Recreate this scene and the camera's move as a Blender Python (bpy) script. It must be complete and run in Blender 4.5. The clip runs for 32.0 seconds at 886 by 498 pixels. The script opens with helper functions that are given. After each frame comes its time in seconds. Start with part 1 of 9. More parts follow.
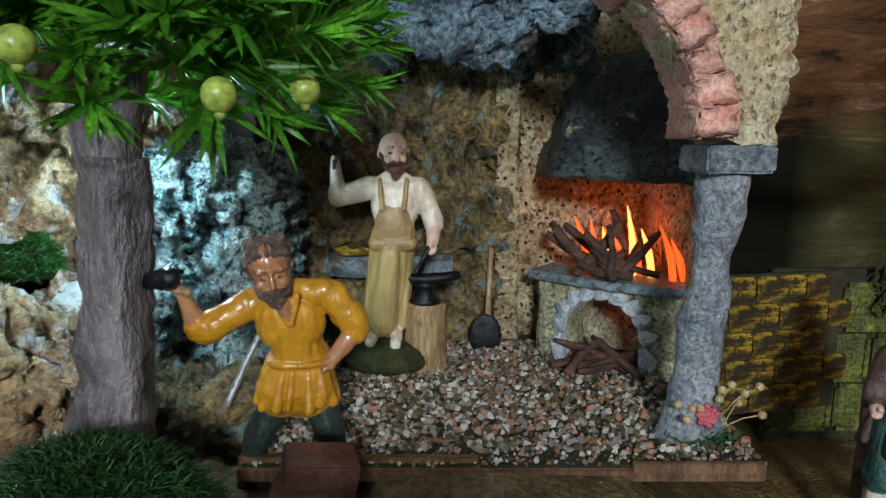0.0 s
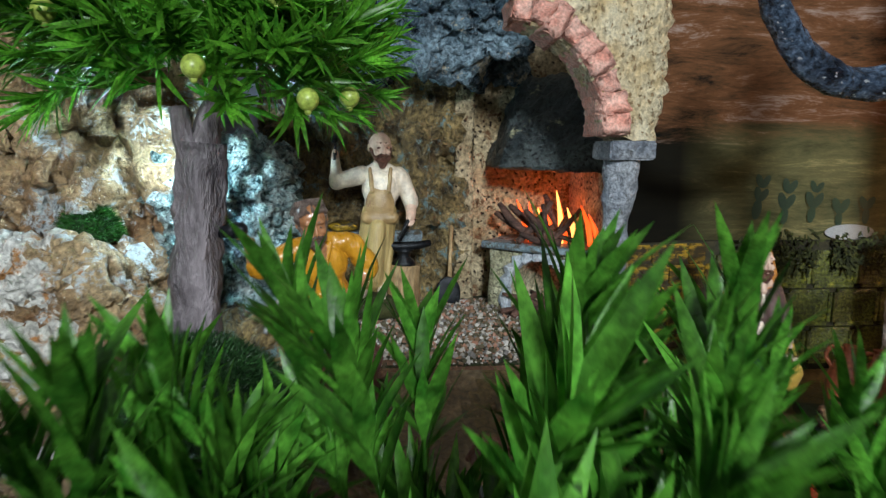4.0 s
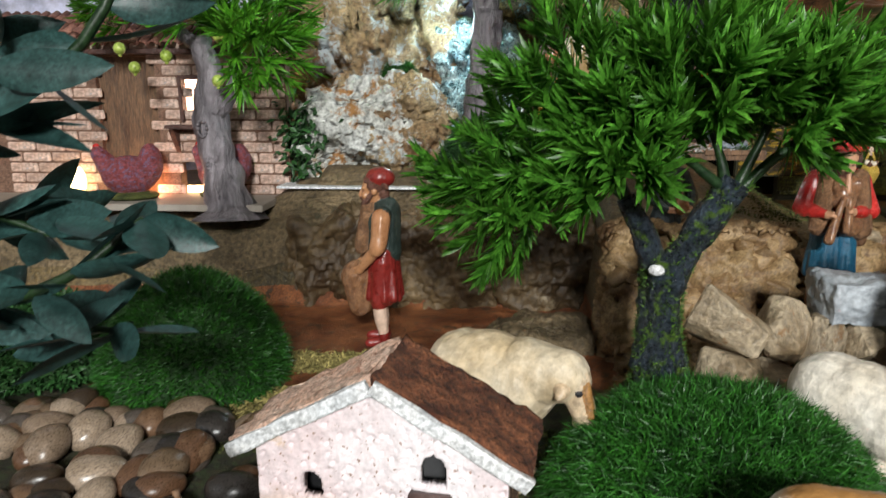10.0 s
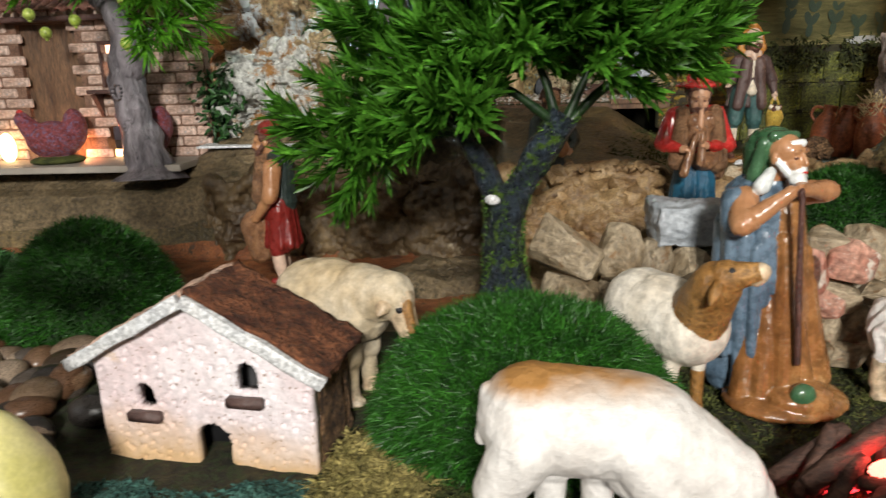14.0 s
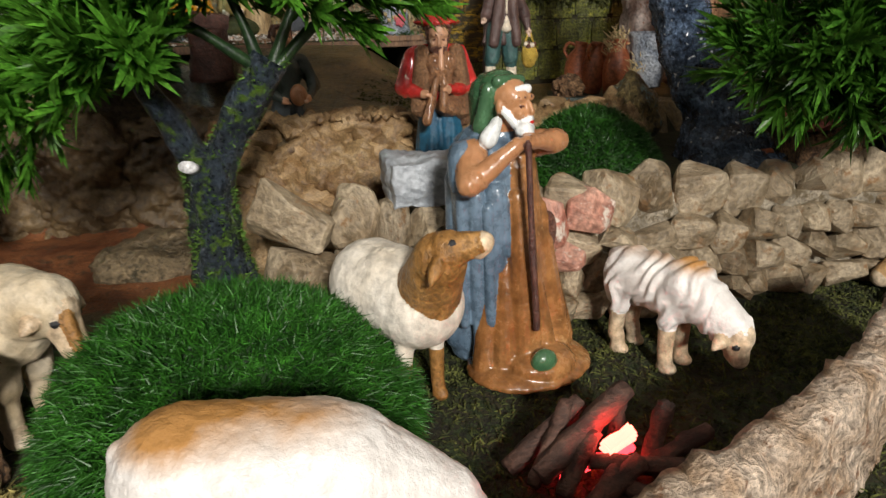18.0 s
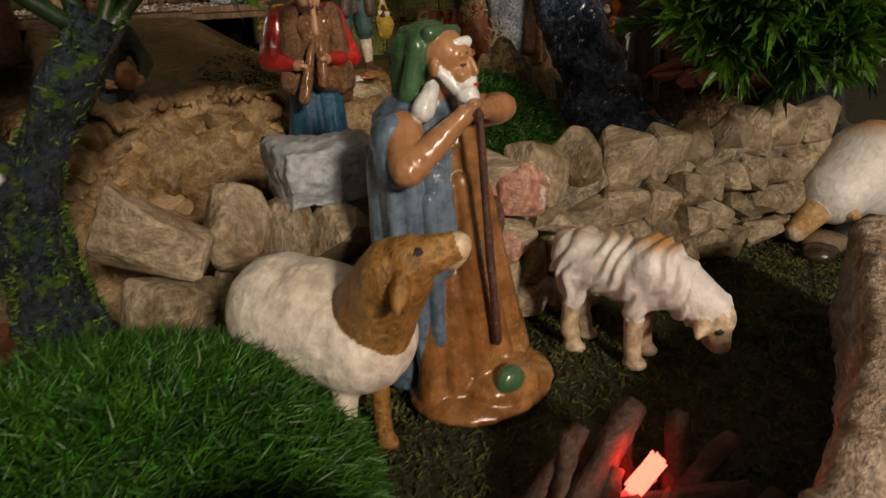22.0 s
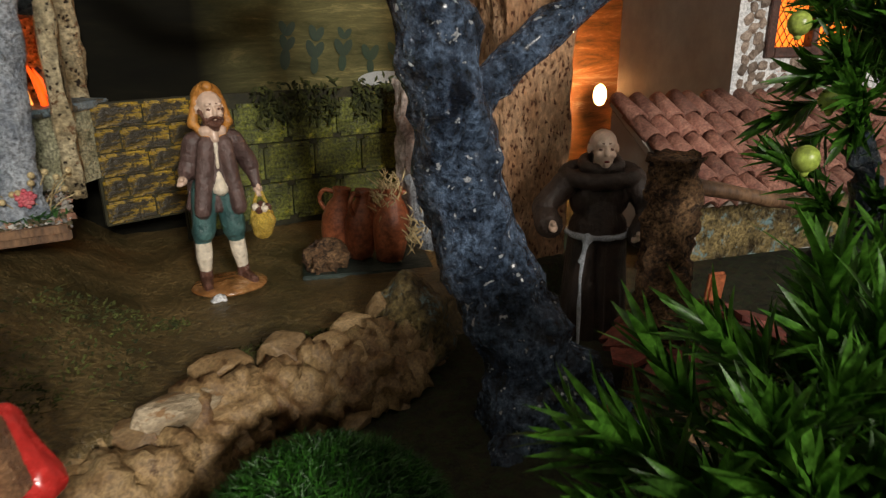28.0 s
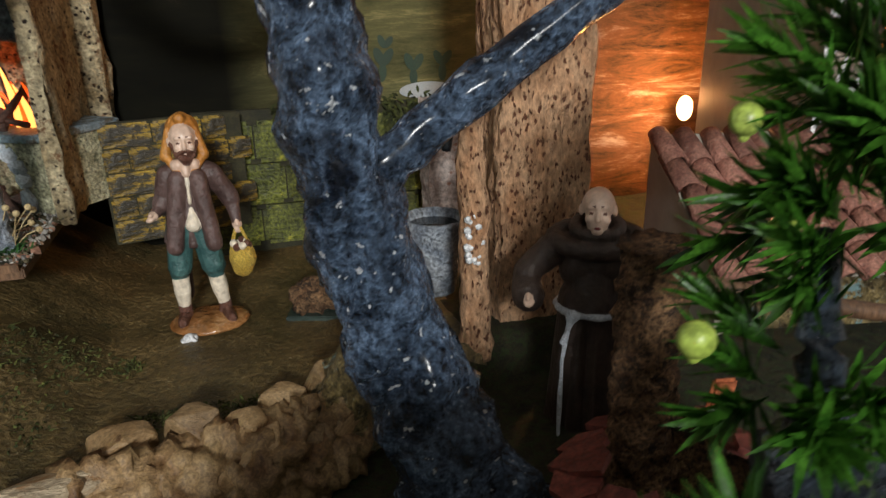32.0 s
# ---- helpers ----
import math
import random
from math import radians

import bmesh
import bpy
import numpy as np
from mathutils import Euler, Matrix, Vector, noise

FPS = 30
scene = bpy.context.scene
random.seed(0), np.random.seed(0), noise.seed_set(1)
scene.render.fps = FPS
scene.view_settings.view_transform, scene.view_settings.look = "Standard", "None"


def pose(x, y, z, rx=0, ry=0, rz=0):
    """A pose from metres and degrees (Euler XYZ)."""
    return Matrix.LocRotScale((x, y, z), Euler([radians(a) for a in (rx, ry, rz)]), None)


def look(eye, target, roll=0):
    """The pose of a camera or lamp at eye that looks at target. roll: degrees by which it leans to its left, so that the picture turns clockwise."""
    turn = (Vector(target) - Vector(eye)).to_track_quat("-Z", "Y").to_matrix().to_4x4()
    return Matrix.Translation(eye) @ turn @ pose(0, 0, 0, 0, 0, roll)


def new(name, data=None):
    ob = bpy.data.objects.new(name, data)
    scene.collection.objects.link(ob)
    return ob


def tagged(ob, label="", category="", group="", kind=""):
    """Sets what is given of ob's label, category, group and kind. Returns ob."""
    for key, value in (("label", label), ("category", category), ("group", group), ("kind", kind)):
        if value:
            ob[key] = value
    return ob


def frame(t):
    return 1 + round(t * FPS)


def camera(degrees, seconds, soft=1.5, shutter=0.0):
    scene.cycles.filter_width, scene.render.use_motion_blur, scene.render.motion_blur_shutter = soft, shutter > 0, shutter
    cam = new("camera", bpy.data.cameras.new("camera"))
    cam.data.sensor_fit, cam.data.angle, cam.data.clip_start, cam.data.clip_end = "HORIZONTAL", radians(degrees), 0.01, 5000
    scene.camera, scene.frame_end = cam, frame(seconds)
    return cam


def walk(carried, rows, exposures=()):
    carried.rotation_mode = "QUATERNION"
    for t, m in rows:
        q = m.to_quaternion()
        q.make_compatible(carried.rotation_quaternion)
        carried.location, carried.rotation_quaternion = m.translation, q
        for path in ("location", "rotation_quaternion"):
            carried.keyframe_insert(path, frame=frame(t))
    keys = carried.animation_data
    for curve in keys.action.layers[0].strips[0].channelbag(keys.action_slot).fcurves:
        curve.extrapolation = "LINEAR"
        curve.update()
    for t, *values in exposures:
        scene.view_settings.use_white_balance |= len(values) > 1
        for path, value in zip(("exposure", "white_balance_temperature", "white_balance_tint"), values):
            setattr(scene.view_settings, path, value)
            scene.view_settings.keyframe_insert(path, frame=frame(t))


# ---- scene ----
cam = camera(66.7, 32.0, soft=1.3, shutter=0.6)
METRES, EYE, TILT, LEAN, TURN = 1.5, 0.5, -9.5, 0.0, 0.0
ROWS = [
    (0.0, 0.0, 0.0, 0.0, 0.0, 0.0, -0.0),
    (0.5, 0.0068, 0.0057, -0.003, 0.02, 0.91, -0.19),
    (1.0, 0.0107, 0.0027, -0.0048, -0.2, 1.7, -0.3),
    (1.5, 0.0069, -0.0112, -0.0017, -0.89, 2.22, -0.03),
    (2.0, 0.004, -0.0307, -0.0025, -3.02, 2.53, 0.45),
    (2.5, -0.0014, -0.0466, -0.0074, -4.31, 2.18, 0.62),
    (3.0, -0.0102, -0.0622, -0.013, -5.04, 1.97, 0.39),
    (3.5, -0.0235, -0.0805, -0.0199, -5.6, 1.43, 0.28),
    (5.5, -0.0417, -0.1655, -0.0407, -7.04, 0.33, 0.91),
    (6.0, -0.0556, -0.1864, -0.0476, -7.53, -0.3, 0.83),
    (6.5, -0.0691, -0.2174, -0.0625, -8.25, -0.46, 1.36),
    (7.0, -0.0793, -0.2455, -0.0742, -6.42, -0.4, 0.5),
    (7.5, -0.0867, -0.2694, -0.0828, -4.64, -0.51, 0.88),
    (8.0, -0.0892, -0.2829, -0.092, -2.65, -0.74, 0.78),
    (8.5, -0.0907, -0.2974, -0.1026, -0.88, -1.21, 0.18),
    (9.0, -0.0967, -0.3089, -0.1118, 0.83, -1.74, -0.06),
    (9.5, -0.1034, -0.3203, -0.1196, 2.51, -2.59, -0.56),
    (10.0, -0.1072, -0.3264, -0.1292, 3.96, -3.41, -0.59),
    (10.5, -0.1046, -0.3317, -0.1383, 5.12, -4.18, -0.22),
    (11.0, -0.1003, -0.3377, -0.1434, 5.79, -4.75, 0.05),
    (11.5, -0.0987, -0.3409, -0.1486, 6.02, -4.92, 0.27),
    (12.0, -0.091, -0.3437, -0.1521, 6.27, -5.06, 0.51),
    (12.5, -0.0796, -0.3471, -0.1534, 6.38, -5.41, 0.4),
    (13.0, -0.0669, -0.3484, -0.1531, 5.71, -5.54, 0.52),
    (13.5, -0.055, -0.3473, -0.1498, 4.94, -5.6, 1.09),
    (14.0, -0.0344, -0.3439, -0.1471, 3.88, -5.58, 1.07),
    (14.5, -0.0189, -0.339, -0.1462, 2.79, -5.43, 0.84),
    (15.0, -0.0102, -0.337, -0.1453, 1.22, -5.55, 1.15),
    (15.5, -0.0017, -0.3301, -0.139, -0.51, -5.81, 1.07),
    (17.5, 0.0045, -0.3081, -0.138, -11.07, -9.99, 2.72),
    (18.0, 0.0054, -0.2976, -0.1411, -12.94, -11.32, 3.31),
    (18.5, 0.0036, -0.2879, -0.1426, -15.13, -12.38, 3.94),
    (19.0, -0.0072, -0.2775, -0.1426, -18.23, -13.07, 4.93),
    (19.5, -0.0202, -0.264, -0.1416, -21.45, -13.23, 5.23),
    (20.0, -0.0277, -0.2575, -0.1428, -25.31, -13.9, 5.59),
    (20.5, -0.0358, -0.2511, -0.144, -28.19, -14.13, 5.47),
    (21.0, -0.0341, -0.2463, -0.1433, -30.01, -14.32, 5.69),
    (21.5, -0.02, -0.2373, -0.1474, -28.97, -13.91, 6.5),
    (22.0, -0.0084, -0.2331, -0.1443, -28.05, -13.82, 6.31),
    (22.5, 0.0058, -0.2275, -0.1366, -27.57, -13.06, 6.27),
    (23.0, 0.0182, -0.2187, -0.1262, -27.22, -12.31, 5.96),
    (23.5, 0.0325, -0.2116, -0.1157, -27.09, -11.6, 6.01),
    (24.0, 0.0436, -0.2086, -0.1072, -26.92, -11.02, 6.13),
    (24.5, 0.0538, -0.2065, -0.0981, -26.83, -10.76, 5.85),
    (25.0, 0.0628, -0.199, -0.0875, -26.82, -10.53, 5.68),
    (25.5, 0.071, -0.188, -0.0793, -27.03, -10.37, 5.66),
    (26.0, 0.0847, -0.1788, -0.0651, -27.37, -10.29, 5.47),
    (26.5, 0.0943, -0.1648, -0.0536, -27.88, -10.09, 5.38),
    (28.5, 0.1379, -0.1076, -0.0499, -29.0, -10.49, 5.09),
    (29.0, 0.1508, -0.0955, -0.0507, -28.46, -10.73, 4.39),
    (29.5, 0.1611, -0.0879, -0.0472, -28.11, -11.06, 4.26),
    (30.0, 0.1717, -0.0851, -0.0407, -27.46, -11.36, 4.01),
    (30.5, 0.187, -0.0855, -0.0389, -26.19, -11.55, 4.04),
    (31.0, 0.1989, -0.088, -0.034, -24.42, -11.72, 3.98),
    (31.5, 0.2054, -0.0946, -0.031, -20.78, -11.71, 4.14),
    (32.0, 0.2276, -0.1072, -0.0214, -16.39, -11.56, 3.76),
]
WALK = [(t, pose(0, 0, EYE, TILT, LEAN, TURN) @ pose(METRES * x, METRES * y, METRES * z, 90 + pitch, roll, yaw)) for t, x, y, z, yaw, pitch, roll in ROWS]
walk(cam, WALK, exposures=[(0.0, -0.74, 5900, 6), (3.5, -0.50, 5900, 6), (8.0, -0.28, 6200, 7), (12.0, -0.42, 6500, 8), (15.5, -0.46, 6800, 10), (18.5, -0.50, 6800, 12), (21.0, -1.30, 8000, 22), (23.0, -1.34, 8600, 14), (25.0, -1.22, 8400, 12), (26.5, -0.86, 7600, 11), (30.0, -0.70, 6700, 10), (32.0, -0.60, 6400, 8)])

# ---- light ----
world = bpy.data.worlds.new("room_light")
scene.world = world
world.use_nodes = True
world.node_tree.nodes["Background"].inputs[0].default_value = (0.80, 0.88, 1.0, 1)
world.node_tree.nodes["Background"].inputs[1].default_value = 0.065


def lamp(name, kind, eye, target, energy, colour, size=0.1, size_y=None):
    data = bpy.data.lights.new(name, kind)
    data.energy, data.color = energy, colour
    if kind == "AREA":
        data.size = size
        if size_y:
            data.shape, data.size_y = "RECTANGLE", size_y
    elif kind == "SPOT":
        data.spot_size, data.spot_blend, data.shadow_soft_size = radians(70), 0.6, size
    else:
        data.shadow_soft_size = size
    ob = new(name, data)
    ob.matrix_world = look(eye, target)
    return ob


lamp("ceiling_light", "AREA", (0.08, -2.40, 1.30), (0.02, 0.20, 0.36), 112.0, (1.0, 0.985, 0.955), 0.36, 0.26)
# added fill from the left to lift the shadows; no window stands there
lamp("fill_light", "AREA", (-1.7, -0.9, 1.1), (0.0, 0.1, 0.3), 2.6, (0.84, 0.92, 1.0), 0.9, 1.1)
lamp("cave_led", "POINT", (-0.205, 0.420, 0.480), (0, 0, 0), 0.95, (0.70, 0.92, 1.0), 0.006)
lamp("hearth_bulb", "POINT", (0.150, 0.545, 0.415), (0, 0, 0), 0.13, (1.0, 0.13, 0.025), 0.006)
lamp("oven_bulb", "POINT", (0.140, 0.545, 0.345), (0, 0, 0), 0.003, (1.0, 0.10, 0.03), 0.004)
lamp("campfire_bulb", "POINT", (0.140, -0.236, 0.176), (0, 0, 0), 0.045, (1.0, 0.05, 0.04), 0.004)
lamp("alley_bulb", "POINT", (0.875, 0.560, 0.370), (0, 0, 0), 3.2, (1.0, 0.45, 0.15), 0.012)
lamp("house_bulb", "POINT", (0.900, 0.330, 0.450), (0, 0, 0), 0.25, (1.0, 0.30, 0.06), 0.012)
lamp("brick_house_bulb", "POINT", (-0.535, 0.42, 0.39), (0, 0, 0), 0.20, (1.0, 0.55, 0.35), 0.01)
lamp("green_led", "POINT", (-0.435, 0.345, 0.470), (0, 0, 0), 0.55, (0.42, 1.0, 0.55), 0.006)
lamp("porch_bulb", "POINT", (-0.60, 0.335, 0.272), (0, 0, 0), 0.16, (1.0, 0.40, 0.20), 0.006)

# ---- materials ----


def mat(name, c1, c2, c3=None, scale=60.0, rough=0.6, bump=0.3, metal=0.0, spec=0.5, vary=0.12, fine=6.0, cover=0.5, coat=0.0, dist=0.006, stretch=(1, 1, 1), relief_tone=0.5, pits=None, fleck=None, piece=False, spine=None, hem=None):
    """Two scales of noise in c1 to c2, patches of c3, fine relief, and a shift of tone from object to object."""
    m = bpy.data.materials.new(name)
    m.use_nodes = True
    nt = m.node_tree
    n, l = nt.nodes, nt.links
    bsdf = n["Principled BSDF"]
    tc = n.new("ShaderNodeTexCoord")
    mp = n.new("ShaderNodeMapping")
    mp.inputs["Scale"].default_value = stretch
    l.new(tc.outputs["Object"], mp.inputs[0])
    if piece:
        oi = n.new("ShaderNodeObjectInfo")
        of = n.new("ShaderNodeMath")
        of.operation = "MULTIPLY"
        of.inputs[1].default_value = 60.0
        l.new(oi.outputs["Random"], of.inputs[0])
        l.new(of.outputs[0], mp.inputs["Location"])
    n1 = n.new("ShaderNodeTexNoise")
    n1.inputs["Scale"].default_value, n1.inputs["Detail"].default_value, n1.inputs["Roughness"].default_value = scale, 6, 0.6
    n2 = n.new("ShaderNodeTexNoise")
    n2.inputs["Scale"].default_value, n2.inputs["Detail"].default_value, n2.inputs["Roughness"].default_value = scale * fine, 5, 0.65
    for q in (n1, n2):
        l.new(mp.outputs[0], q.inputs["Vector"])
    ramp = n.new("ShaderNodeValToRGB")
    ramp.color_ramp.elements[0].position, ramp.color_ramp.elements[1].position = 0.36, 0.64
    ramp.color_ramp.elements[0].color, ramp.color_ramp.elements[1].color = (*c1, 1), (*c2, 1)
    l.new(n1.outputs[0], ramp.inputs[0])
    out = ramp.outputs[0]
    # colour follows the fine relief: darker in its dips, lighter on its tops
    gr = n.new("ShaderNodeMapRange")
    gr.inputs["From Min"].default_value, gr.inputs["From Max"].default_value = 0.36, 0.66
    gr.inputs["To Min"].default_value, gr.inputs["To Max"].default_value = 1 - relief_tone, 1 + 0.45 * relief_tone
    l.new(n2.outputs[0], gr.inputs["Value"])
    mixf = n.new("ShaderNodeMix")
    mixf.data_type, mixf.blend_type = "RGBA", "MULTIPLY"
    mixf.inputs["Factor"].default_value = 1.0
    l.new(out, mixf.inputs["A"])
    l.new(gr.outputs[0], mixf.inputs["B"])
    out = mixf.outputs["Result"]
    pit = None
    if pits:
        vo = n.new("ShaderNodeTexVoronoi")
        vo.inputs["Scale"].default_value, vo.inputs["Randomness"].default_value = pits[0], 1.0
        wv = n.new("ShaderNodeMix")
        wv.data_type, wv.blend_type = "RGBA", "LINEAR_LIGHT"
        wv.inputs["Factor"].default_value = 0.004
        l.new(mp.outputs[0], wv.inputs["A"])
        l.new(n2.outputs["Color"], wv.inputs["B"])
        l.new(wv.outputs["Result"], vo.inputs["Vector"])
        pit = n.new("ShaderNodeMapRange")
        pit.inputs["From Min"].default_value, pit.inputs["From Max"].default_value = pits[1] * 0.75, pits[1]
        l.new(vo.outputs["Distance"], pit.inputs["Value"])
        mp_ = n.new("ShaderNodeMix")
        mp_.data_type = "RGBA"
        l.new(pit.outputs[0], mp_.inputs["Factor"])
        mp_.inputs["A"].default_value = (*pits[2], 1)
        l.new(out, mp_.inputs["B"])
        out = mp_.outputs["Result"]
    if c3:
        n3 = n.new("ShaderNodeTexNoise")
        n3.inputs["Scale"].default_value, n3.inputs["Detail"].default_value, n3.inputs["Roughness"].default_value = scale * 1.7, 9, 0.75
        l.new(mp.outputs[0], n3.inputs["Vector"])
        r3 = n.new("ShaderNodeValToRGB")
        r3.color_ramp.elements[0].position, r3.color_ramp.elements[1].position = cover, cover + 0.06
        l.new(n3.outputs[0], r3.inputs[0])
        mx = n.new("ShaderNodeMix")
        mx.data_type = "RGBA"
        l.new(r3.outputs[0], mx.inputs["Factor"])
        l.new(out, mx.inputs["A"])
        mx.inputs["B"].default_value = (*c3, 1)
        out = mx.outputs["Result"]
    if fleck:
        nf = n.new("ShaderNodeTexNoise")
        nf.inputs["Scale"].default_value, nf.inputs["Detail"].default_value = fleck[0], 3
        l.new(mp.outputs[0], nf.inputs["Vector"])
        fr = n.new("ShaderNodeMapRange")
        fr.inputs["From Min"].default_value, fr.inputs["From Max"].default_value = fleck[1], fleck[1] + 0.03
        l.new(nf.outputs[0], fr.inputs["Value"])
        mf = n.new("ShaderNodeMix")
        mf.data_type = "RGBA"
        l.new(fr.outputs[0], mf.inputs["Factor"])
        l.new(out, mf.inputs["A"])
        mf.inputs["B"].default_value = (*fleck[2], 1)
        out = mf.outputs["Result"]
    if spine:
        sz = n.new("ShaderNodeSeparateXYZ")
        l.new(tc.outputs["Generated"], sz.inputs[0])
        sa = n.new("ShaderNodeMath")
        sa.operation = "MULTIPLY_ADD"
        sa.inputs[1].default_value = 0.22
        l.new(n1.outputs[0], sa.inputs[0])
        l.new(sz.outputs[2], sa.inputs[2])
        sr = n.new("ShaderNodeMapRange")
        sr.inputs["From Min"].default_value, sr.inputs["From Max"].default_value = spine[0] + 0.11, spine[0] + 0.20
        l.new(sa.outputs[0], sr.inputs["Value"])
        sx_ = n.new("ShaderNodeMix")
        sx_.data_type = "RGBA"
        l.new(sr.outputs[0], sx_.inputs["Factor"])
        l.new(out, sx_.inputs["A"])
        sx_.inputs["B"].default_value = (*spine[1], 1)
        out = sx_.outputs["Result"]
    if hem:
        hz = n.new("ShaderNodeSeparateXYZ")
        l.new(tc.outputs["Generated"], hz.inputs[0])
        ha = n.new("ShaderNodeMath")
        ha.operation = "MULTIPLY_ADD"
        ha.inputs[1].default_value = 0.55
        l.new(n1.outputs[0], ha.inputs[0])
        l.new(hz.outputs[2], ha.inputs[2])
        hr = n.new("ShaderNodeMapRange")
        hr.inputs["From Min"].default_value, hr.inputs["From Max"].default_value = hem[0] + 0.40, hem[0] + 0.12
        l.new(ha.outputs[0], hr.inputs["Value"])
        hx = n.new("ShaderNodeMix")
        hx.data_type = "RGBA"
        l.new(hr.outputs[0], hx.inputs["Factor"])
        l.new(out, hx.inputs["A"])
        hx.inputs["B"].default_value = (*hem[1], 1)
        out = hx.outputs["Result"]
    info = n.new("ShaderNodeObjectInfo")
    hsv = n.new("ShaderNodeHueSaturation")
    ma = n.new("ShaderNodeMath")
    ma.operation = "MULTIPLY_ADD"
    ma.inputs[1].default_value, ma.inputs[2].default_value = 2 * vary, 1 - vary
    l.new(info.outputs["Random"], ma.inputs[0])
    l.new(ma.outputs[0], hsv.inputs["Value"])
    l.new(out, hsv.inputs["Color"])
    l.new(hsv.outputs[0], bsdf.inputs["Base Color"])
    rr = n.new("ShaderNodeMath")
    rr.operation = "MULTIPLY_ADD"
    rr.inputs[1].default_value, rr.inputs[2].default_value = 0.3, rough - 0.15
    l.new(n2.outputs[0], rr.inputs[0])
    l.new(rr.outputs[0], bsdf.inputs["Roughness"])
    bsdf.inputs["Metallic"].default_value = metal
    bsdf.inputs["Specular IOR Level"].default_value = spec
    bsdf.inputs["Coat Weight"].default_value = coat
    bsdf.inputs["Coat Roughness"].default_value = 0.15
    if bump:
        b = n.new("ShaderNodeBump")
        b.inputs["Strength"].default_value, b.inputs["Distance"].default_value = bump, dist
        ad = n.new("ShaderNodeMath")
        ad.operation = "MULTIPLY_ADD"
        ad.inputs[1].default_value = 0.5
        l.new(n2.outputs[0], ad.inputs[0])
        l.new(n1.outputs[0], ad.inputs[2])
        top = ad.outputs[0]
        if pit:
            sm = n.new("ShaderNodeMath")
            sm.operation = "MULTIPLY_ADD"
            sm.inputs[1].default_value = 0.6
            l.new(pit.outputs[0], sm.inputs[0])
            l.new(top, sm.inputs[2])
            top = sm.outputs[0]
        l.new(top, b.inputs["Height"])
        l.new(b.outputs[0], bsdf.inputs["Normal"])
    return m


def glow(name, colour, strength):
    m = bpy.data.materials.new(name)
    m.use_nodes = True
    b = m.node_tree.nodes["Principled BSDF"]
    b.inputs["Base Color"].default_value = (*colour, 1)
    b.inputs["Emission Color"].default_value = (*colour, 1)
    b.inputs["Emission Strength"].default_value = strength
    return m


def leafy(name, c1, c2, rough=0.4, thin=0.0):
    m = mat(name, c1, c2, scale=90, rough=rough, bump=0.1, vary=0.3, spec=0.4)
    b = m.node_tree.nodes["Principled BSDF"]
    b.inputs["Subsurface Weight"].default_value = 0.0
    b.inputs["Transmission Weight"].default_value = 0.0
    geo = m.node_tree.nodes.new("ShaderNodeNewGeometry")
    hs = m.node_tree.nodes.new("ShaderNodeHueSaturation")
    ma = m.node_tree.nodes.new("ShaderNodeMath")
    ma.operation = "MULTIPLY_ADD"
    ma.inputs[1].default_value, ma.inputs[2].default_value = 0.9, 0.55
    l = m.node_tree.links
    l.new(geo.outputs["Random Per Island"], ma.inputs[0])
    l.new(ma.outputs[0], hs.inputs["Value"])
    src = b.inputs["Base Color"].links[0].from_socket
    l.new(src, hs.inputs["Color"])
    l.new(hs.outputs[0], b.inputs["Base Color"])
    if thin:
        tr = m.node_tree.nodes.new("ShaderNodeBsdfTranslucent")
        mx = m.node_tree.nodes.new("ShaderNodeMixShader")
        mx.inputs[0].default_value = thin
        l.new(hs.outputs[0], tr.inputs["Color"])
        l.new(b.outputs[0], mx.inputs[1])
        l.new(tr.outputs[0], mx.inputs[2])
        l.new(mx.outputs[0], m.node_tree.nodes["Material Output"].inputs["Surface"])
    return m


def pebbly(name, colours, rough):
    """Smooth stones whose colour goes by the piece."""
    m = mat(name, (0.3, 0.25, 0.2), (0.4, 0.35, 0.3), scale=2.0, rough=rough, bump=0.06, piece=True)
    nt = m.node_tree
    inf = nt.nodes.new("ShaderNodeObjectInfo")
    ramp = nt.nodes.new("ShaderNodeValToRGB")
    ramp.color_ramp.interpolation = "CONSTANT"
    els = ramp.color_ramp.elements
    els[0].color = (*colours[0], 1)
    els[1].position, els[1].color = 1 / len(colours), (*colours[1], 1)
    for k, c in enumerate(colours[2:]):
        els.new((k + 2) / len(colours)).color = (*c, 1)
    nt.links.new(inf.outputs["Random"], ramp.inputs[0])
    b = nt.nodes["Principled BSDF"]
    src = b.inputs["Base Color"].links[0].from_socket
    mx = nt.nodes.new("ShaderNodeMix")
    mx.data_type, mx.blend_type = "RGBA", "MULTIPLY"
    mx.inputs["Factor"].default_value = 1.0
    gain = nt.nodes.new("ShaderNodeVectorMath")
    gain.operation = "SCALE"
    gain.inputs["Scale"].default_value = 2.8
    nt.links.new(src, gain.inputs[0])
    nt.links.new(gain.outputs[0], mx.inputs["A"])
    nt.links.new(ramp.outputs[0], mx.inputs["B"])
    nt.links.new(mx.outputs["Result"], b.inputs["Base Color"])
    return m


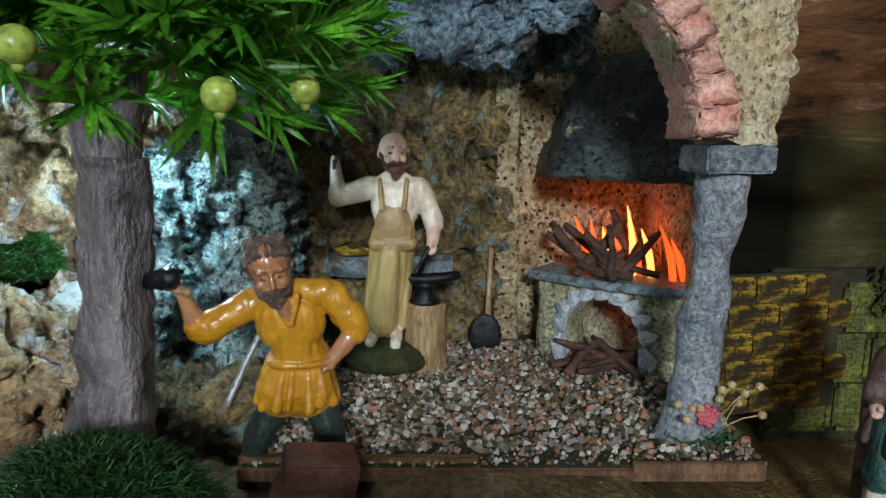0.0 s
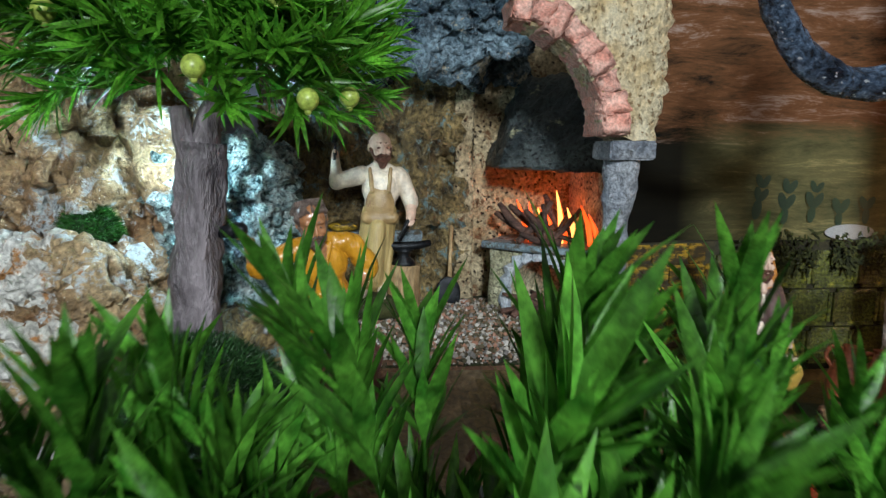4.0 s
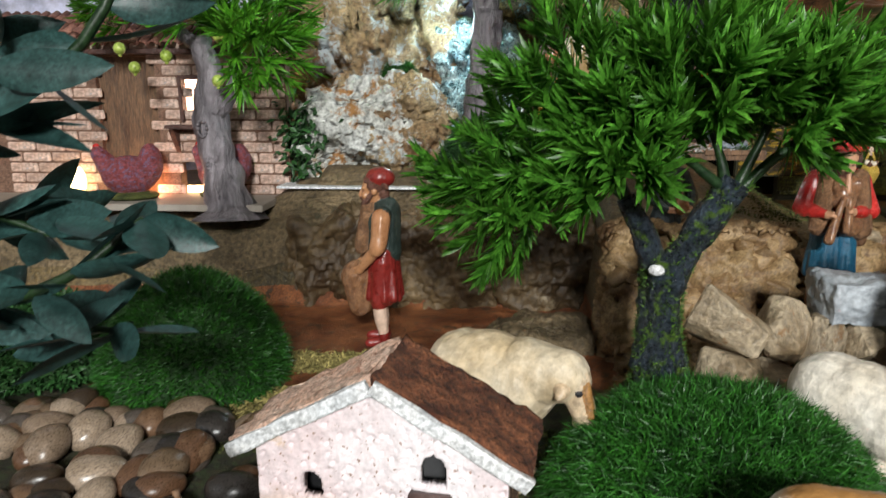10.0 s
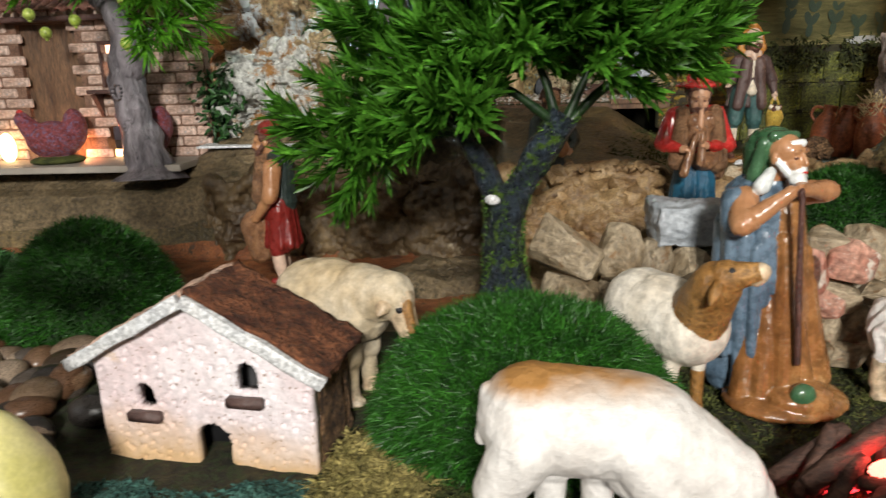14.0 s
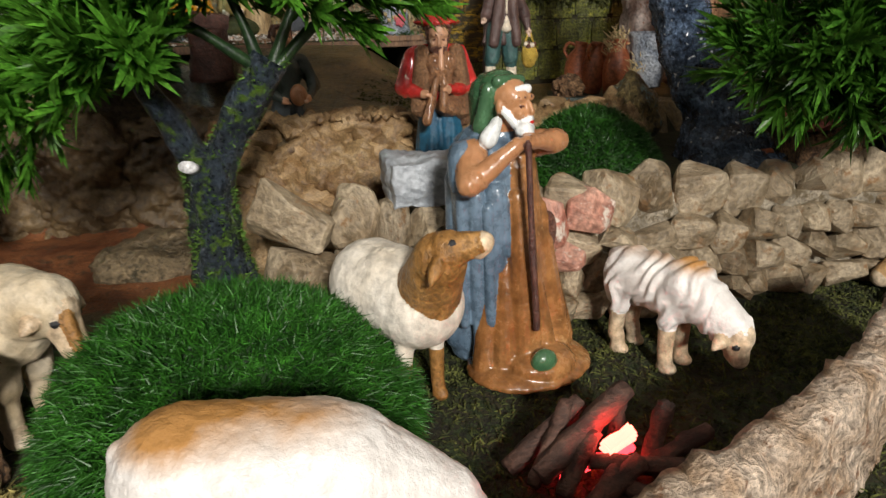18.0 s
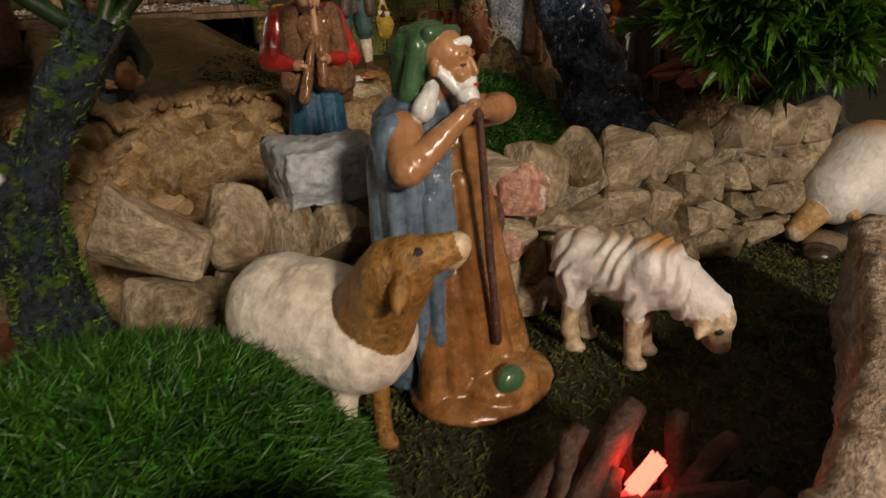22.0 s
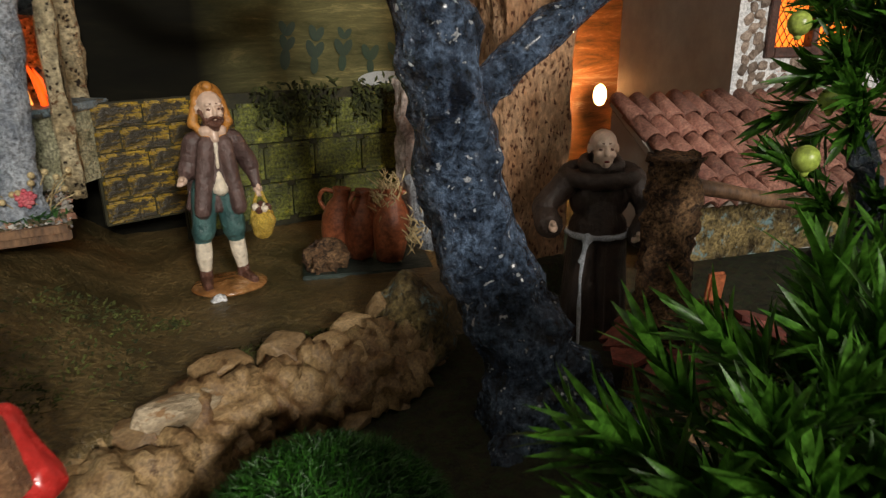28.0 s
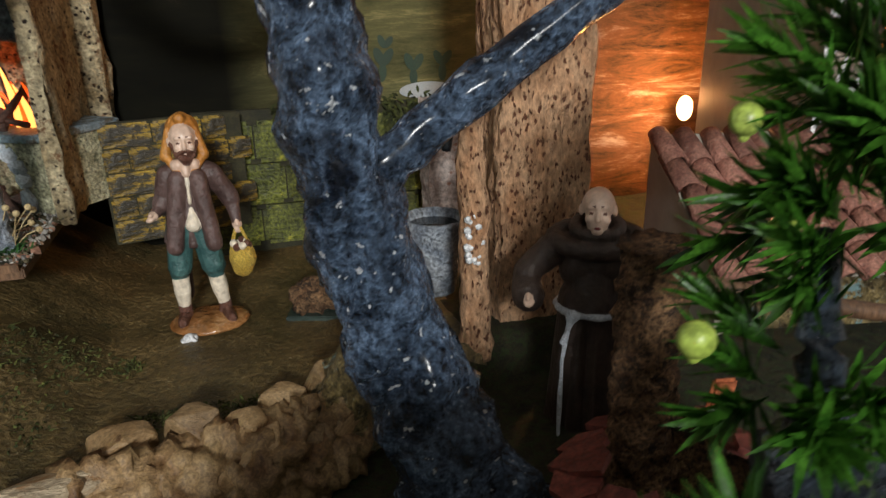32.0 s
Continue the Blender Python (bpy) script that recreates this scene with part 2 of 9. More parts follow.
M = dict(
    earth=mat("earth_paint", (0.070, 0.052, 0.019), (0.20, 0.138, 0.056), (0.036, 0.038, 0.014), 14, 0.40, 0.9, fine=16, cover=0.60, relief_tone=0.6, dist=0.006, fleck=(420, 0.70, (0.42, 0.38, 0.26))),
    soil=mat("mossy_soil_and_shade", (0.013, 0.013, 0.005), (0.048, 0.040, 0.013), (0.024, 0.038, 0.008), 90, 0.9, 1.0, fine=6, cover=0.5, relief_tone=0.7),
    tan_earth=mat("tan_earth", (0.11, 0.080, 0.042), (0.26, 0.19, 0.105), (0.055, 0.045, 0.022), 20, 0.45, 1.0, fine=10, cover=0.58, relief_tone=0.6, dist=0.010),
    rust_path=mat("rust_earth", (0.13, 0.036, 0.012), (0.34, 0.125, 0.045), (0.060, 0.034, 0.018), 34, 0.42, 1.0, fine=12, cover=0.56, relief_tone=0.6, fleck=(420, 0.70, (0.45, 0.36, 0.26))),
    tan_rock=mat("tan_rock", (0.24, 0.125, 0.050), (0.62, 0.47, 0.26), (0.60, 0.66, 0.68), 13, 0.42, 1.0, fine=14, cover=0.535, relief_tone=0.6, dist=0.012, fleck=(300, 0.68, (0.7, 0.66, 0.55))),
    white_rock=mat("white_rock", (0.66, 0.66, 0.60), (0.88, 0.89, 0.85), (0.44, 0.22, 0.07), 13, 0.5, 1.0, fine=12, cover=0.525, relief_tone=0.5, dist=0.012),
    turq_rock=mat("turquoise_rock", (0.34, 0.56, 0.60), (0.72, 0.84, 0.82), (0.02, 0.07, 0.08), 55, 0.32, 1.0, fine=5, cover=0.52, relief_tone=0.7, dist=0.012),
    blue_rock=mat("blue_black_rock", (0.024, 0.052, 0.082), (0.30, 0.43, 0.52), (0.58, 0.52, 0.38), 22, 0.26, 1.0, fine=9, cover=0.57, relief_tone=0.75, dist=0.012),
    cave_rock=mat("cave_rock", (0.06, 0.042, 0.018), (0.44, 0.33, 0.14), (0.20, 0.32, 0.33), 34, 0.36, 1.0, fine=7, cover=0.56, relief_tone=0.8, dist=0.012, fleck=(420, 0.69, (0.5, 0.46, 0.30))),
    terrace_rock=mat("brown_terrace_rock", (0.050, 0.030, 0.014), (0.17, 0.115, 0.055), (0.24, 0.19, 0.12), 16, 0.40, 0.8, fine=11, cover=0.61, relief_tone=0.5, dist=0.006),
    stucco=mat("cream_stucco", (0.62, 0.48, 0.25), (0.80, 0.72, 0.50), None, 60, 0.75, 1.0, fine=5, relief_tone=0.4, pits=(240, 0.28, (0.34, 0.23, 0.11)), dist=0.012, stretch=(1, 1, 0.65)),
    pitted=mat("pitted_plaster", (0.36, 0.27, 0.14), (0.64, 0.54, 0.34), (0.16, 0.075, 0.03), 34, 0.7, 1.0, fine=7, cover=0.55, relief_tone=0.6, pits=(150, 0.26, (0.025, 0.014, 0.008)), dist=0.010),
    soot=mat("sooty_plaster", (0.016, 0.024, 0.028), (0.085, 0.105, 0.105), (0.34, 0.33, 0.20), 24, 0.36, 1.0, fine=9, cover=0.60, relief_tone=0.7, pits=(170, 0.30, (0.004, 0.006, 0.008)), dist=0.012),
    pink_brick=mat("pink_brick", (0.72, 0.33, 0.25), (0.88, 0.56, 0.46), (0.46, 0.19, 0.13), 1.2, 0.7, 0.7, fine=5, cover=0.60, relief_tone=0.4, piece=True, stretch=(1.6, 3.0, 1.0)),
    grey_stone=mat("grey_painted_stone", (0.24, 0.28, 0.34), (0.52, 0.56, 0.61), (0.10, 0.10, 0.09), 60, 0.5, 1.0, fine=6, cover=0.59, relief_tone=0.6, dist=0.01),
    pale_blue=mat("pale_blue_arch_stone", (0.36, 0.42, 0.48), (0.64, 0.68, 0.72), (0.14, 0.15, 0.16), 1.2, 0.5, 0.6, fine=6, cover=0.62, relief_tone=0.4, piece=True),
    hearth_slab=mat("blue_grey_slab", (0.14, 0.20, 0.24), (0.26, 0.34, 0.38), (0.08, 0.07, 0.05), 60, 0.5, 0.5),
    hearth=mat("hearth_plaster", (0.30, 0.29, 0.17), (0.62, 0.60, 0.40), (0.08, 0.085, 0.045), 70, 0.75, 0.9, fine=5, cover=0.55, relief_tone=0.7),
    gravel=mat("gravel", (0.10, 0.065, 0.035), (0.26, 0.20, 0.13), None, 500, 0.7, 0.2, fine=3),
    stone=mat("limestone", (0.19, 0.135, 0.075), (0.47, 0.38, 0.26), (0.24, 0.135, 0.060), 1.3, 0.38, 0.8, fine=7, cover=0.56, vary=0.2, relief_tone=0.45, piece=True),
    grey_block=mat("grey_limestone", (0.27, 0.30, 0.33), (0.43, 0.46, 0.49), (0.58, 0.58, 0.56), 24, 0.34, 0.5, fine=9, cover=0.62, relief_tone=0.3),
    tan_stone=mat("tan_stone", (0.19, 0.105, 0.040), (0.44, 0.30, 0.155), (0.095, 0.048, 0.020), 1.1, 0.45, 0.35, fine=14, cover=0.60, vary=0.28, relief_tone=0.4, piece=True),
    rubble=mat("tan_rubble", (0.16, 0.078, 0.028), (0.44, 0.30, 0.145), (0.085, 0.042, 0.018), 26, 0.5, 0.5, fine=16, cover=0.58, relief_tone=0.45, dist=0.004),
    mortar=mat("mortar", (0.22, 0.19, 0.14), (0.42, 0.36, 0.27), (0.12, 0.09, 0.05), 70, 0.8, 0.8),
    cork=mat("cork_bark", (0.15, 0.07, 0.03), (0.44, 0.25, 0.12), (0.04, 0.02, 0.01), 60, 0.8, 1.0, fine=6, cover=0.53, relief_tone=0.8, dist=0.012),
    pebble=pebbly("pebble", [(0.045, 0.034, 0.024), (0.17, 0.13, 0.095), (0.030, 0.030, 0.032), (0.34, 0.30, 0.26), (0.11, 0.065, 0.042), (0.21, 0.175, 0.145), (0.075, 0.070, 0.068), (0.15, 0.10, 0.068)], 0.30),
    trunk_moss=leafy("trunk_moss", (0.030, 0.075, 0.008), (0.10, 0.20, 0.020), 0.8),
    teal_moss=leafy("teal_moss", (0.018, 0.060, 0.050), (0.06, 0.15, 0.12), 0.9),
    clump_moss=leafy("dry_moss_clump", (0.14, 0.12, 0.035), (0.34, 0.28, 0.10), 0.9),
    bark_grey=mat("grey_bark", (0.075, 0.066, 0.075), (0.27, 0.24, 0.26), (0.035, 0.03, 0.035), 40, 0.36, 1.0, fine=3, cover=0.59, stretch=(1, 1, 0.28), relief_tone=0.4, dist=0.012),
    # c2 paints bluish highlights on the dark bark; the flecks are white specks
    bark_blue=mat("blue_bark_highlights", (0.008, 0.015, 0.030), (0.150, 0.225, 0.35), (0.14, 0.13, 0.13), 44, 0.24, 1.0, fine=5, coat=0.2, cover=0.63, relief_tone=0.85, dist=0.024, fleck=(150, 0.66, (0.62, 0.66, 0.70))),
    stem=leafy("dark_green_stem", (0.008, 0.022, 0.008), (0.020, 0.050, 0.015), 0.4),
    bark_moss=mat("mossy_bark", (0.006, 0.009, 0.014), (0.040, 0.058, 0.080), (0.060, 0.110, 0.012), 46, 0.30, 1.0, fine=6, cover=0.54, relief_tone=0.7, dist=0.01),
    pine=leafy("pine_leaf", (0.032, 0.135, 0.012), (0.135, 0.38, 0.040), 0.34, 0.40),
    # darker copy of the pine leaf, with the crown's shade in its colour
    shaded_leaf=leafy("shaded_olive_leaf", (0.018, 0.072, 0.007), (0.078, 0.225, 0.024), 0.34, 0.40),
    lemon_leaf=leafy("lemon_leaf", (0.040, 0.17, 0.012), (0.15, 0.42, 0.030), 0.33, 0.40),
    grey_leaf=leafy("grey_green_leaf", (0.012, 0.036, 0.032), (0.034, 0.085, 0.078), 0.42, 0.15),
    grass=leafy("grass_blade", (0.010, 0.055, 0.006), (0.034, 0.15, 0.015), 0.45),
    grass_core=mat("grass_core", (0.008, 0.03, 0.005), (0.02, 0.07, 0.01), None, 90, 0.9, 0.4),
    moss=leafy("moss", (0.020, 0.028, 0.006), (0.080, 0.088, 0.020), 0.9),
    ivy=leafy("ivy_leaf", (0.014, 0.05, 0.012), (0.04, 0.13, 0.03), 0.5),
    lemon=mat("lemon_skin", (0.30, 0.41, 0.06), (0.42, 0.52, 0.11), None, 40, 0.35, 0.1),
    pear=mat("pear_skin", (0.56, 0.52, 0.18), (0.74, 0.68, 0.32), (0.40, 0.33, 0.12), 40, 0.4, 0.1, fine=10, cover=0.66, relief_tone=0.15),
    wood=mat("brown_wood", (0.10, 0.05, 0.025), (0.22, 0.12, 0.06), None, 60, 0.6, 0.4, stretch=(1, 1, 0.2)),
    pale_wood=mat("pale_wood", (0.28, 0.18, 0.08), (0.50, 0.36, 0.18), None, 70, 0.6, 0.5, stretch=(1, 1, 0.15)),
    red_wood=mat("dark_red_wood", (0.055, 0.020, 0.015), (0.12, 0.05, 0.035), None, 60, 0.5, 0.5),
    twig=mat("twig_bark", (0.040, 0.020, 0.014), (0.13, 0.065, 0.045), None, 120, 0.7, 0.6, stretch=(0.4, 0.4, 1)),
    iron=mat("black_iron", (0.010, 0.012, 0.016), (0.03, 0.035, 0.04), None, 90, 0.35, 0.3, metal=0.6),
    terracotta=mat("terracotta_jug", (0.26, 0.07, 0.03), (0.42, 0.13, 0.055), (0.14, 0.05, 0.03), 40, 0.35, 0.3, cover=0.66),
    roof_tile=mat("roof_tile", (0.22, 0.085, 0.062), (0.40, 0.19, 0.135), (0.42, 0.33, 0.28), 70, 0.6, 0.7, cover=0.63, vary=0.35, piece=True),
    house_plaster=mat("smooth_grey_plaster", (0.30, 0.26, 0.22), (0.38, 0.34, 0.29), None, 9, 0.6, 0.10, relief_tone=0.12),
    white_paint=mat("white_paint", (0.66, 0.68, 0.70), (0.80, 0.80, 0.80), None, 60, 0.6, 0.4),
    cobble=mat("wall_cobble", (0.16, 0.11, 0.08), (0.40, 0.32, 0.26), None, 1.5, 0.6, 0.5, vary=0.35, piece=True),
    pink_plaster=mat("pink_white_plaster", (0.74, 0.60, 0.61), (0.85, 0.79, 0.81), (0.68, 0.50, 0.36), 14, 0.75, 0.5, fine=14, cover=0.62, relief_tone=0.18, pits=(240, 0.20, (0.34, 0.22, 0.17)), hem=(0.20, (0.60, 0.40, 0.22))),
    cork_roof=mat("rusty_cork", (0.10, 0.028, 0.012), (0.33, 0.12, 0.05), (0.04, 0.015, 0.008), 60, 0.8, 1.0, fine=5, cover=0.57, relief_tone=0.7, dist=0.01),
    pink_cork=mat("pink_cork", (0.56, 0.34, 0.24), (0.74, 0.54, 0.43), (0.34, 0.15, 0.09), 70, 0.8, 0.8, cover=0.58),
    black=mat("black_void", (0.008, 0.008, 0.010), (0.02, 0.02, 0.022), None, 60, 0.7, 0.2),
    # dark c3 patches hold both black stains and the shade on the screen
    yellow_brick=mat("yellow_painted_brick", (0.34, 0.21, 0.012), (0.60, 0.39, 0.03), (0.026, 0.020, 0.008), 30, 0.42, 0.5, fine=7, cover=0.438, stretch=(0.6, 1, 1.5), relief_tone=0.75),
    green_brick=mat("green_painted_brick", (0.040, 0.050, 0.007), (0.19, 0.21, 0.028), (0.38, 0.36, 0.04), 36, 0.4, 0.6, fine=8, cover=0.60, relief_tone=0.8),
    dark_joint=mat("dark_joint", (0.02, 0.02, 0.008), (0.045, 0.04, 0.015), None, 60, 0.8, 0.3),
    house_brick=mat("warm_brick", (0.50, 0.32, 0.24), (0.66, 0.50, 0.42), (0.40, 0.40, 0.42), 40, 0.7, 0.4, cover=0.63, vary=0.2),
    brick_joint=mat("brick_joint", (0.16, 0.08, 0.05), (0.26, 0.15, 0.10), None, 90, 0.8, 0.4),
    pillar=mat("rough_terracotta_plaster", (0.46, 0.24, 0.12), (0.66, 0.41, 0.24), (0.34, 0.17, 0.08), 50, 0.7, 1.0, fine=5, cover=0.6, stretch=(1, 1, 0.55), relief_tone=0.45, pits=(210, 0.30, (0.13, 0.045, 0.02)), dist=0.01),
    hen=mat("red_purple_feather", (0.24, 0.035, 0.035), (0.36, 0.10, 0.12), (0.20, 0.13, 0.22), 130, 0.5, 1.0, fine=3, cover=0.52),
    skin=mat("painted_skin", (0.52, 0.27, 0.15), (0.62, 0.35, 0.22), None, 30, 0.45, 0.06, vary=0.02, coat=0.08, relief_tone=0.2),
    pale_skin=mat("pale_painted_skin", (0.62, 0.42, 0.31), (0.72, 0.52, 0.40), None, 30, 0.45, 0.06, vary=0.02, coat=0.08, relief_tone=0.2),
    tan_skin=mat("tan_painted_skin", (0.36, 0.16, 0.07), (0.46, 0.23, 0.11), None, 30, 0.3, 0.06, vary=0.02, coat=0.4, relief_tone=0.15),
    hair=mat("brown_hair_paint", (0.10, 0.035, 0.022), (0.20, 0.09, 0.06), None, 140, 0.4, 0.7, vary=0.02),
    grey_hair=mat("grey_brown_hair_paint", (0.10, 0.060, 0.045), (0.34, 0.26, 0.22), None, 150, 0.4, 1.0, vary=0.02),
    dark_red=mat("dark_red_cloth", (0.15, 0.012, 0.010), (0.26, 0.028, 0.022), None, 25, 0.3, 0.3, vary=0.02, coat=0.3, relief_tone=0.3),
    bagpipe=mat("brown_bagpipe_skin", (0.20, 0.085, 0.035), (0.42, 0.21, 0.10), None, 120, 0.35, 0.8, vary=0.02, coat=0.3),
    ram_wool=mat("ram_wool", (0.68, 0.60, 0.48), (0.82, 0.78, 0.70), (0.46, 0.28, 0.12), 14, 0.40, 0.4, fine=10, cover=0.68, vary=0.02, relief_tone=0.3),
    mustard=mat("mustard_cloth", (0.46, 0.21, 0.010), (0.60, 0.30, 0.02), None, 20, 0.3, 0.4, vary=0.02, coat=0.4, relief_tone=0.2),
    cream=mat("cream_cloth", (0.74, 0.63, 0.48), (0.86, 0.78, 0.64), None, 26, 0.4, 0.5, vary=0.02, coat=0.2, relief_tone=0.3),
    leather=mat("tan_leather_apron", (0.28, 0.17, 0.07), (0.42, 0.30, 0.13), (0.19, 0.10, 0.045), 18, 0.4, 0.4, cover=0.56, vary=0.02, relief_tone=0.3),
    ochre_skirt=mat("ochre_skirt", (0.40, 0.29, 0.10), (0.54, 0.42, 0.18), (0.28, 0.17, 0.06), 24, 0.4, 0.4, cover=0.60, vary=0.02, stretch=(1.6, 1.6, 0.3), relief_tone=0.3),
    dark_cloth=mat("dark_green_cloth", (0.012, 0.022, 0.020), (0.04, 0.06, 0.05), None, 40, 0.4, 0.4, vary=0.02, relief_tone=0.3),
    umber_coat=mat("umber_coat", (0.065, 0.038, 0.034), (0.14, 0.085, 0.075), None, 40, 0.4, 0.5, vary=0.02, relief_tone=0.3),
    orange_hood=mat("orange_hood", (0.40, 0.15, 0.025), (0.54, 0.24, 0.05), None, 40, 0.4, 0.4, vary=0.02, relief_tone=0.3),
    teal=mat("teal_cloth", (0.030, 0.085, 0.085), (0.07, 0.16, 0.15), None, 40, 0.4, 0.5, vary=0.02, relief_tone=0.3),
    blue=mat("blue_cloth", (0.010, 0.06, 0.12), (0.02, 0.13, 0.22), None, 40, 0.4, 0.5, vary=0.02, relief_tone=0.3),
    slate_dark=mat("dark_slate_dress", (0.020, 0.030, 0.036), (0.055, 0.075, 0.085), None, 40, 0.45, 0.4, vary=0.02, relief_tone=0.3),
    slate_blue=mat("slate_blue_cloak", (0.085, 0.135, 0.19), (0.15, 0.22, 0.29), None, 20, 0.28, 0.3, vary=0.02, coat=0.35, relief_tone=0.4),
    robe_brown=mat("glazed_brown_robe", (0.22, 0.085, 0.025), (0.36, 0.17, 0.06), (0.42, 0.24, 0.10), 18, 0.25, 0.3, cover=0.58, vary=0.02, coat=0.4, relief_tone=0.45),
    hood_green=mat("green_hood", (0.035, 0.10, 0.045), (0.06, 0.15, 0.07), None, 25, 0.25, 0.2, vary=0.02, coat=0.6, relief_tone=0.3),
    beard=mat("white_beard", (0.62, 0.66, 0.66), (0.80, 0.82, 0.80), None, 30, 0.3, 0.2, vary=0.02, coat=0.5, relief_tone=0.3),
    red=mat("red_cloth", (0.42, 0.018, 0.014), (0.56, 0.035, 0.03), None, 25, 0.25, 0.2, vary=0.02, coat=0.5, relief_tone=0.3),
    fur=mat("brown_fleece_vest", (0.16, 0.075, 0.035), (0.34, 0.18, 0.09), None, 90, 0.4, 0.9, vary=0.02),
    habit=mat("dark_brown_habit", (0.030, 0.018, 0.013), (0.065, 0.042, 0.032), None, 60, 0.5, 0.4, vary=0.02, relief_tone=0.3),
    rope=mat("white_rope", (0.50, 0.55, 0.62), (0.68, 0.72, 0.78), None, 200, 0.6, 0.6),
    wool=mat("white_wool", (0.68, 0.64, 0.60), (0.82, 0.80, 0.77), None, 26, 0.42, 0.45, fine=7, vary=0.03, relief_tone=0.15, dist=0.006, spine=(0.896, (0.42, 0.21, 0.065))),
    wool_spine=mat("tan_wool_spine", (0.44, 0.24, 0.09), (0.60, 0.38, 0.18), (0.30, 0.14, 0.04), 30, 0.45, 0.8, fine=9, cover=0.6, vary=0.02, relief_tone=0.35),
    wool_tan=mat("tan_wool", (0.52, 0.40, 0.24), (0.72, 0.64, 0.50), (0.40, 0.22, 0.09), 16, 0.5, 0.4, fine=9, cover=0.64, vary=0.03, relief_tone=0.3),
    sheep_face=mat("sheep_face", (0.58, 0.42, 0.26), (0.70, 0.58, 0.42), (0.30, 0.12, 0.06), 30, 0.45, 0.3, cover=0.62, vary=0.02),
    ram_brown=mat("ram_brown", (0.26, 0.12, 0.03), (0.42, 0.22, 0.07), None, 60, 0.4, 0.5, vary=0.02),
    plaster_rim=mat("rough_tan_plaster", (0.42, 0.28, 0.17), (0.74, 0.60, 0.47), (0.24, 0.12, 0.06), 44, 0.6, 1.0, fine=6, cover=0.57, relief_tone=0.6, dist=0.01),
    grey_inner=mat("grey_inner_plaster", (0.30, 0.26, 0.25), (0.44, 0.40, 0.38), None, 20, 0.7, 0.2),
    shard=mat("red_clay_shard", (0.15, 0.030, 0.022), (0.28, 0.075, 0.052), (0.12, 0.09, 0.05), 50, 0.6, 0.5, cover=0.62, vary=0.2),
    basket=mat("yellow_basket", (0.56, 0.36, 0.05), (0.74, 0.52, 0.10), None, 160, 0.5, 0.8),
    room=mat("room_wall", (0.60, 0.57, 0.53), (0.68, 0.65, 0.61), None, 3, 0.8, 0.1),
    flower=mat("pink_flower", (0.60, 0.08, 0.12), (0.75, 0.20, 0.22), None, 120, 0.6, 0.3),
    straw=mat("straw", (0.42, 0.30, 0.14), (0.60, 0.48, 0.26), None, 120, 0.7, 0.3),
    tin=mat("grey_tin", (0.30, 0.32, 0.33), (0.45, 0.46, 0.46), None, 50, 0.4, 0.2, metal=0.5),
    flame=glow("fire_glow", (1.0, 0.10, 0.01), 2.2),
    core=glow("fire_core", (1.0, 0.38, 0.08), 4.0),
    ember=glow("red_ember", (1.0, 0.03, 0.04), 9.0),
    ember_core=glow("ember_core", (1.0, 0.16, 0.12), 8.0),
    bulb=glow("warm_bulb", (1.0, 0.62, 0.28), 14.0),
    window_glow=glow("lit_window", (1.0, 0.62, 0.42), 5.0),
    orange_glass=glow("orange_glass", (1.0, 0.20, 0.02), 2.6),
)

# ---- building helpers ----
V = Vector


def finish(bm, materials, smooth=True):
    me = bpy.data.meshes.new("mesh")
    bm.to_mesh(me)
    bm.free()
    for m in materials if isinstance(materials, (list, tuple)) else [materials]:
        me.materials.append(m)
    if smooth:
        me.shade_smooth()
    return me


def thing(name, loc, label, category, group="", kind=""):
    ob = new(name)
    ob.location = loc
    ob.empty_display_size = 0.02
    return tagged(ob, label, category, group, kind)


def part(name, bm, material, parent, label="", smooth=True):
    me = bm if isinstance(bm, bpy.types.Mesh) else finish(bm, material, smooth)
    ob = new(name, me)
    ob.parent = parent
    if parent.type == "EMPTY":
        ob.matrix_parent_inverse = Matrix.Translation(parent.location).inverted()
    return tagged(ob, label)


def solid(name, bm, material, label, category, group="", kind="", smooth=True):
    me = bm if isinstance(bm, bpy.types.Mesh) else finish(bm, material, smooth)
    return tagged(new(name, me), label, category, group, kind)


def piece(name, me, m, parent):
    """One of many alike pieces: an object on shared mesh data, at the world pose m."""
    ob = new(name, me)
    ob.parent = parent
    inv = Matrix.Translation(parent.location).inverted() if parent.type == "EMPTY" else Matrix()
    ob.matrix_parent_inverse = inv
    ob.matrix_basis = m
    return ob


def wob(p, f, amp, seed=0.0, octaves=4):
    q = V(p) * f + V((seed, seed * 1.7, seed * 2.3))
    return amp * noise.fractal(q, 1.0, 2.0, octaves)


def roughen(bm, f, amp, seed=0.0, octaves=4, ridge=False):
    bm.normal_update()
    moves = []
    for v in bm.verts:
        d = noise.fractal(v.co * f + V((seed, seed, seed)), 1.0, 2.0, octaves)
        if ridge:
            d = 0.5 - abs(d) * 1.6
        moves.append(v.normal * d * amp)
    for v, m in zip(bm.verts, moves):
        v.co += m
    return bm


def ball(bm, c, r, sub=3, m=None):
    r = r if isinstance(r, (tuple, list)) else (r, r, r)
    mat4 = Matrix.Translation(c) @ (m or Matrix()) @ Matrix.Diagonal((*r, 1))
    return bmesh.ops.create_icosphere(bm, subdivisions=sub, radius=1, matrix=mat4)["verts"]


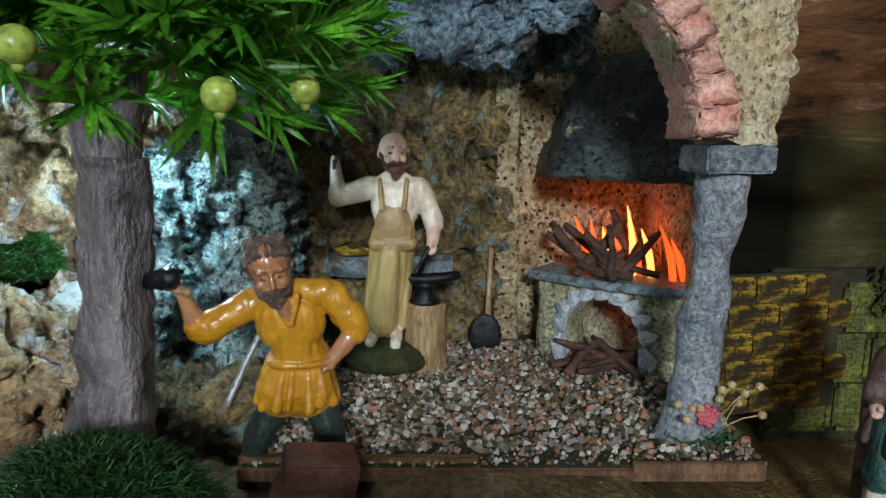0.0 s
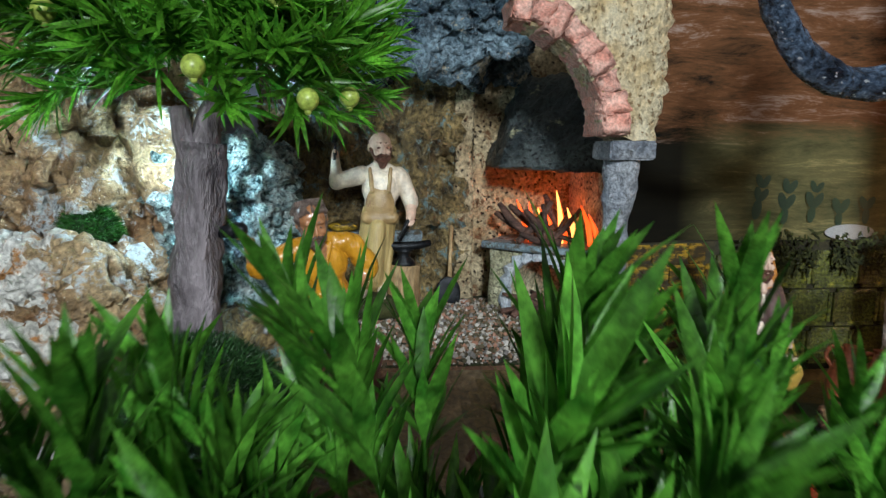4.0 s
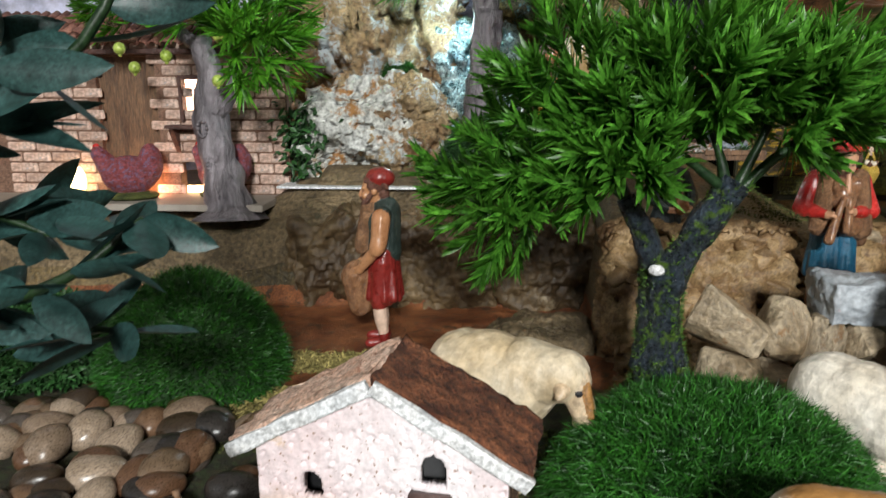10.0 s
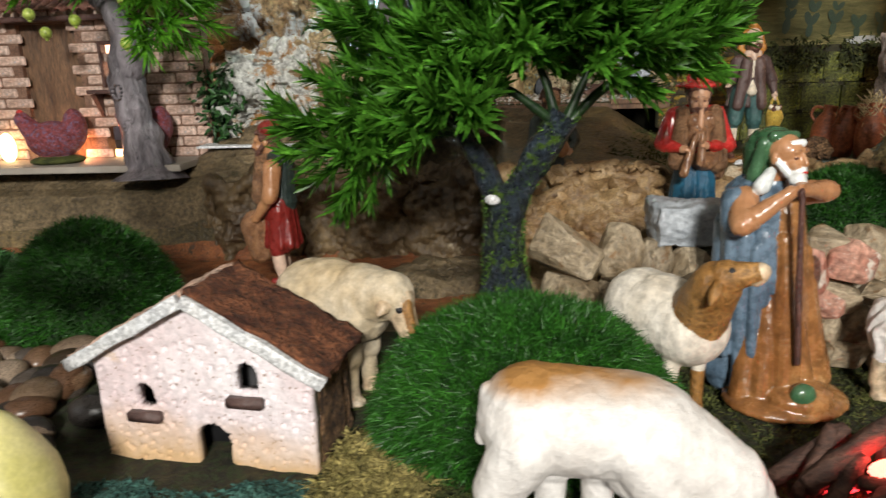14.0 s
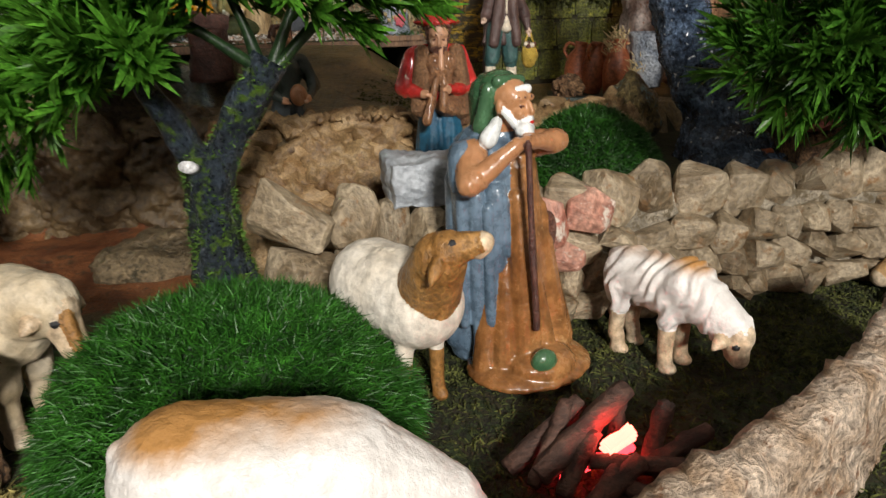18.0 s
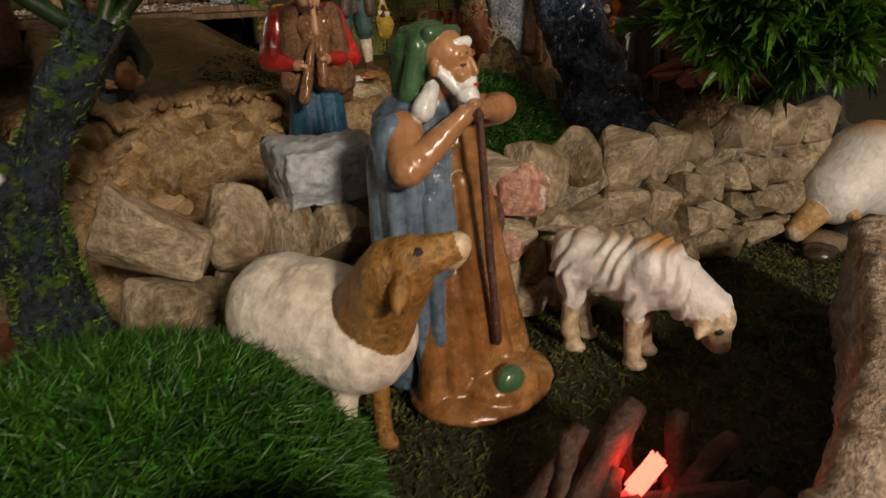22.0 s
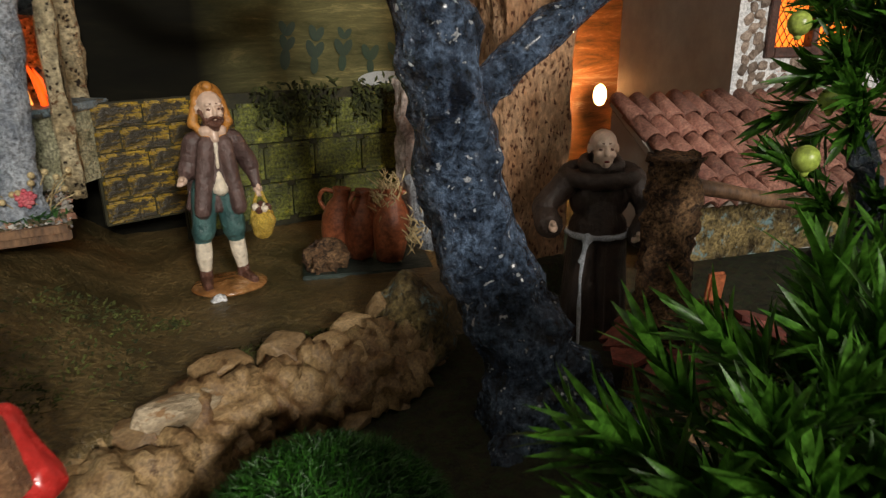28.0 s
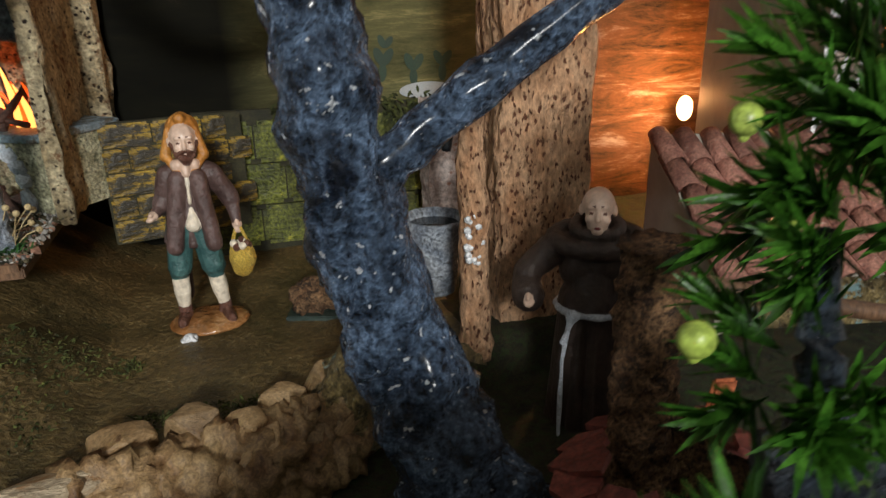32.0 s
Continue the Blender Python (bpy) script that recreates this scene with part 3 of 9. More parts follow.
def block(bm, lo, hi, bevel=0.0, cuts=0, m=None):
    c = [(a + b) / 2 for a, b in zip(lo, hi)]
    s = [abs(b - a) for a, b in zip(lo, hi)]
    vs = bmesh.ops.create_cube(bm, size=1, matrix=(m or Matrix()) @ Matrix.Translation(c) @ Matrix.Diagonal((*s, 1)))["verts"]
    if bevel:
        es = {e for v in vs for e in v.link_edges}
        bmesh.ops.bevel(bm, geom=list(es), offset=bevel, segments=2, affect="EDGES")
    if cuts:
        es = {e for v in vs if v.is_valid for e in v.link_edges} if not bevel else set(bm.edges)
        bmesh.ops.subdivide_edges(bm, edges=list(es), cuts=cuts, use_grid_fill=True)
    return bm


def tube(bm, pts, radii, seg=10, cap=True, wave=0.0, f=60.0, seed=0.0, flat=1.0):
    """A tapered tube through pts, in rings; wave roughens the radius."""
    pts = [V(p) for p in pts]
    rings = []
    up = V((0.13, 0.27, 0.95))
    for i, p in enumerate(pts):
        d = (pts[min(i + 1, len(pts) - 1)] - pts[max(i - 1, 0)]).normalized()
        u = up.cross(d)
        u = u.normalized() if u.length > 0.05 else V((1, 0, 0)).cross(d).normalized()
        w = d.cross(u)
        ring = []
        for k in range(seg):
            a = 2 * math.pi * k / seg
            o = u * math.cos(a) + w * math.sin(a) * flat
            r = radii[i]
            q = p + o * r
            if wave:
                q = p + o * r * (1 + wave * noise.fractal(q * f + V((seed, 0, 0)), 1.0, 2.0, 3))
            ring.append(bm.verts.new(q))
        rings.append(ring)
    for a, b in zip(rings, rings[1:]):
        for k in range(seg):
            bm.faces.new((a[k], a[(k + 1) % seg], b[(k + 1) % seg], b[k]))
    if cap:
        bm.faces.new(rings[0][::-1])
        bm.faces.new(rings[-1])
    return bm


def curve_pts(pts, n):
    """n points on a smooth line through pts."""
    pts = [V(p) for p in pts]
    out = []
    for i in range(n):
        u = i / (n - 1) * (len(pts) - 1)
        k = min(int(u), len(pts) - 2)
        t = u - k
        p0, p1, p2, p3 = pts[max(k - 1, 0)], pts[k], pts[k + 1], pts[min(k + 2, len(pts) - 1)]
        out.append(0.5 * ((2 * p1) + (p2 - p0) * t + (2 * p0 - 5 * p1 + 4 * p2 - p3) * t * t + (3 * p1 - p0 - 3 * p2 + p3) * t ** 3))
    return out


def lerp_list(vals, n):
    return [float(x) for x in np.interp(np.linspace(0, 1, n), np.linspace(0, 1, len(vals)), vals)]


def lathe(bm, c, profile, seg=20, m=None):
    rings = []
    for r, z in profile:
        rings.append([bm.verts.new((m or Matrix()) @ V((c[0] + r * math.cos(2 * math.pi * k / seg), c[1] + r * math.sin(2 * math.pi * k / seg), c[2] + z))) for k in range(seg)])
    for a, b in zip(rings, rings[1:]):
        for k in range(seg):
            bm.faces.new((a[k], a[(k + 1) % seg], b[(k + 1) % seg], b[k]))
    bm.faces.new(rings[0][::-1])
    bm.faces.new(rings[-1])
    return bm


def stone_mesh(seed, material, cube=0.6, sub=2, amp=0.18):
    """A broken, angular stone 1 across: the hull of a few points, its edges worn."""
    rnd = random.Random(seed)
    bm = bmesh.new()
    for _ in range(13 + int(6 * amp * 10)):
        p = V((rnd.gauss(0, 1), rnd.gauss(0, 1), rnd.gauss(0, 1))).normalized()
        q = p / max(abs(p.x), abs(p.y), abs(p.z))
        bm.verts.new(p.lerp(q, cube) * 0.5 * rnd.uniform(0.86, 1.0))
    bmesh.ops.convex_hull(bm, input=bm.verts[:])
    bmesh.ops.delete(bm, geom=[v for v in bm.verts if not v.link_faces], context="VERTS")
    bmesh.ops.dissolve_limit(bm, angle_limit=radians(16), verts=bm.verts[:], edges=bm.edges[:])
    bmesh.ops.bevel(bm, geom=bm.edges[:], offset=0.035, segments=1, affect="EDGES", clamp_overlap=True)
    lo = [min(v.co[k] for v in bm.verts) for k in range(3)]
    hi = [max(v.co[k] for v in bm.verts) for k in range(3)]
    for v in bm.verts:
        v.co = V([(v.co[k] - lo[k]) / (hi[k] - lo[k]) - 0.5 for k in range(3)])
    return finish(bm, material, smooth=False)


def rockmass(lo, hi, dens, f, amp, seed, ridge=True, round_=0.35, mid=0.50):
    """A block of rock with a rugged skin, filling about lo to hi."""
    lo, hi = V(lo), V(hi)
    c, s = (lo + hi) / 2, (hi - lo) / 2
    bm = bmesh.new()
    ball(bm, (0, 0, 0), 1, dens)
    for v in bm.verts:
        p = v.co.normalized()
        k = max(abs(p.x), abs(p.y), abs(p.z))
        p = p.lerp(p / k, 1 - round_)
        v.co = V((c.x + p.x * s.x, c.y + p.y * s.y, c.z + p.z * s.z))
    roughen(bm, f, amp, seed, 5, ridge)
    roughen(bm, f * 3.2, amp * mid, seed + 9, 4, True)
    roughen(bm, f * 9.0, amp * 0.14, seed + 4, 3, True)
    return bm


def grid_sheet(x0, x1, y0, y1, nx, ny, fn):
    verts = [(x0 + (x1 - x0) * i / nx, y0 + (y1 - y0) * j / ny) for j in range(ny + 1) for i in range(nx + 1)]
    co = [fn(x, y) for x, y in verts]
    faces = [(j * (nx + 1) + i, j * (nx + 1) + i + 1, (j + 1) * (nx + 1) + i + 1, (j + 1) * (nx + 1) + i) for j in range(ny) for i in range(nx)]
    return co, faces


def ss(x, a, b):
    t = min(1, max(0, (x - a) / (b - a)))
    return t * t * (3 - 2 * t)


# ---- ground ----
def curb_y(x):
    return float(np.interp(x, [-0.06, 0.0, 0.10, 0.20, 0.26, 0.35, 0.42, 0.48, 0.61, 0.64, 1.2], [0.13, 0.09, 0.11, 0.165, 0.195, 0.21, 0.252, 0.268, 0.285, 0.36, 0.38]))


def ground_z(x, y):
    z = 0.147
    t1 = 0.056 * ss(x, 0.03, 0.07) * ss(y, -0.072, -0.05)
    street = float(np.interp(x, [0.10, 0.225], [np.interp(y, [0.08, 0.20, 0.345], [0.252, 0.276, 0.3145]), np.interp(y, [0.15, 0.30, 0.36, 0.46], [0.245, 0.238, 0.2325, 0.2275])]))
    t2 = (street - z) * ss(y - curb_y(x), -0.012, 0.012) * ss(x, -0.055, -0.035)
    left = float(np.interp(x, [-0.45, -0.40], [0.254, 0.284]))
    t3 = (max(left, float(np.interp(y, [0.30, 0.345], [left, 0.300])) if x > -0.38 else left) - z) * (0.75 * ss(y, 0.235, 0.275) + 0.25 * ss(y, 0.275, 0.33))
    if x > -0.05:
        t3 *= ss(-x, -0.06, 0.05)
    return z + max(t1, t2, t3) + wob((x, y, 0), 22, 0.003, 3)


def make_ground():
    def fn(x, y):
        return (x, y + wob((x, y, 1), 14, 0.006, 5), ground_z(x, y))
    co, faces = grid_sheet(-1.1, 1.3, -0.75, 0.80, 320, 210, fn)
    me = bpy.data.meshes.new("ground")
    me.from_pydata(co, [], faces)
    for m in (M["earth"], M["soil"], M["rust_path"], M["tan_earth"]):
        me.materials.append(m)
    for p in me.polygons:
        x, y, z = p.center
        e = wob((x, y, 0), 18, 0.03, 11)
        if x < 0.02 + e and z > 0.19:
            p.material_index = 3
        elif z < 0.165 and y + e > 0.02 and x < 0.06:
            p.material_index = 2
        # low ground is mossy soil; past x 0.50 its dark colour stands for shade
        elif x + e > 0.50 or z < 0.215 and not (x + e < -0.05 and y > 0.0):
            p.material_index = 1
    me.shade_smooth()
    tagged(new("ground", me), "painted earth terraces with dark mossy soil, a rust path and shade coloured in at right", "ground", kind="structure")


make_ground()
bm = bmesh.new()
block(bm, (-0.425, 0.298, 0.2768), (-0.245, 0.340, 0.2795), 0.0006)
solid("edge_board", bm, M["white_paint"], "thin white board edge below the chalky rock", "board", smooth=False)

# table under the scenery and the room round it
bm = bmesh.new()
block(bm, (-1.15, -0.80, 0.06), (1.35, 0.85, 0.10), 0.004)
solid("table", bm, M["wood"], "brown wooden table top under the whole scenery", "table", kind="structure", smooth=False)
bm = bmesh.new()
block(bm, (-1.05, -0.70, -0.80), (1.25, 0.75, 0.06), 0.004)
solid("table_base", bm, M["wood"], "plain wooden base carrying the table top", "table", kind="structure", smooth=False)
for nm, lo, hi in (("floor", (-2.6, -2.6, -0.84), (2.8, 2.2, -0.80)), ("ceiling", (-2.6, -2.6, 2.2), (2.8, 2.2, 2.26)),
                   ("wall_north", (-2.6, 2.2, -0.8), (2.8, 2.26, 2.2)), ("wall_south", (-2.6, -2.66, -0.8), (2.8, -2.6, 2.2)),
                   ("wall_west", (-2.66, -2.6, -0.8), (-2.6, 2.2, 2.2)), ("wall_east", (2.8, -2.6, -0.8), (2.86, 2.2, 2.2))):
    bm = bmesh.new()
    block(bm, lo, hi)
    solid(nm, bm, M["room"], "plain pale plaster of the surrounding room", "wall" if "wall" in nm else nm, kind="structure", smooth=False)


# ---- painted backdrop ----
def backdrop_material():
    m = bpy.data.materials.new("painted_landscape")
    m.use_nodes = True
    n, l = m.node_tree.nodes, m.node_tree.links
    b = n["Principled BSDF"]
    b.inputs["Roughness"].default_value = 0.8
    b.inputs["Specular IOR Level"].default_value = 0.12
    tc = n.new("ShaderNodeTexCoord")
    mp = n.new("ShaderNodeMapping")
    mp.inputs["Scale"].default_value = (3.4, 1.0, 17.0)
    mp.inputs["Rotation"].default_value = (0, radians(7), 0)
    l.new(tc.outputs["Object"], mp.inputs[0])
    n1 = n.new("ShaderNodeTexNoise")
    n1.inputs["Scale"].default_value, n1.inputs["Detail"].default_value, n1.inputs["Distortion"].default_value = 2.6, 15, 0.45
    n1.inputs["Roughness"].default_value = 0.80
    l.new(mp.outputs[0], n1.inputs["Vector"])
    sx = n.new("ShaderNodeSeparateXYZ")
    l.new(tc.outputs["Object"], sx.inputs[0])
    warm = n.new("ShaderNodeValToRGB")
    els = warm.color_ramp.elements
    els[0].position, els[0].color = 0.36, (0.012, 0.008, 0.005, 1)
    els[1].position, els[1].color = 0.64, (0.30, 0.23, 0.19, 1)
    e = els.new(0.44)
    e.color = (0.075, 0.036, 0.015, 1)
    e = els.new(0.54)
    e.color = (0.14, 0.062, 0.026, 1)
    l.new(n1.outputs[0], warm.inputs[0])
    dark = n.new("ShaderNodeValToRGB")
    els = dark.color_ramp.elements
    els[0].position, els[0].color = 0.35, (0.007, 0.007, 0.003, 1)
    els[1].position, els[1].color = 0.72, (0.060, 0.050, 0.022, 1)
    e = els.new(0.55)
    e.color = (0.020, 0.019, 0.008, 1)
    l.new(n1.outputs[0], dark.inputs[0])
    hz = n.new("ShaderNodeMapRange")
    hz.inputs["From Min"].default_value, hz.inputs["From Max"].default_value = 0.50, 0.53
    ad = n.new("ShaderNodeMath")
    ad.operation = "MULTIPLY_ADD"
    ad.inputs[1].default_value = 0.10
    l.new(n1.outputs[0], ad.inputs[0])
    l.new(sx.outputs[2], ad.inputs[2])
    sub = n.new("ShaderNodeMath")
    sub.operation = "SUBTRACT"
    sub.inputs[1].default_value = 0.05
    l.new(ad.outputs[0], sub.inputs[0])
    l.new(sub.outputs[0], hz.inputs["Value"])
    al = n.new("ShaderNodeMapRange")
    al.inputs["From Min"].default_value, al.inputs["From Max"].default_value = 0.62, 0.70
    l.new(sx.outputs[0], al.inputs["Value"])
    mxm = n.new("ShaderNodeMath")
    mxm.operation = "MAXIMUM"
    l.new(hz.outputs[0], mxm.inputs[0])
    l.new(al.outputs[0], mxm.inputs[1])
    mx = n.new("ShaderNodeMix")
    mx.data_type = "RGBA"
    l.new(mxm.outputs[0], mx.inputs["Factor"])
    # shade at the left and brighter light by the cacti, put into the paint
    shade_gain = n.new("ShaderNodeMapRange")
    shade_gain.inputs["From Min"].default_value, shade_gain.inputs["From Max"].default_value = 0.33, 0.41
    shade_gain.inputs["To Min"].default_value, shade_gain.inputs["To Max"].default_value = 0.25, 6.0
    l.new(sx.outputs[0], shade_gain.inputs["Value"])
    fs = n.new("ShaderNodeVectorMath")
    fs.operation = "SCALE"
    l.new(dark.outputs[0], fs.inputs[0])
    l.new(shade_gain.outputs[0], fs.inputs["Scale"])
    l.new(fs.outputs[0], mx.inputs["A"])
    l.new(warm.outputs[0], mx.inputs["B"])
    l.new(mx.outputs["Result"], b.inputs["Base Color"])
    return m


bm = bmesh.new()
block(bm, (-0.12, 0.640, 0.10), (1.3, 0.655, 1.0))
solid("backdrop", bm, backdrop_material(), "painted landscape board of dark hills and orange rock strata, shade painted in at left", "backdrop", kind="structure", smooth=False)
M["sky"] = mat("painted_sky", (0.30, 0.33, 0.48), (0.55, 0.55, 0.68), (0.52, 0.36, 0.34), 9, 0.6, 0.1, fine=3, cover=0.62)
bm = bmesh.new()
block(bm, (-1.2, 0.700, 0.10), (-0.10, 0.715, 1.0))
solid("sky_backdrop", bm, M["sky"], "painted violet and pink evening sky board", "backdrop", kind="structure", smooth=False)

# ---- rock masses ----
solid("cliff", rockmass((-0.46, 0.47, 0.24), (-0.225, 0.66, 0.66), 6, 14, 0.048, 2), M["tan_rock"], "rugged tan and ochre rock cliff with blue-grey hollows", "rock")
bm = rockmass((-0.415, 0.340, 0.27), (-0.225, 0.46, 0.400), 6, 15, 0.040, 5, False, 0.55, 0.32)
for f in bm.faces:
    c = f.calc_center_median()
    if c.x + wob(c, 30, 0.05, 6) + 0.35 * (0.37 - c.z) > -0.292:
        f.material_index = 1
solid("white_rock", bm, [M["white_rock"], M["tan_rock"]], "chalky white rock turning rusty brown at one side", "rock")
solid("turquoise_rock", rockmass((-0.245, 0.47, 0.28), (-0.130, 0.60, 0.485), 6, 24, 0.030, 7), M["turq_rock"], "turquoise and white painted rock at the cave mouth", "rock")
solid("cave_wall", rockmass((-0.16, 0.585, 0.25), (0.060, 0.70, 0.64), 6, 20, 0.026, 9), M["cave_rock"], "brown and green rugged cave wall behind the smithy", "rock")
solid("cave_arch", rockmass((-0.060, 0.50, 0.565), (0.130, 0.66, 0.665), 6, 13, 0.034, 12, True, 0.5, 0.22), M["blue_rock"], "blue-black overhanging rock arch above the forge", "rock")
solid("rock_footing", rockmass((-0.26, 0.40, 0.26), (-0.10, 0.50, 0.335), 5, 30, 0.022, 15), M["cave_rock"], "low brown rock footing beside the smithy", "rock")

for x0, x1, sd in ((-0.405, -0.27, 21), (-0.285, -0.14, 22), (-0.155, -0.03, 23)):
    solid("terrace_rock", rockmass((x0, 0.232, 0.135), (x1, 0.300, 0.255), 6, 12, 0.020, sd, True, 0.5, 0.22), M["terrace_rock"], "dark brown rocky face of the upper terrace", "rock", "terrace rocks")

solid("flat_rock", rockmass((-0.165, 0.085, 0.130), (-0.050, 0.185, 0.166), 5, 14, 0.012, 33, True, 0.6, 0.25), M["tan_earth"], "low flat tan rock between the path and the tree", "rock")

# ---- smithy ----
def make_smithy():
    bm = bmesh.new()
    block(bm, (-0.115, 0.348, 0.310), (0.180, 0.66, 0.318), 0.001)
    solid("smithy_platform", bm, M["wood"], "brown wooden board carrying the smithy floor", "platform", smooth=False)
    # chimney wall: back, left reveal and right reveal
    wall = thing("forge_wall", (0.12, 0.61, 0.318), "pitted ochre plaster wall of the forge niche", "wall", kind="structure")
    bm = bmesh.new()
    block(bm, (0.050, 0.600, 0.318), (0.215, 0.625, 0.66), 0, 14)
    roughen(bm, 60, 0.006, 1)
    part("back_wall", bm, M["pitted"], wall)
    bm = bmesh.new()
    block(bm, (0.046, 0.585, 0.318), (0.066, 0.604, 0.562), 0, 8)
    roughen(bm, 60, 0.006, 4)
    part("reveal", bm, M["pitted"], wall)
    bm = bmesh.new()
    block(bm, (0.181, 0.455, 0.318), (0.194, 0.61, 0.62), 0, 14)
    roughen(bm, 60, 0.005, 6)
    part("side_wall", bm, M["pitted"], wall)
    # sooty hood
    bm = bmesh.new()
    lo = [V((0.082, 0.512, 0.470)), V((0.190, 0.470, 0.466)), V((0.190, 0.606, 0.466)), V((0.082, 0.606, 0.470))]
    hi = [V((0.118, 0.575, 0.560)), V((0.190, 0.540, 0.575)), V((0.190, 0.606, 0.575)), V((0.118, 0.606, 0.560))]
    a = [bm.verts.new(p) for p in lo]
    b = [bm.verts.new(p) for p in hi]
    bm.faces.new(a[::-1])
    bm.faces.new(b)
    for k in range(4):
        bm.faces.new((a[k], a[(k + 1) % 4], b[(k + 1) % 4], b[k]))
    bmesh.ops.subdivide_edges(bm, edges=bm.edges[:], cuts=14, use_grid_fill=True)
    roughen(bm, 90, 0.005, 3)
    solid("forge_hood", bm, M["soot"], "soot-black rough plaster hood over the forge fire", "hood")
    # hearth block with an oven arch
    hearth = thing("hearth", (0.13, 0.53, 0.318), "yellow-grey plaster hearth with a stone-arched oven and a slab top", "hearth")
    d = (V((0.172, 0.478, 0)) - V((0.080, 0.548, 0))).normalized()
    nrm = V((d.y, -d.x, 0))
    org = V((0.080, 0.548, 0))
    fr = Matrix(((d.x, -nrm.x, 0, org.x), (d.y, -nrm.y, 0, org.y), (0, 0, 1, 0.318), (0, 0, 0, 1)))
    W = 0.1155
    bm = bmesh.new()
    out, inn, ins = [], [], []
    N = 14
    cx, rr, hz = W / 2, 0.032, 0.026
    arch = [(cx - rr, 0)] + [(cx - rr * math.cos(math.pi * k / N), hz + rr * 0.95 * math.sin(math.pi * k / N)) for k in range(N + 1)] + [(cx + rr, 0)]
    for y, jut in ((0.0, 0), (0.05, 0)):
        inn.append([bm.verts.new(fr @ V((x, y, z))) for x, z in arch])
    top = 0.066
    outer = [(0, 0)] + [(W * k / N, top) for k in range(N + 1)] + [(W, 0)]
    out = [bm.verts.new(fr @ V((x, 0, z))) for x, z in outer]
    outb = [bm.verts.new(fr @ V((x, 0.075, z))) for x, z in outer]
    for k in range(len(outer) - 1):
        bm.faces.new((out[k], out[k + 1], inn[0][k + 1], inn[0][k]))
        bm.faces.new((inn[0][k], inn[0][k + 1], inn[1][k + 1], inn[1][k]))
        bm.faces.new((out[k + 1], out[k], outb[k], outb[k + 1]))
    bm.faces.new(inn[1])
    bmesh.ops.subdivide_edges(bm, edges=bm.edges[:], cuts=2, use_grid_fill=True)
    roughen(bm, 130, 0.0025, 2)
    part("body", bm, M["hearth"], hearth)
    vous = stone_mesh(41, M["pale_blue"], 0.8, 2, 0.12)
    for k in range(11):
        a = math.pi * (k - 0.5) / 9
        if k in (0, 10):
            p = V((cx + (-1 if k == 0 else 1) * (rr + 0.006), -0.002, 0.012))
            a = 0 if k == 0 else math.pi
        else:
            p = V((cx - (rr + 0.006) * math.cos(a), -0.002, hz + (rr * 0.95 + 0.006) * math.sin(a)))
        piece("arch_stone", vous, fr @ Matrix.Translation(p) @ Matrix.Rotation(a, 4, "Y") @ Matrix.Diagonal((0.015, 0.010, 0.014 if 0 < k < 10 else 0.026, 1)), hearth)
    bm = bmesh.new()
    pts = [(-0.008, -0.006), (W * 0.5, -0.013), (W + 0.004, -0.006), (W + 0.004, 0.09), (-0.008, 0.09)]
    lo = [bm.verts.new(fr @ V((x, y, 0.066))) for x, y in pts]
    hi = [bm.verts.new(fr @ V((x, y, 0.073))) for x, y in pts]
    bm.faces.new(lo[::-1])
    bm.faces.new(hi)
    for k in range(5):
        bm.faces.new((lo[k], lo[(k + 1) % 5], hi[(k + 1) % 5], hi[k]))
    bmesh.ops.bevel(bm, geom=bm.edges[:], offset=0.0012, segments=2, affect="EDGES")
    part("slab", bm, M["hearth_slab"], hearth, "blue-grey stone slab", smooth=False)
    # sticks on the hearth and in the oven
    rnd = random.Random(5)

    def sticks(name, label, c, n, spread, lean):
        ob = thing(name, c, label, "firewood")
        for _ in range(n):
            a = rnd.uniform(0, math.pi)
            ln = rnd.uniform(0.035, 0.060)
            p = V(c) + V((rnd.uniform(-1, 1) * spread[0], rnd.uniform(-1, 1) * spread[1], rnd.uniform(0.003, 0.016)))
            v = V((math.cos(a), 0.5 * math.sin(a), rnd.uniform(*lean))).normalized() * ln / 2
            q = V((rnd.uniform(-1, 1), rnd.uniform(-1, 1), rnd.uniform(-1, 1))) * 0.003
            lift = max(0, c[2] + 0.003 - min((p - v).z, (p + v).z))
            p.z += lift
            bm = bmesh.new()
            r = rnd.uniform(0.0022, 0.0042)
            tube(bm, curve_pts([p - v, p + q, p + v], 7), lerp_list([r, r * 1.1, r * 0.7], 7), 8, wave=0.3, f=200, seed=a)
            part("stick", bm, M["twig"], ob)
        return ob

    sticks("hearth_fire", "heap of dark twigs burning on the hearth slab", (0.132, 0.522, 0.391), 15, (0.026, 0.020), (0.15, 1.1))
    sticks("oven_wood", "red-brown twigs stacked in the oven mouth", (0.120, 0.503, 0.318), 9, (0.022, 0.010), (0.0, 0.25))
    flames = thing("flame_lights", (0.145, 0.545, 0.391), "glowing orange plastic flame lights among the twigs", "fire light")
    for k in range(9):
        bm = bmesh.new()
        x, y = 0.118 + 0.008 * k + rnd.uniform(-0.003, 0.003), 0.552 - 0.006 * k + rnd.uniform(-0.006, 0.006)
        h = rnd.uniform(0.024, 0.056)
        tube(bm, curve_pts([(x, y, 0.391), (x + rnd.uniform(-0.006, 0.004), y, 0.391 + h * 0.5), (x - rnd.uniform(0.002, 0.012), y, 0.391 + h)], 7), lerp_list([0.0030, 0.0028, 0.0004], 7), 8)
        part("flame", bm, M["core"] if k in (2, 4, 6) else M["flame"], flames)
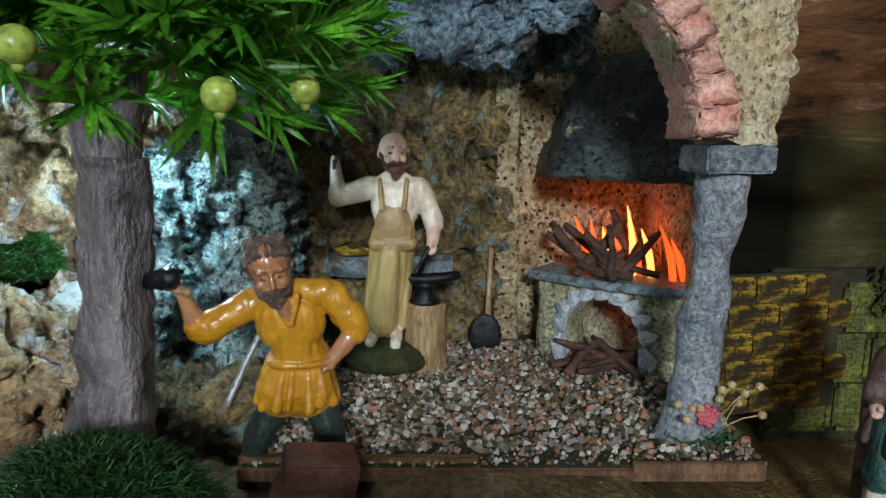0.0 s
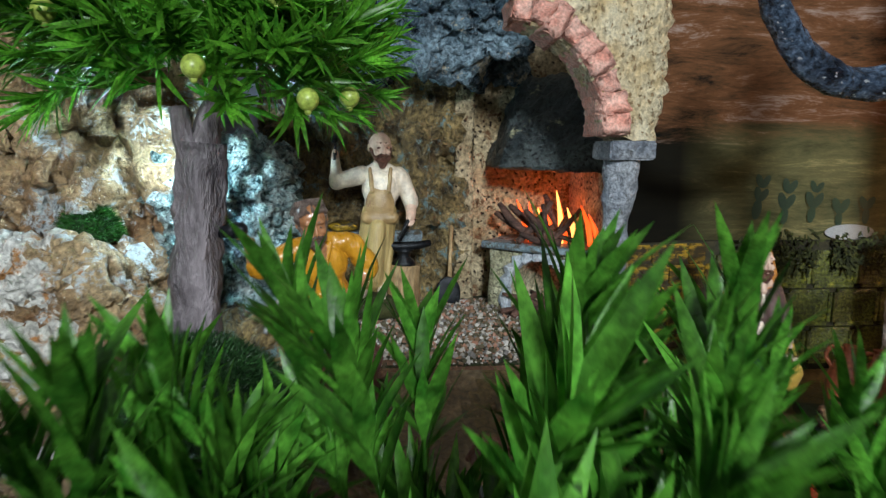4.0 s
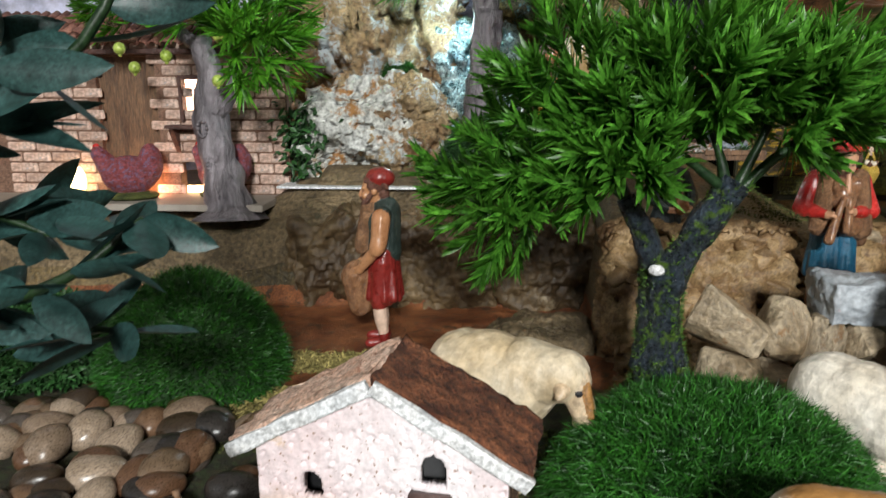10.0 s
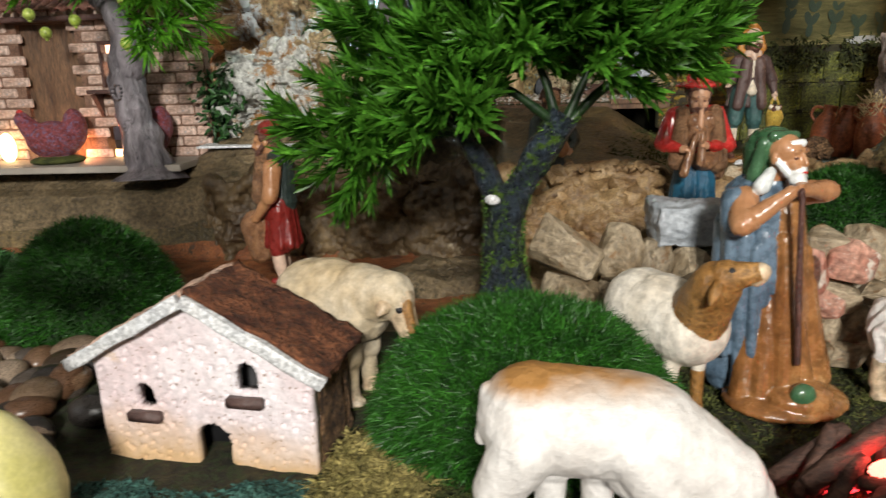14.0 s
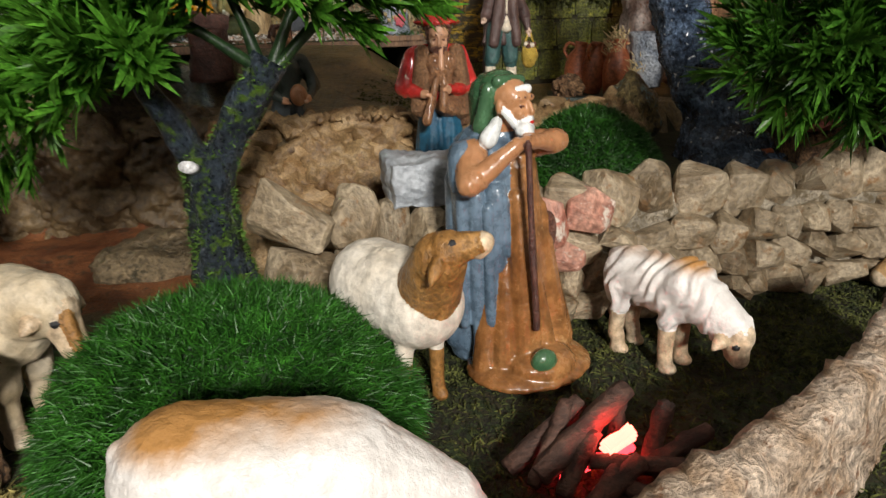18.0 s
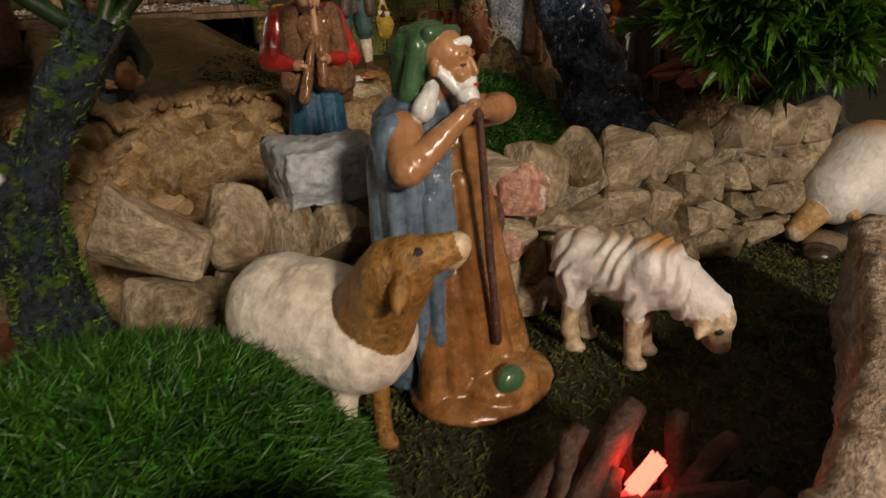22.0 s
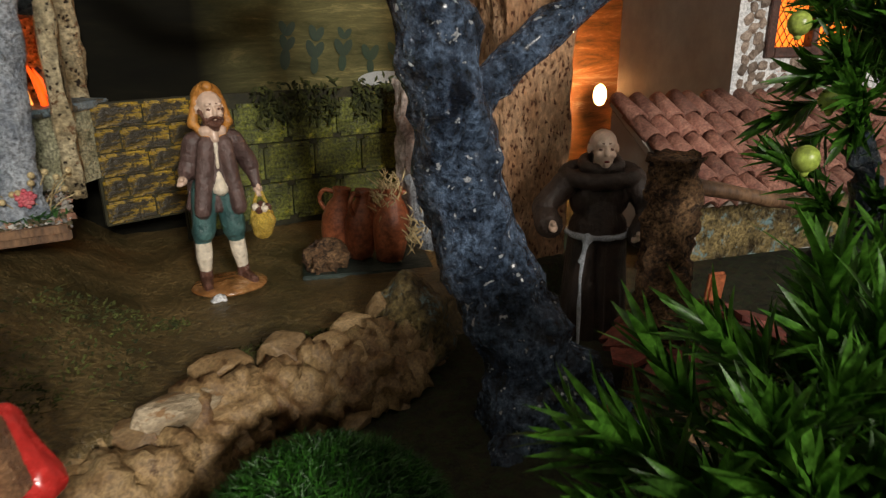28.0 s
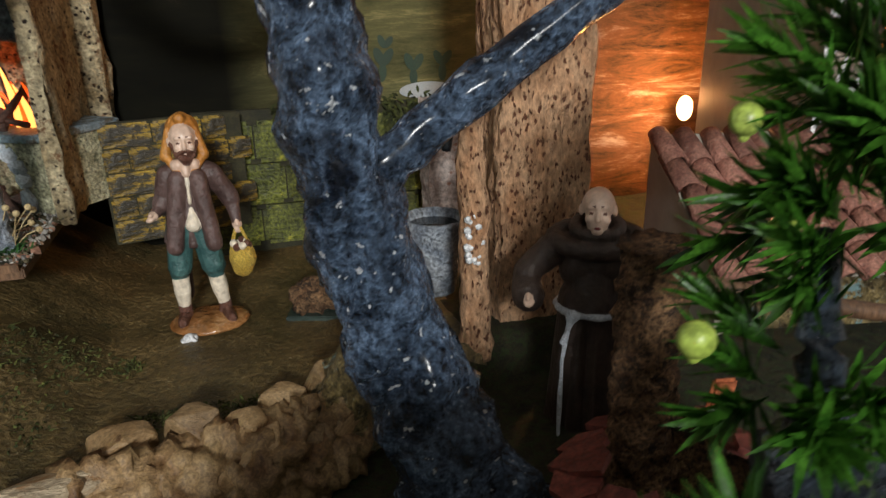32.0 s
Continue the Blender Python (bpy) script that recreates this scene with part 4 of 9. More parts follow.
    # column, cap and arch
    col = thing("column", (0.162, 0.385, 0.318), "blue-grey lumpy plaster column with a flat cap", "column")
    bm = bmesh.new()
    tube(bm, curve_pts([(0.152, 0.388, 0.318), (0.153, 0.388, 0.36), (0.157, 0.388, 0.42), (0.160, 0.388, 0.484)], 26), lerp_list([0.017, 0.0140, 0.0125, 0.0125, 0.014], 26), 22, wave=0.40, f=45, seed=2)
    part("shaft", bm, M["grey_stone"], col)
    bm = bmesh.new()
    block(bm, (0.143, 0.366, 0.480), (0.181, 0.412, 0.495), 0.0015, 3)
    roughen(bm, 80, 0.001, 2)
    part("cap", bm, M["grey_stone"], col, smooth=False)
    arch_ob = thing("brick_arch", (0.165, 0.385, 0.496), "broken arch of pink bricks under cream rough stucco", "arch")
    bm = bmesh.new()
    N = 22
    prof = []
    for k in range(N + 1):
        u = k / N
        a = math.radians(2 + 78 * u)
        inner = V((0.058 + 0.079 * math.cos(a), 0, 0.498 + 0.088 * math.sin(a)))
        outer_ = V((float(np.interp(u, [0, 0.3, 0.6, 1], [0.180, 0.187, 0.188, 0.16])), 0, float(np.interp(u, [0, 0.3, 0.6, 1], [0.494, 0.545, 0.60, 0.67]))))
        prof.append((inner, outer_))
    rows = []
    for inner, outer_ in prof:
        ring = []
        for y in (0.368, 0.413):
            ring += [V((p.x, y, p.z)) for p in ((inner, outer_) if y < 0.4 else (outer_, inner))]
        rows.append([bm.verts.new(p) for p in ring])
    for a, b in zip(rows, rows[1:]):
        for k in range(4):
            bm.faces.new((a[k], a[(k + 1) % 4], b[(k + 1) % 4], b[k]))
    bm.faces.new(rows[0])
    bm.faces.new(rows[-1][::-1])
    bmesh.ops.subdivide_edges(bm, edges=bm.edges[:], cuts=4, use_grid_fill=True)
    roughen(bm, 110, 0.0035, 3)
    part("stucco", bm, M["stucco"], arch_ob)
    bms = []
    for s in range(3):
        bm = bmesh.new()
        block(bm, (-0.5, -0.5, -0.5), (0.5, 0.5, 0.5), 0.04, 0)
        bmesh.ops.subdivide_edges(bm, edges=bm.edges[:], cuts=3, use_grid_fill=True)
        roughen(bm, 2.6, 0.16, 4 + s)
        roughen(bm, 7.0, 0.10, 7 + s)
        bms.append(finish(bm, M["pink_brick"]))
    for k in range(9):
        a = math.radians(6 + 9.6 * k)
        p = V((0.058 + 0.0885 * math.cos(a) + rnd.uniform(-0.0015, 0.0015), 0.386, 0.498 + 0.0975 * math.sin(a)))
        piece("brick", bms[k % 3], Matrix.Translation(p) @ Matrix.Rotation(-a, 4, "Y") @ Matrix.Rotation(rnd.uniform(-0.12, 0.12), 4, "X") @ Matrix.Diagonal((0.021 + rnd.uniform(-0.004, 0.004), 0.0465, 0.0166, 1)), arch_ob)
    # gravel floor
    bm = bmesh.new()
    co, faces = [], []
    rnd = random.Random(8)
    base = [V((0.9, 0, -0.5)), V((-0.4, 0.8, -0.45)), V((-0.5, -0.75, -0.5)), V((0.1, 0.1, 0.6)), V((0.5, 0.6, 0.2)), V((-0.8, 0, 0.3)), V((0.4, -0.7, 0.3))]
    hull = [(0, 2, 1), (0, 1, 4), (1, 5, 4), (1, 2, 5), (2, 6, 5), (2, 0, 6), (0, 4, 6), (4, 3, 6), (4, 5, 3), (5, 6, 3)]
    for k in range(6500):
        x, y = rnd.uniform(-0.11, 0.182), rnd.uniform(0.350, 0.58)
        if 0.115 < x and y > 0.50:
            continue
        s = rnd.uniform(0.0012, 0.0034) * (1.35 if rnd.random() < 0.2 else 1)
        if y < 0.365:
            s *= 0.7
        rot = Euler((rnd.uniform(0, 6), rnd.uniform(0, 6), rnd.uniform(0, 6))).to_matrix()
        z = 0.318 + s * 0.3 + 0.002 * rnd.random()
        i = len(co)
        co += [V((x, y, z)) + rot @ (p * s * rnd.uniform(0.75, 1.2)) for p in base]
        faces += [tuple(i + j for j in f) for f in hull]
    me = bpy.data.meshes.new("gravel")
    me.from_pydata(co, [], faces)
    gm = leafy("gravel_stones", (0.22, 0.15, 0.10), (0.42, 0.36, 0.30), 0.7)
    nt = gm.node_tree
    geo = nt.nodes.new("ShaderNodeNewGeometry")
    ramp = nt.nodes.new("ShaderNodeValToRGB")
    ramp.color_ramp.interpolation = "CONSTANT"
    ramp.color_ramp.elements[0].color, ramp.color_ramp.elements[1].color = (0.085, 0.070, 0.038, 1), (0.34, 0.18, 0.12, 1)
    ramp.color_ramp.elements[1].position = 0.30
    for at, c in ((0.42, (0.42, 0.39, 0.34, 1)), (0.54, (0.20, 0.12, 0.07, 1)), (0.68, (0.27, 0.25, 0.22, 1)), (0.80, (0.17, 0.16, 0.15, 1)), (0.91, (0.52, 0.50, 0.46, 1))):
        ramp.color_ramp.elements.new(at).color = c
    nt.links.new(geo.outputs["Random Per Island"], ramp.inputs[0])
    nt.links.new(ramp.outputs[0], nt.nodes["Principled BSDF"].inputs["Base Color"])
    me.materials.append(gm)
    tagged(new("gravel", me), "pinkish grey gravel strewn on the smithy floor", "gravel", kind="stuff")
    bm = bmesh.new()
    block(bm, (-0.112, 0.350, 0.318), (0.178, 0.60, 0.3195))
    solid("gravel_bed", bm, M["soil"], "dark mossy bed under the gravel", "ground", kind="structure", smooth=False)


make_smithy()


# ---- figurines: one plain mesh each ----
def seg_dist(P, a, b):
    a, b = np.array(a), np.array(b)
    d = b - a
    t = np.clip(((P - a) @ d) / max(d @ d, 1e-12), 0, 1)
    return np.linalg.norm(P - a - t[:, None] * d, axis=1), t


def figurine(name, prims, at, turn, scale, materials, label, category="figurine", voxel=0.00085, folds=0.0, group="", calm=4):
    """prims: ('c', slot, p, q, rp, rq) tapered limb or ('e', slot, centre, radii). Heights run 0 to 1 and are scaled to metres."""
    bm = bmesh.new()
    for p in prims:
        if p[0] == "c":
            a, b = V(p[2]), V(p[3])
            n = 8
            pts = [a.lerp(b, i / (n - 1)) for i in range(n)]
            big = max(p[4], p[5]) > 0.11
            tube(bm, pts, lerp_list([p[4], p[5]], n), 40 if big else 18)
            ball(bm, a, p[4], 4 if big else 2)
            if len(p) < 7:
                ball(bm, b, p[5], 4 if big else 2)
        else:
            ball(bm, p[2], p[3], 5 if max(p[3] if isinstance(p[3], (tuple, list)) else (p[3],)) > 0.22 else 3)
    bmesh.ops.scale(bm, vec=(scale,) * 3, verts=bm.verts)
    me0 = bpy.data.meshes.new("raw")
    bm.to_mesh(me0)
    bm.free()
    tmp = bpy.data.objects.new("raw", me0)
    scene.collection.objects.link(tmp)
    r = tmp.modifiers.new("r", "REMESH")
    r.mode, r.voxel_size = "VOXEL", voxel
    s = tmp.modifiers.new("s", "SMOOTH")
    s.factor, s.iterations = 0.5, calm
    me = bpy.data.meshes.new_from_object(tmp.evaluated_get(bpy.context.evaluated_depsgraph_get()))
    bpy.data.objects.remove(tmp)
    cen = np.zeros(len(me.polygons) * 3)
    me.polygons.foreach_get("center", cen)
    P = cen.reshape(-1, 3) / scale
    best, slot = np.full(len(P), 1e9), np.zeros(len(P), int)
    for p in prims:
        if p[0] == "c":
            d, t = seg_dist(P, p[2], p[3])
            d = d - (p[4] + (p[5] - p[4]) * t)
        else:
            rr = np.array(p[3] if isinstance(p[3], (tuple, list)) else (p[3],) * 3)
            d = (np.linalg.norm((P - np.array(p[2])) / rr, axis=1) - 1) * rr.min()
        w = d < best
        best[w], slot[w] = d[w], p[1]
    me.materials.clear()
    for m in materials:
        me.materials.append(m)
    me.polygons.foreach_set("material_index", slot.astype(np.int32))
    if folds:
        n = len(me.vertices)
        co = np.zeros(n * 3)
        me.vertices.foreach_get("co", co)
        co = co.reshape(-1, 3)
        nr = np.array([v.normal[:] for v in me.vertices])
        if folds > 0:
            k = np.array([noise.fractal(V((x * 3, y * 3, z * 0.6)) / scale * 6, 1.0, 2.0, 3) for x, y, z in co])
        else:
            k = np.array([math.sin(1.1 * (x + 0.55 * z) / scale * 58 + 6.5 * noise.noise(V((x, y, z)) / scale * 5)) if 0.30 * scale < z and x > -0.42 * scale else 0.0 for x, y, z in co])
        co += nr * (k * abs(folds))[:, None]
        me.vertices.foreach_set("co", co.ravel())
    me.shade_smooth()
    me.update()
    ob = new(name, me)
    ob.matrix_world = pose(*at, 0, 0, turn)
    return tagged(ob, label, category, group)


def head_prims(skin, hair, bald=False, beard=1.0, nod=0.0, side=0.0, yaw=0.0, at=(0, 0, 0.86), size=1.0, eye=None, lip=None):
    """A head with brow, eyes, nose, cheeks, ears, and hair, beard or none; at is the chin's root; nod tips it forward, side to its left, yaw turns it."""
    eye = hair if eye is None else eye
    p = [("e", skin, (0, 0.002, 0.944), (0.055, 0.066, 0.056)), ("e", skin, (0, -0.028, 0.906), (0.043, 0.043, 0.052)), ("c", skin, (0, -0.067, 0.940), (0, -0.081, 0.914), 0.006, 0.0100),
         ("c", skin, (-0.028, -0.055, 0.950), (0.028, -0.055, 0.950), 0.009, 0.009), ("e", skin, (-0.027, -0.052, 0.908), (0.016, 0.018, 0.016)), ("e", skin, (0.027, -0.052, 0.908), (0.016, 0.018, 0.016)),
         ("e", skin, (-0.056, -0.002, 0.922), (0.009, 0.015, 0.020)), ("e", skin, (0.056, -0.002, 0.922), (0.009, 0.015, 0.020)), ("e", skin, (0, -0.062, 0.872), (0.018, 0.014, 0.014))]
    for k in (-1, 1):
        p += [("e", eye, (k * 0.0225, -0.0600, 0.9300), (0.0082, 0.0040, 0.0034)), ("c", eye, (k * 0.034, -0.0545, 0.955), (k * 0.012, -0.0625, 0.954), 0.0022, 0.0030)]
    if lip is not None:
        p += [("e", lip, (0, -0.0830, 0.8860), (0.012, 0.0065, 0.0048))]
    if beard:
        for k in (-1, 1):
            p += [("c", hair, (k * 0.049, -0.012, 0.918), (k * 0.030, -0.052, 0.876), 0.012, 0.015), ("c", hair, (k * 0.003, -0.079, 0.898), (k * 0.026, -0.066, 0.888), 0.007, 0.006)]
        p += [("e", hair, (0, -0.062, 0.864), (0.029, 0.022, 0.022 * beard)), ("e", hair, (0, -0.060, 0.848), (0.020, 0.018, 0.022 * beard))]
    if bald:
        p += [("e", hair, (0, 0.034, 0.922), (0.052, 0.040, 0.038)), ("e", hair, (-0.050, 0.012, 0.930), (0.010, 0.020, 0.026)), ("e", hair, (0.050, 0.012, 0.930), (0.010, 0.020, 0.026))]
    elif hair is not None and bald is not None:
        p += [("e", hair, (0, 0.020, 0.950), (0.061, 0.060, 0.054)), ("e", hair, (-0.048, 0.0, 0.952), (0.016, 0.034, 0.032)), ("e", hair, (0.048, 0.0, 0.952), (0.016, 0.034, 0.032)), ("e", hair, (0, 0.040, 0.900), (0.046, 0.034, 0.040))]
        for k in range(7):
            x = -0.045 + 0.015 * k
            p += [("c", hair, (x * 0.7, 0.0, 0.990), (x * 1.08, -0.036, 0.984 + 0.006 * (k % 2)), 0.014, 0.0095), ("c", hair, (x, 0.03, 0.990), (x * 1.3, 0.065, 0.930 + 0.006 * (k % 3)), 0.014, 0.012)]
    R = Matrix.Translation(at) @ Euler((radians(nod), radians(side), radians(yaw))).to_matrix().to_4x4() @ Matrix.Diagonal((size, size, size, 1)) @ Matrix.Translation((0, 0, -0.86))
    out = []
    for q in p:
        if q[0] == "c":
            out.append(("c", q[1], R @ V(q[2]), R @ V(q[3]), q[4] * size, q[5] * size))
        else:
            r = q[3] if isinstance(q[3], tuple) else (q[3],) * 3
            out.append(("e", q[1], R @ V(q[2]), tuple(k * size for k in r)))
    return out


def limb(slot, fore, hand, s, e, w, thick=1.0):
    """An arm from shoulder over elbow to wrist with a loose fist."""
    a, e, w = V(s), V(e), V(w)
    d = (w - e).normalized()
    n = d.cross(V((0, 0.3, 1))).normalized()
    return [("c", slot, a, e, 0.046 * thick, 0.038 * thick), ("c", slot, a.lerp(e, 0.75), e + d * 0.02, 0.041 * thick, 0.039 * thick), ("c", fore, e, w, 0.034 * thick, 0.024), ("e", hand, w + d * 0.010, (0.024, 0.024, 0.025)),
            ("c", hand, w + d * 0.014 + n * 0.012, w + d * 0.042 + n * 0.009, 0.0115, 0.009), ("c", hand, w + d * 0.016, w + d * 0.046, 0.0115, 0.009), ("c", hand, w + d * 0.014 - n * 0.012, w + d * 0.040 - n * 0.009, 0.0115, 0.009),
            ("c", hand, w + V((0, -0.012, 0.012)), w + d * 0.026 + V((0, -0.022, 0.018)), 0.010, 0.008)]


def drape(slot, top, bottom, n, ridge=0.018, skew=0.0, fill=True):
    """Cloth falling from an oval (x, y, z, rx, ry) to another in n soft folds."""
    out = []
    for k in range(n):
        a = 2 * math.pi * (k + 0.25 * math.sin(3.1 * k)) / n
        b = a + skew
        dz = 0.008 * math.sin(2.3 * k)
        out.append(("c", slot, (top[0] + (top[3] - ridge) * math.cos(a), top[1] + (top[4] - ridge) * math.sin(a), top[2]),
                    (bottom[0] + (bottom[3] - ridge) * math.cos(b), bottom[1] + (bottom[4] - ridge) * math.sin(b), bottom[2] + dz + ridge), ridge * 0.7, ridge * (1.0 + 0.35 * (k % 2))))
    if fill:
        for s in (-1, 0, 1):
            rt, rb = min(top[3], top[4]) * 0.86, min(bottom[3], bottom[4]) * 0.84
            out.append(("c", slot, (top[0] + s * max(0, top[3] - rt), top[1], top[2]), (bottom[0] + s * max(0, bottom[3] - rb - 0.01), bottom[1], bottom[2] + 0.5 * rb), rt, rb))
    return out


def trunk_prims(slot, hip, chest, ls, rs, cw=0.105, hw=0.088, neck=None, skin=None):
    hip, chest, ls, rs = V(hip), V(chest), V(ls), V(rs)
    p = [("e", slot, chest, (cw, 0.076, 0.110)), ("c", slot, chest, hip, 0.082, hw), ("c", slot, ls, rs, 0.046, 0.046), ("e", slot, chest + V((0, -0.028, 0.02)), (cw * 0.82, 0.052, 0.08))]
    if neck is not None:
        n = V(neck)
        m = (ls + rs) / 2
        p += [("c", slot, ls.lerp(m, 0.35) + V((0, 0, 0.015)), m.lerp(n, 0.6), 0.034, 0.040), ("c", slot, rs.lerp(m, 0.35) + V((0, 0, 0.015)), m.lerp(n, 0.6), 0.034, 0.040), ("c", skin, m + V((0, 0, 0.02)), n + V((0, -0.004, 0.04)), 0.036, 0.036)]
    return p


def leg_prims(leg, shin, shoe, hip, knee, ankle, toe=(0.0, -0.085)):
    h, k, a = V(hip), V(knee), V(ankle)
    t = V((a.x + toe[0], a.y + toe[1], a.z - 0.012))
    return [("c", leg, h, k, 0.062, 0.048), ("c", shin, k, k.lerp(a, 0.5), 0.041, 0.041), ("c", shin, k.lerp(a, 0.45), a + V((0, 0, 0.03)), 0.041, 0.029), ("c", shoe, a + V((0, 0.008, -0.004)), t, 0.031, 0.024), ("c", shoe, a + V((0, 0, 0.035)), a, 0.033, 0.033)]


def man(torso=0, arm=1, hand=2, head=2, hair=3, leg=4, foot=5, la=(), ra=(), skirt=None, hem=0.06, beard=1.0):
    """A plain standing figure 1 high, facing -y."""
    p = trunk_prims(torso, (0, 0, 0.55), (0, 0.004, 0.715), (-0.10, 0.004, 0.79), (0.10, 0.004, 0.79), neck=(0, 0, 0.86), skin=head)
    p += head_prims(head, hair, False, beard)
    p += limb(arm, arm, hand, *la) + limb(arm, arm, hand, *ra)
    for sx in (-1, 1):
        p += leg_prims(leg, leg, foot, (sx * 0.05, 0, 0.5), (sx * 0.064, -0.01, 0.28), (sx * 0.072, 0.01, 0.035))
    return p + drape(skirt, (0, 0, 0.58, 0.09, 0.085), (0, 0, hem, 0.17, 0.14), 13)


# blacksmith by the forge
p = trunk_prims(0, (0.010, 0, 0.56), (0.020, 0.004, 0.700), (-0.075, 0.004, 0.775), (0.115, 0.004, 0.775), 0.105, 0.085, (0.012, 0, 0.855), 1)
p += head_prims(1, 2, True, 1.0, 8, 0, 14, (0.012, 0, 0.855), 1.08)
p += limb(0, 0, 1, (-0.085, 0, 0.775), (-0.222, -0.02, 0.735), (-0.226, -0.04, 0.862), 1.1) + limb(0, 1, 1, (0.122, 0, 0.765), (0.186, -0.01, 0.635), (0.178, -0.09, 0.545), 1.1)
p += drape(3, (0.010, 0, 0.56, 0.100, 0.088), (-0.035, 0, 0.165, 0.110, 0.105), 12, 0.020)
p += [("e", 6, (0.014, -0.062, 0.610), (0.080, 0.030, 0.105)), ("c", 6, (-0.030, -0.080, 0.69), (-0.040, -0.050, 0.81), 0.0105, 0.0105), ("c", 6, (0.062, -0.080, 0.69), (0.072, -0.050, 0.81), 0.0105, 0.0105), ("c", 6, (-0.060, -0.062, 0.545), (0.085, -0.062, 0.545), 0.034, 0.034),
      ("c", 3, (0.0, -0.075, 0.50), (-0.035, -0.090, 0.20), 0.045, 0.055), ("c", 7, (-0.228, -0.055, 0.860), (-0.222, -0.065, 0.965), 0.011, 0.011), ("c", 7, (-0.226, -0.110, 0.965), (-0.220, -0.020, 0.975), 0.024, 0.024),
      ("c", 4, (-0.075, -0.05, 0.17), (-0.085, -0.13, 0.135), 0.030, 0.024), ("c", 4, (0.020, -0.05, 0.16), (0.022, -0.12, 0.125), 0.030, 0.024), ("e", 8, (-0.02, -0.02, 0.045), (0.21, 0.17, 0.085)),
      ("c", 7, (0.175, -0.10, 0.55), (0.110, -0.16, 0.44), 0.011, 0.009)]
figurine("blacksmith_figurine", p, (-0.040, 0.515, 0.322), 0, 0.180, [M["cream"], M["pale_skin"], M["hair"], M["ochre_skirt"], M["cream"], M["iron"], M["leather"], M["iron"], M["moss"]],
         "painted blacksmith figurine with white shirt and leather apron", folds=0.0007, voxel=0.0007)
# carpenter in mustard
p = trunk_prims(0, (-0.030, 0.0, 0.54), (-0.050, -0.030, 0.660), (-0.165, -0.03, 0.735), (0.065, -0.03, 0.765), 0.118, 0.090, (-0.085, -0.085, 0.80), 1)
p += head_prims(1, 2, False, 0.9, 26, -8, 16, (-0.088, -0.095, 0.800), 1.16)
p += limb(0, 1, 1, (-0.175, -0.03, 0.725), (-0.335, -0.07, 0.640), (-0.368, -0.10, 0.762), 1.15) + limb(0, 1, 1, (0.085, -0.02, 0.750), (0.165, 0.0, 0.635), (0.085, -0.075, 0.542), 1.15)
p += [("c", 0, (-0.285, -0.06, 0.665), (-0.325, -0.067, 0.645), 0.052, 0.050), ("c", 0, (0.125, -0.008, 0.690), (0.155, -0.003, 0.650), 0.055, 0.052)]
p += drape(0, (-0.032, 0, 0.53, 0.106, 0.090), (-0.045, 0, 0.372, 0.152, 0.118), 16, 0.0135)
for k in range(14):
    a, b = 2 * math.pi * k / 14, 2 * math.pi * (k + 1) / 14
    f = lambda q: V((-0.032 + 0.104 * math.cos(q), -0.004 + 0.090 * math.sin(q), 0.530))
    p += [("c", 3, f(a), f(b), 0.0110, 0.0110)]
p += leg_prims(4, 4, 4, (-0.09, 0, 0.42), (-0.185, -0.02, 0.24), (-0.235, 0.0, 0.035)) + leg_prims(4, 4, 4, (0.02, 0, 0.42), (0.075, -0.02, 0.24), (0.10, 0.0, 0.035))
p += [("c", 6, (-0.350, -0.115, 0.780), (-0.420, -0.125, 0.806), 0.015, 0.013), ("c", 5, (-0.480, -0.105, 0.815), (-0.395, -0.135, 0.830), 0.028, 0.034), ("c", 1, (-0.050, -0.118, 0.745), (-0.030, -0.120, 0.680), 0.030, 0.008),
      ("c", 0, (-0.075, -0.120, 0.760), (-0.035, -0.125, 0.675), 0.012, 0.008), ("c", 0, (-0.010, -0.118, 0.770), (-0.025, -0.125, 0.675), 0.012, 0.008)]
figurine("carpenter_figurine", p, (-0.075, 0.362, 0.290), 0, 0.166, [M["mustard"], M["tan_skin"], M["grey_hair"], M["mustard"], M["dark_cloth"], M["iron"], M["pale_wood"]],
         "painted bearded carpenter figurine in a mustard tunic with a mallet", folds=0.0010, voxel=0.0007)
# wayfarer with lantern basket
p = trunk_prims(0, (-0.035, 0, 0.56), (-0.022, 0.004, 0.690), (-0.110, 0.004, 0.752), (0.070, 0.004, 0.752), 0.098, 0.095, (-0.020, 0, 0.845), 1)
p += head_prims(1, 2, None, 0.9, 6, 0, 6, (-0.020, -0.012, 0.838), 1.06)
p += limb(0, 0, 1, (-0.110, 0, 0.745), (-0.150, 0.01, 0.610), (-0.188, -0.06, 0.580), 1.1) + limb(0, 0, 1, (0.075, 0, 0.745), (0.150, 0.015, 0.620), (0.166, -0.03, 0.500), 1.1)
p += drape(0, (-0.035, 0.015, 0.60, 0.100, 0.085), (-0.045, 0.025, 0.395, 0.135, 0.105), 12, 0.018, fill=False)
p += leg_prims(4, 6, 5, (-0.085, 0, 0.50), (-0.125, -0.02, 0.275), (-0.128, -0.005, 0.050), (-0.012, -0.095)) + leg_prims(4, 6, 5, (0.0, 0, 0.50), (0.038, -0.02, 0.265), (0.062, -0.005, 0.045), (0.030, -0.095))
p += [("e", 4, (-0.12, -0.02, 0.30), (0.058, 0.055, 0.045)), ("e", 4, (0.035, -0.02, 0.29), (0.058, 0.055, 0.045)), ("c", 4, (-0.085, -0.025, 0.52), (-0.120, -0.03, 0.30), 0.066, 0.056), ("c", 4, (0.005, -0.025, 0.52), (0.035, -0.03, 0.30), 0.066, 0.056)]
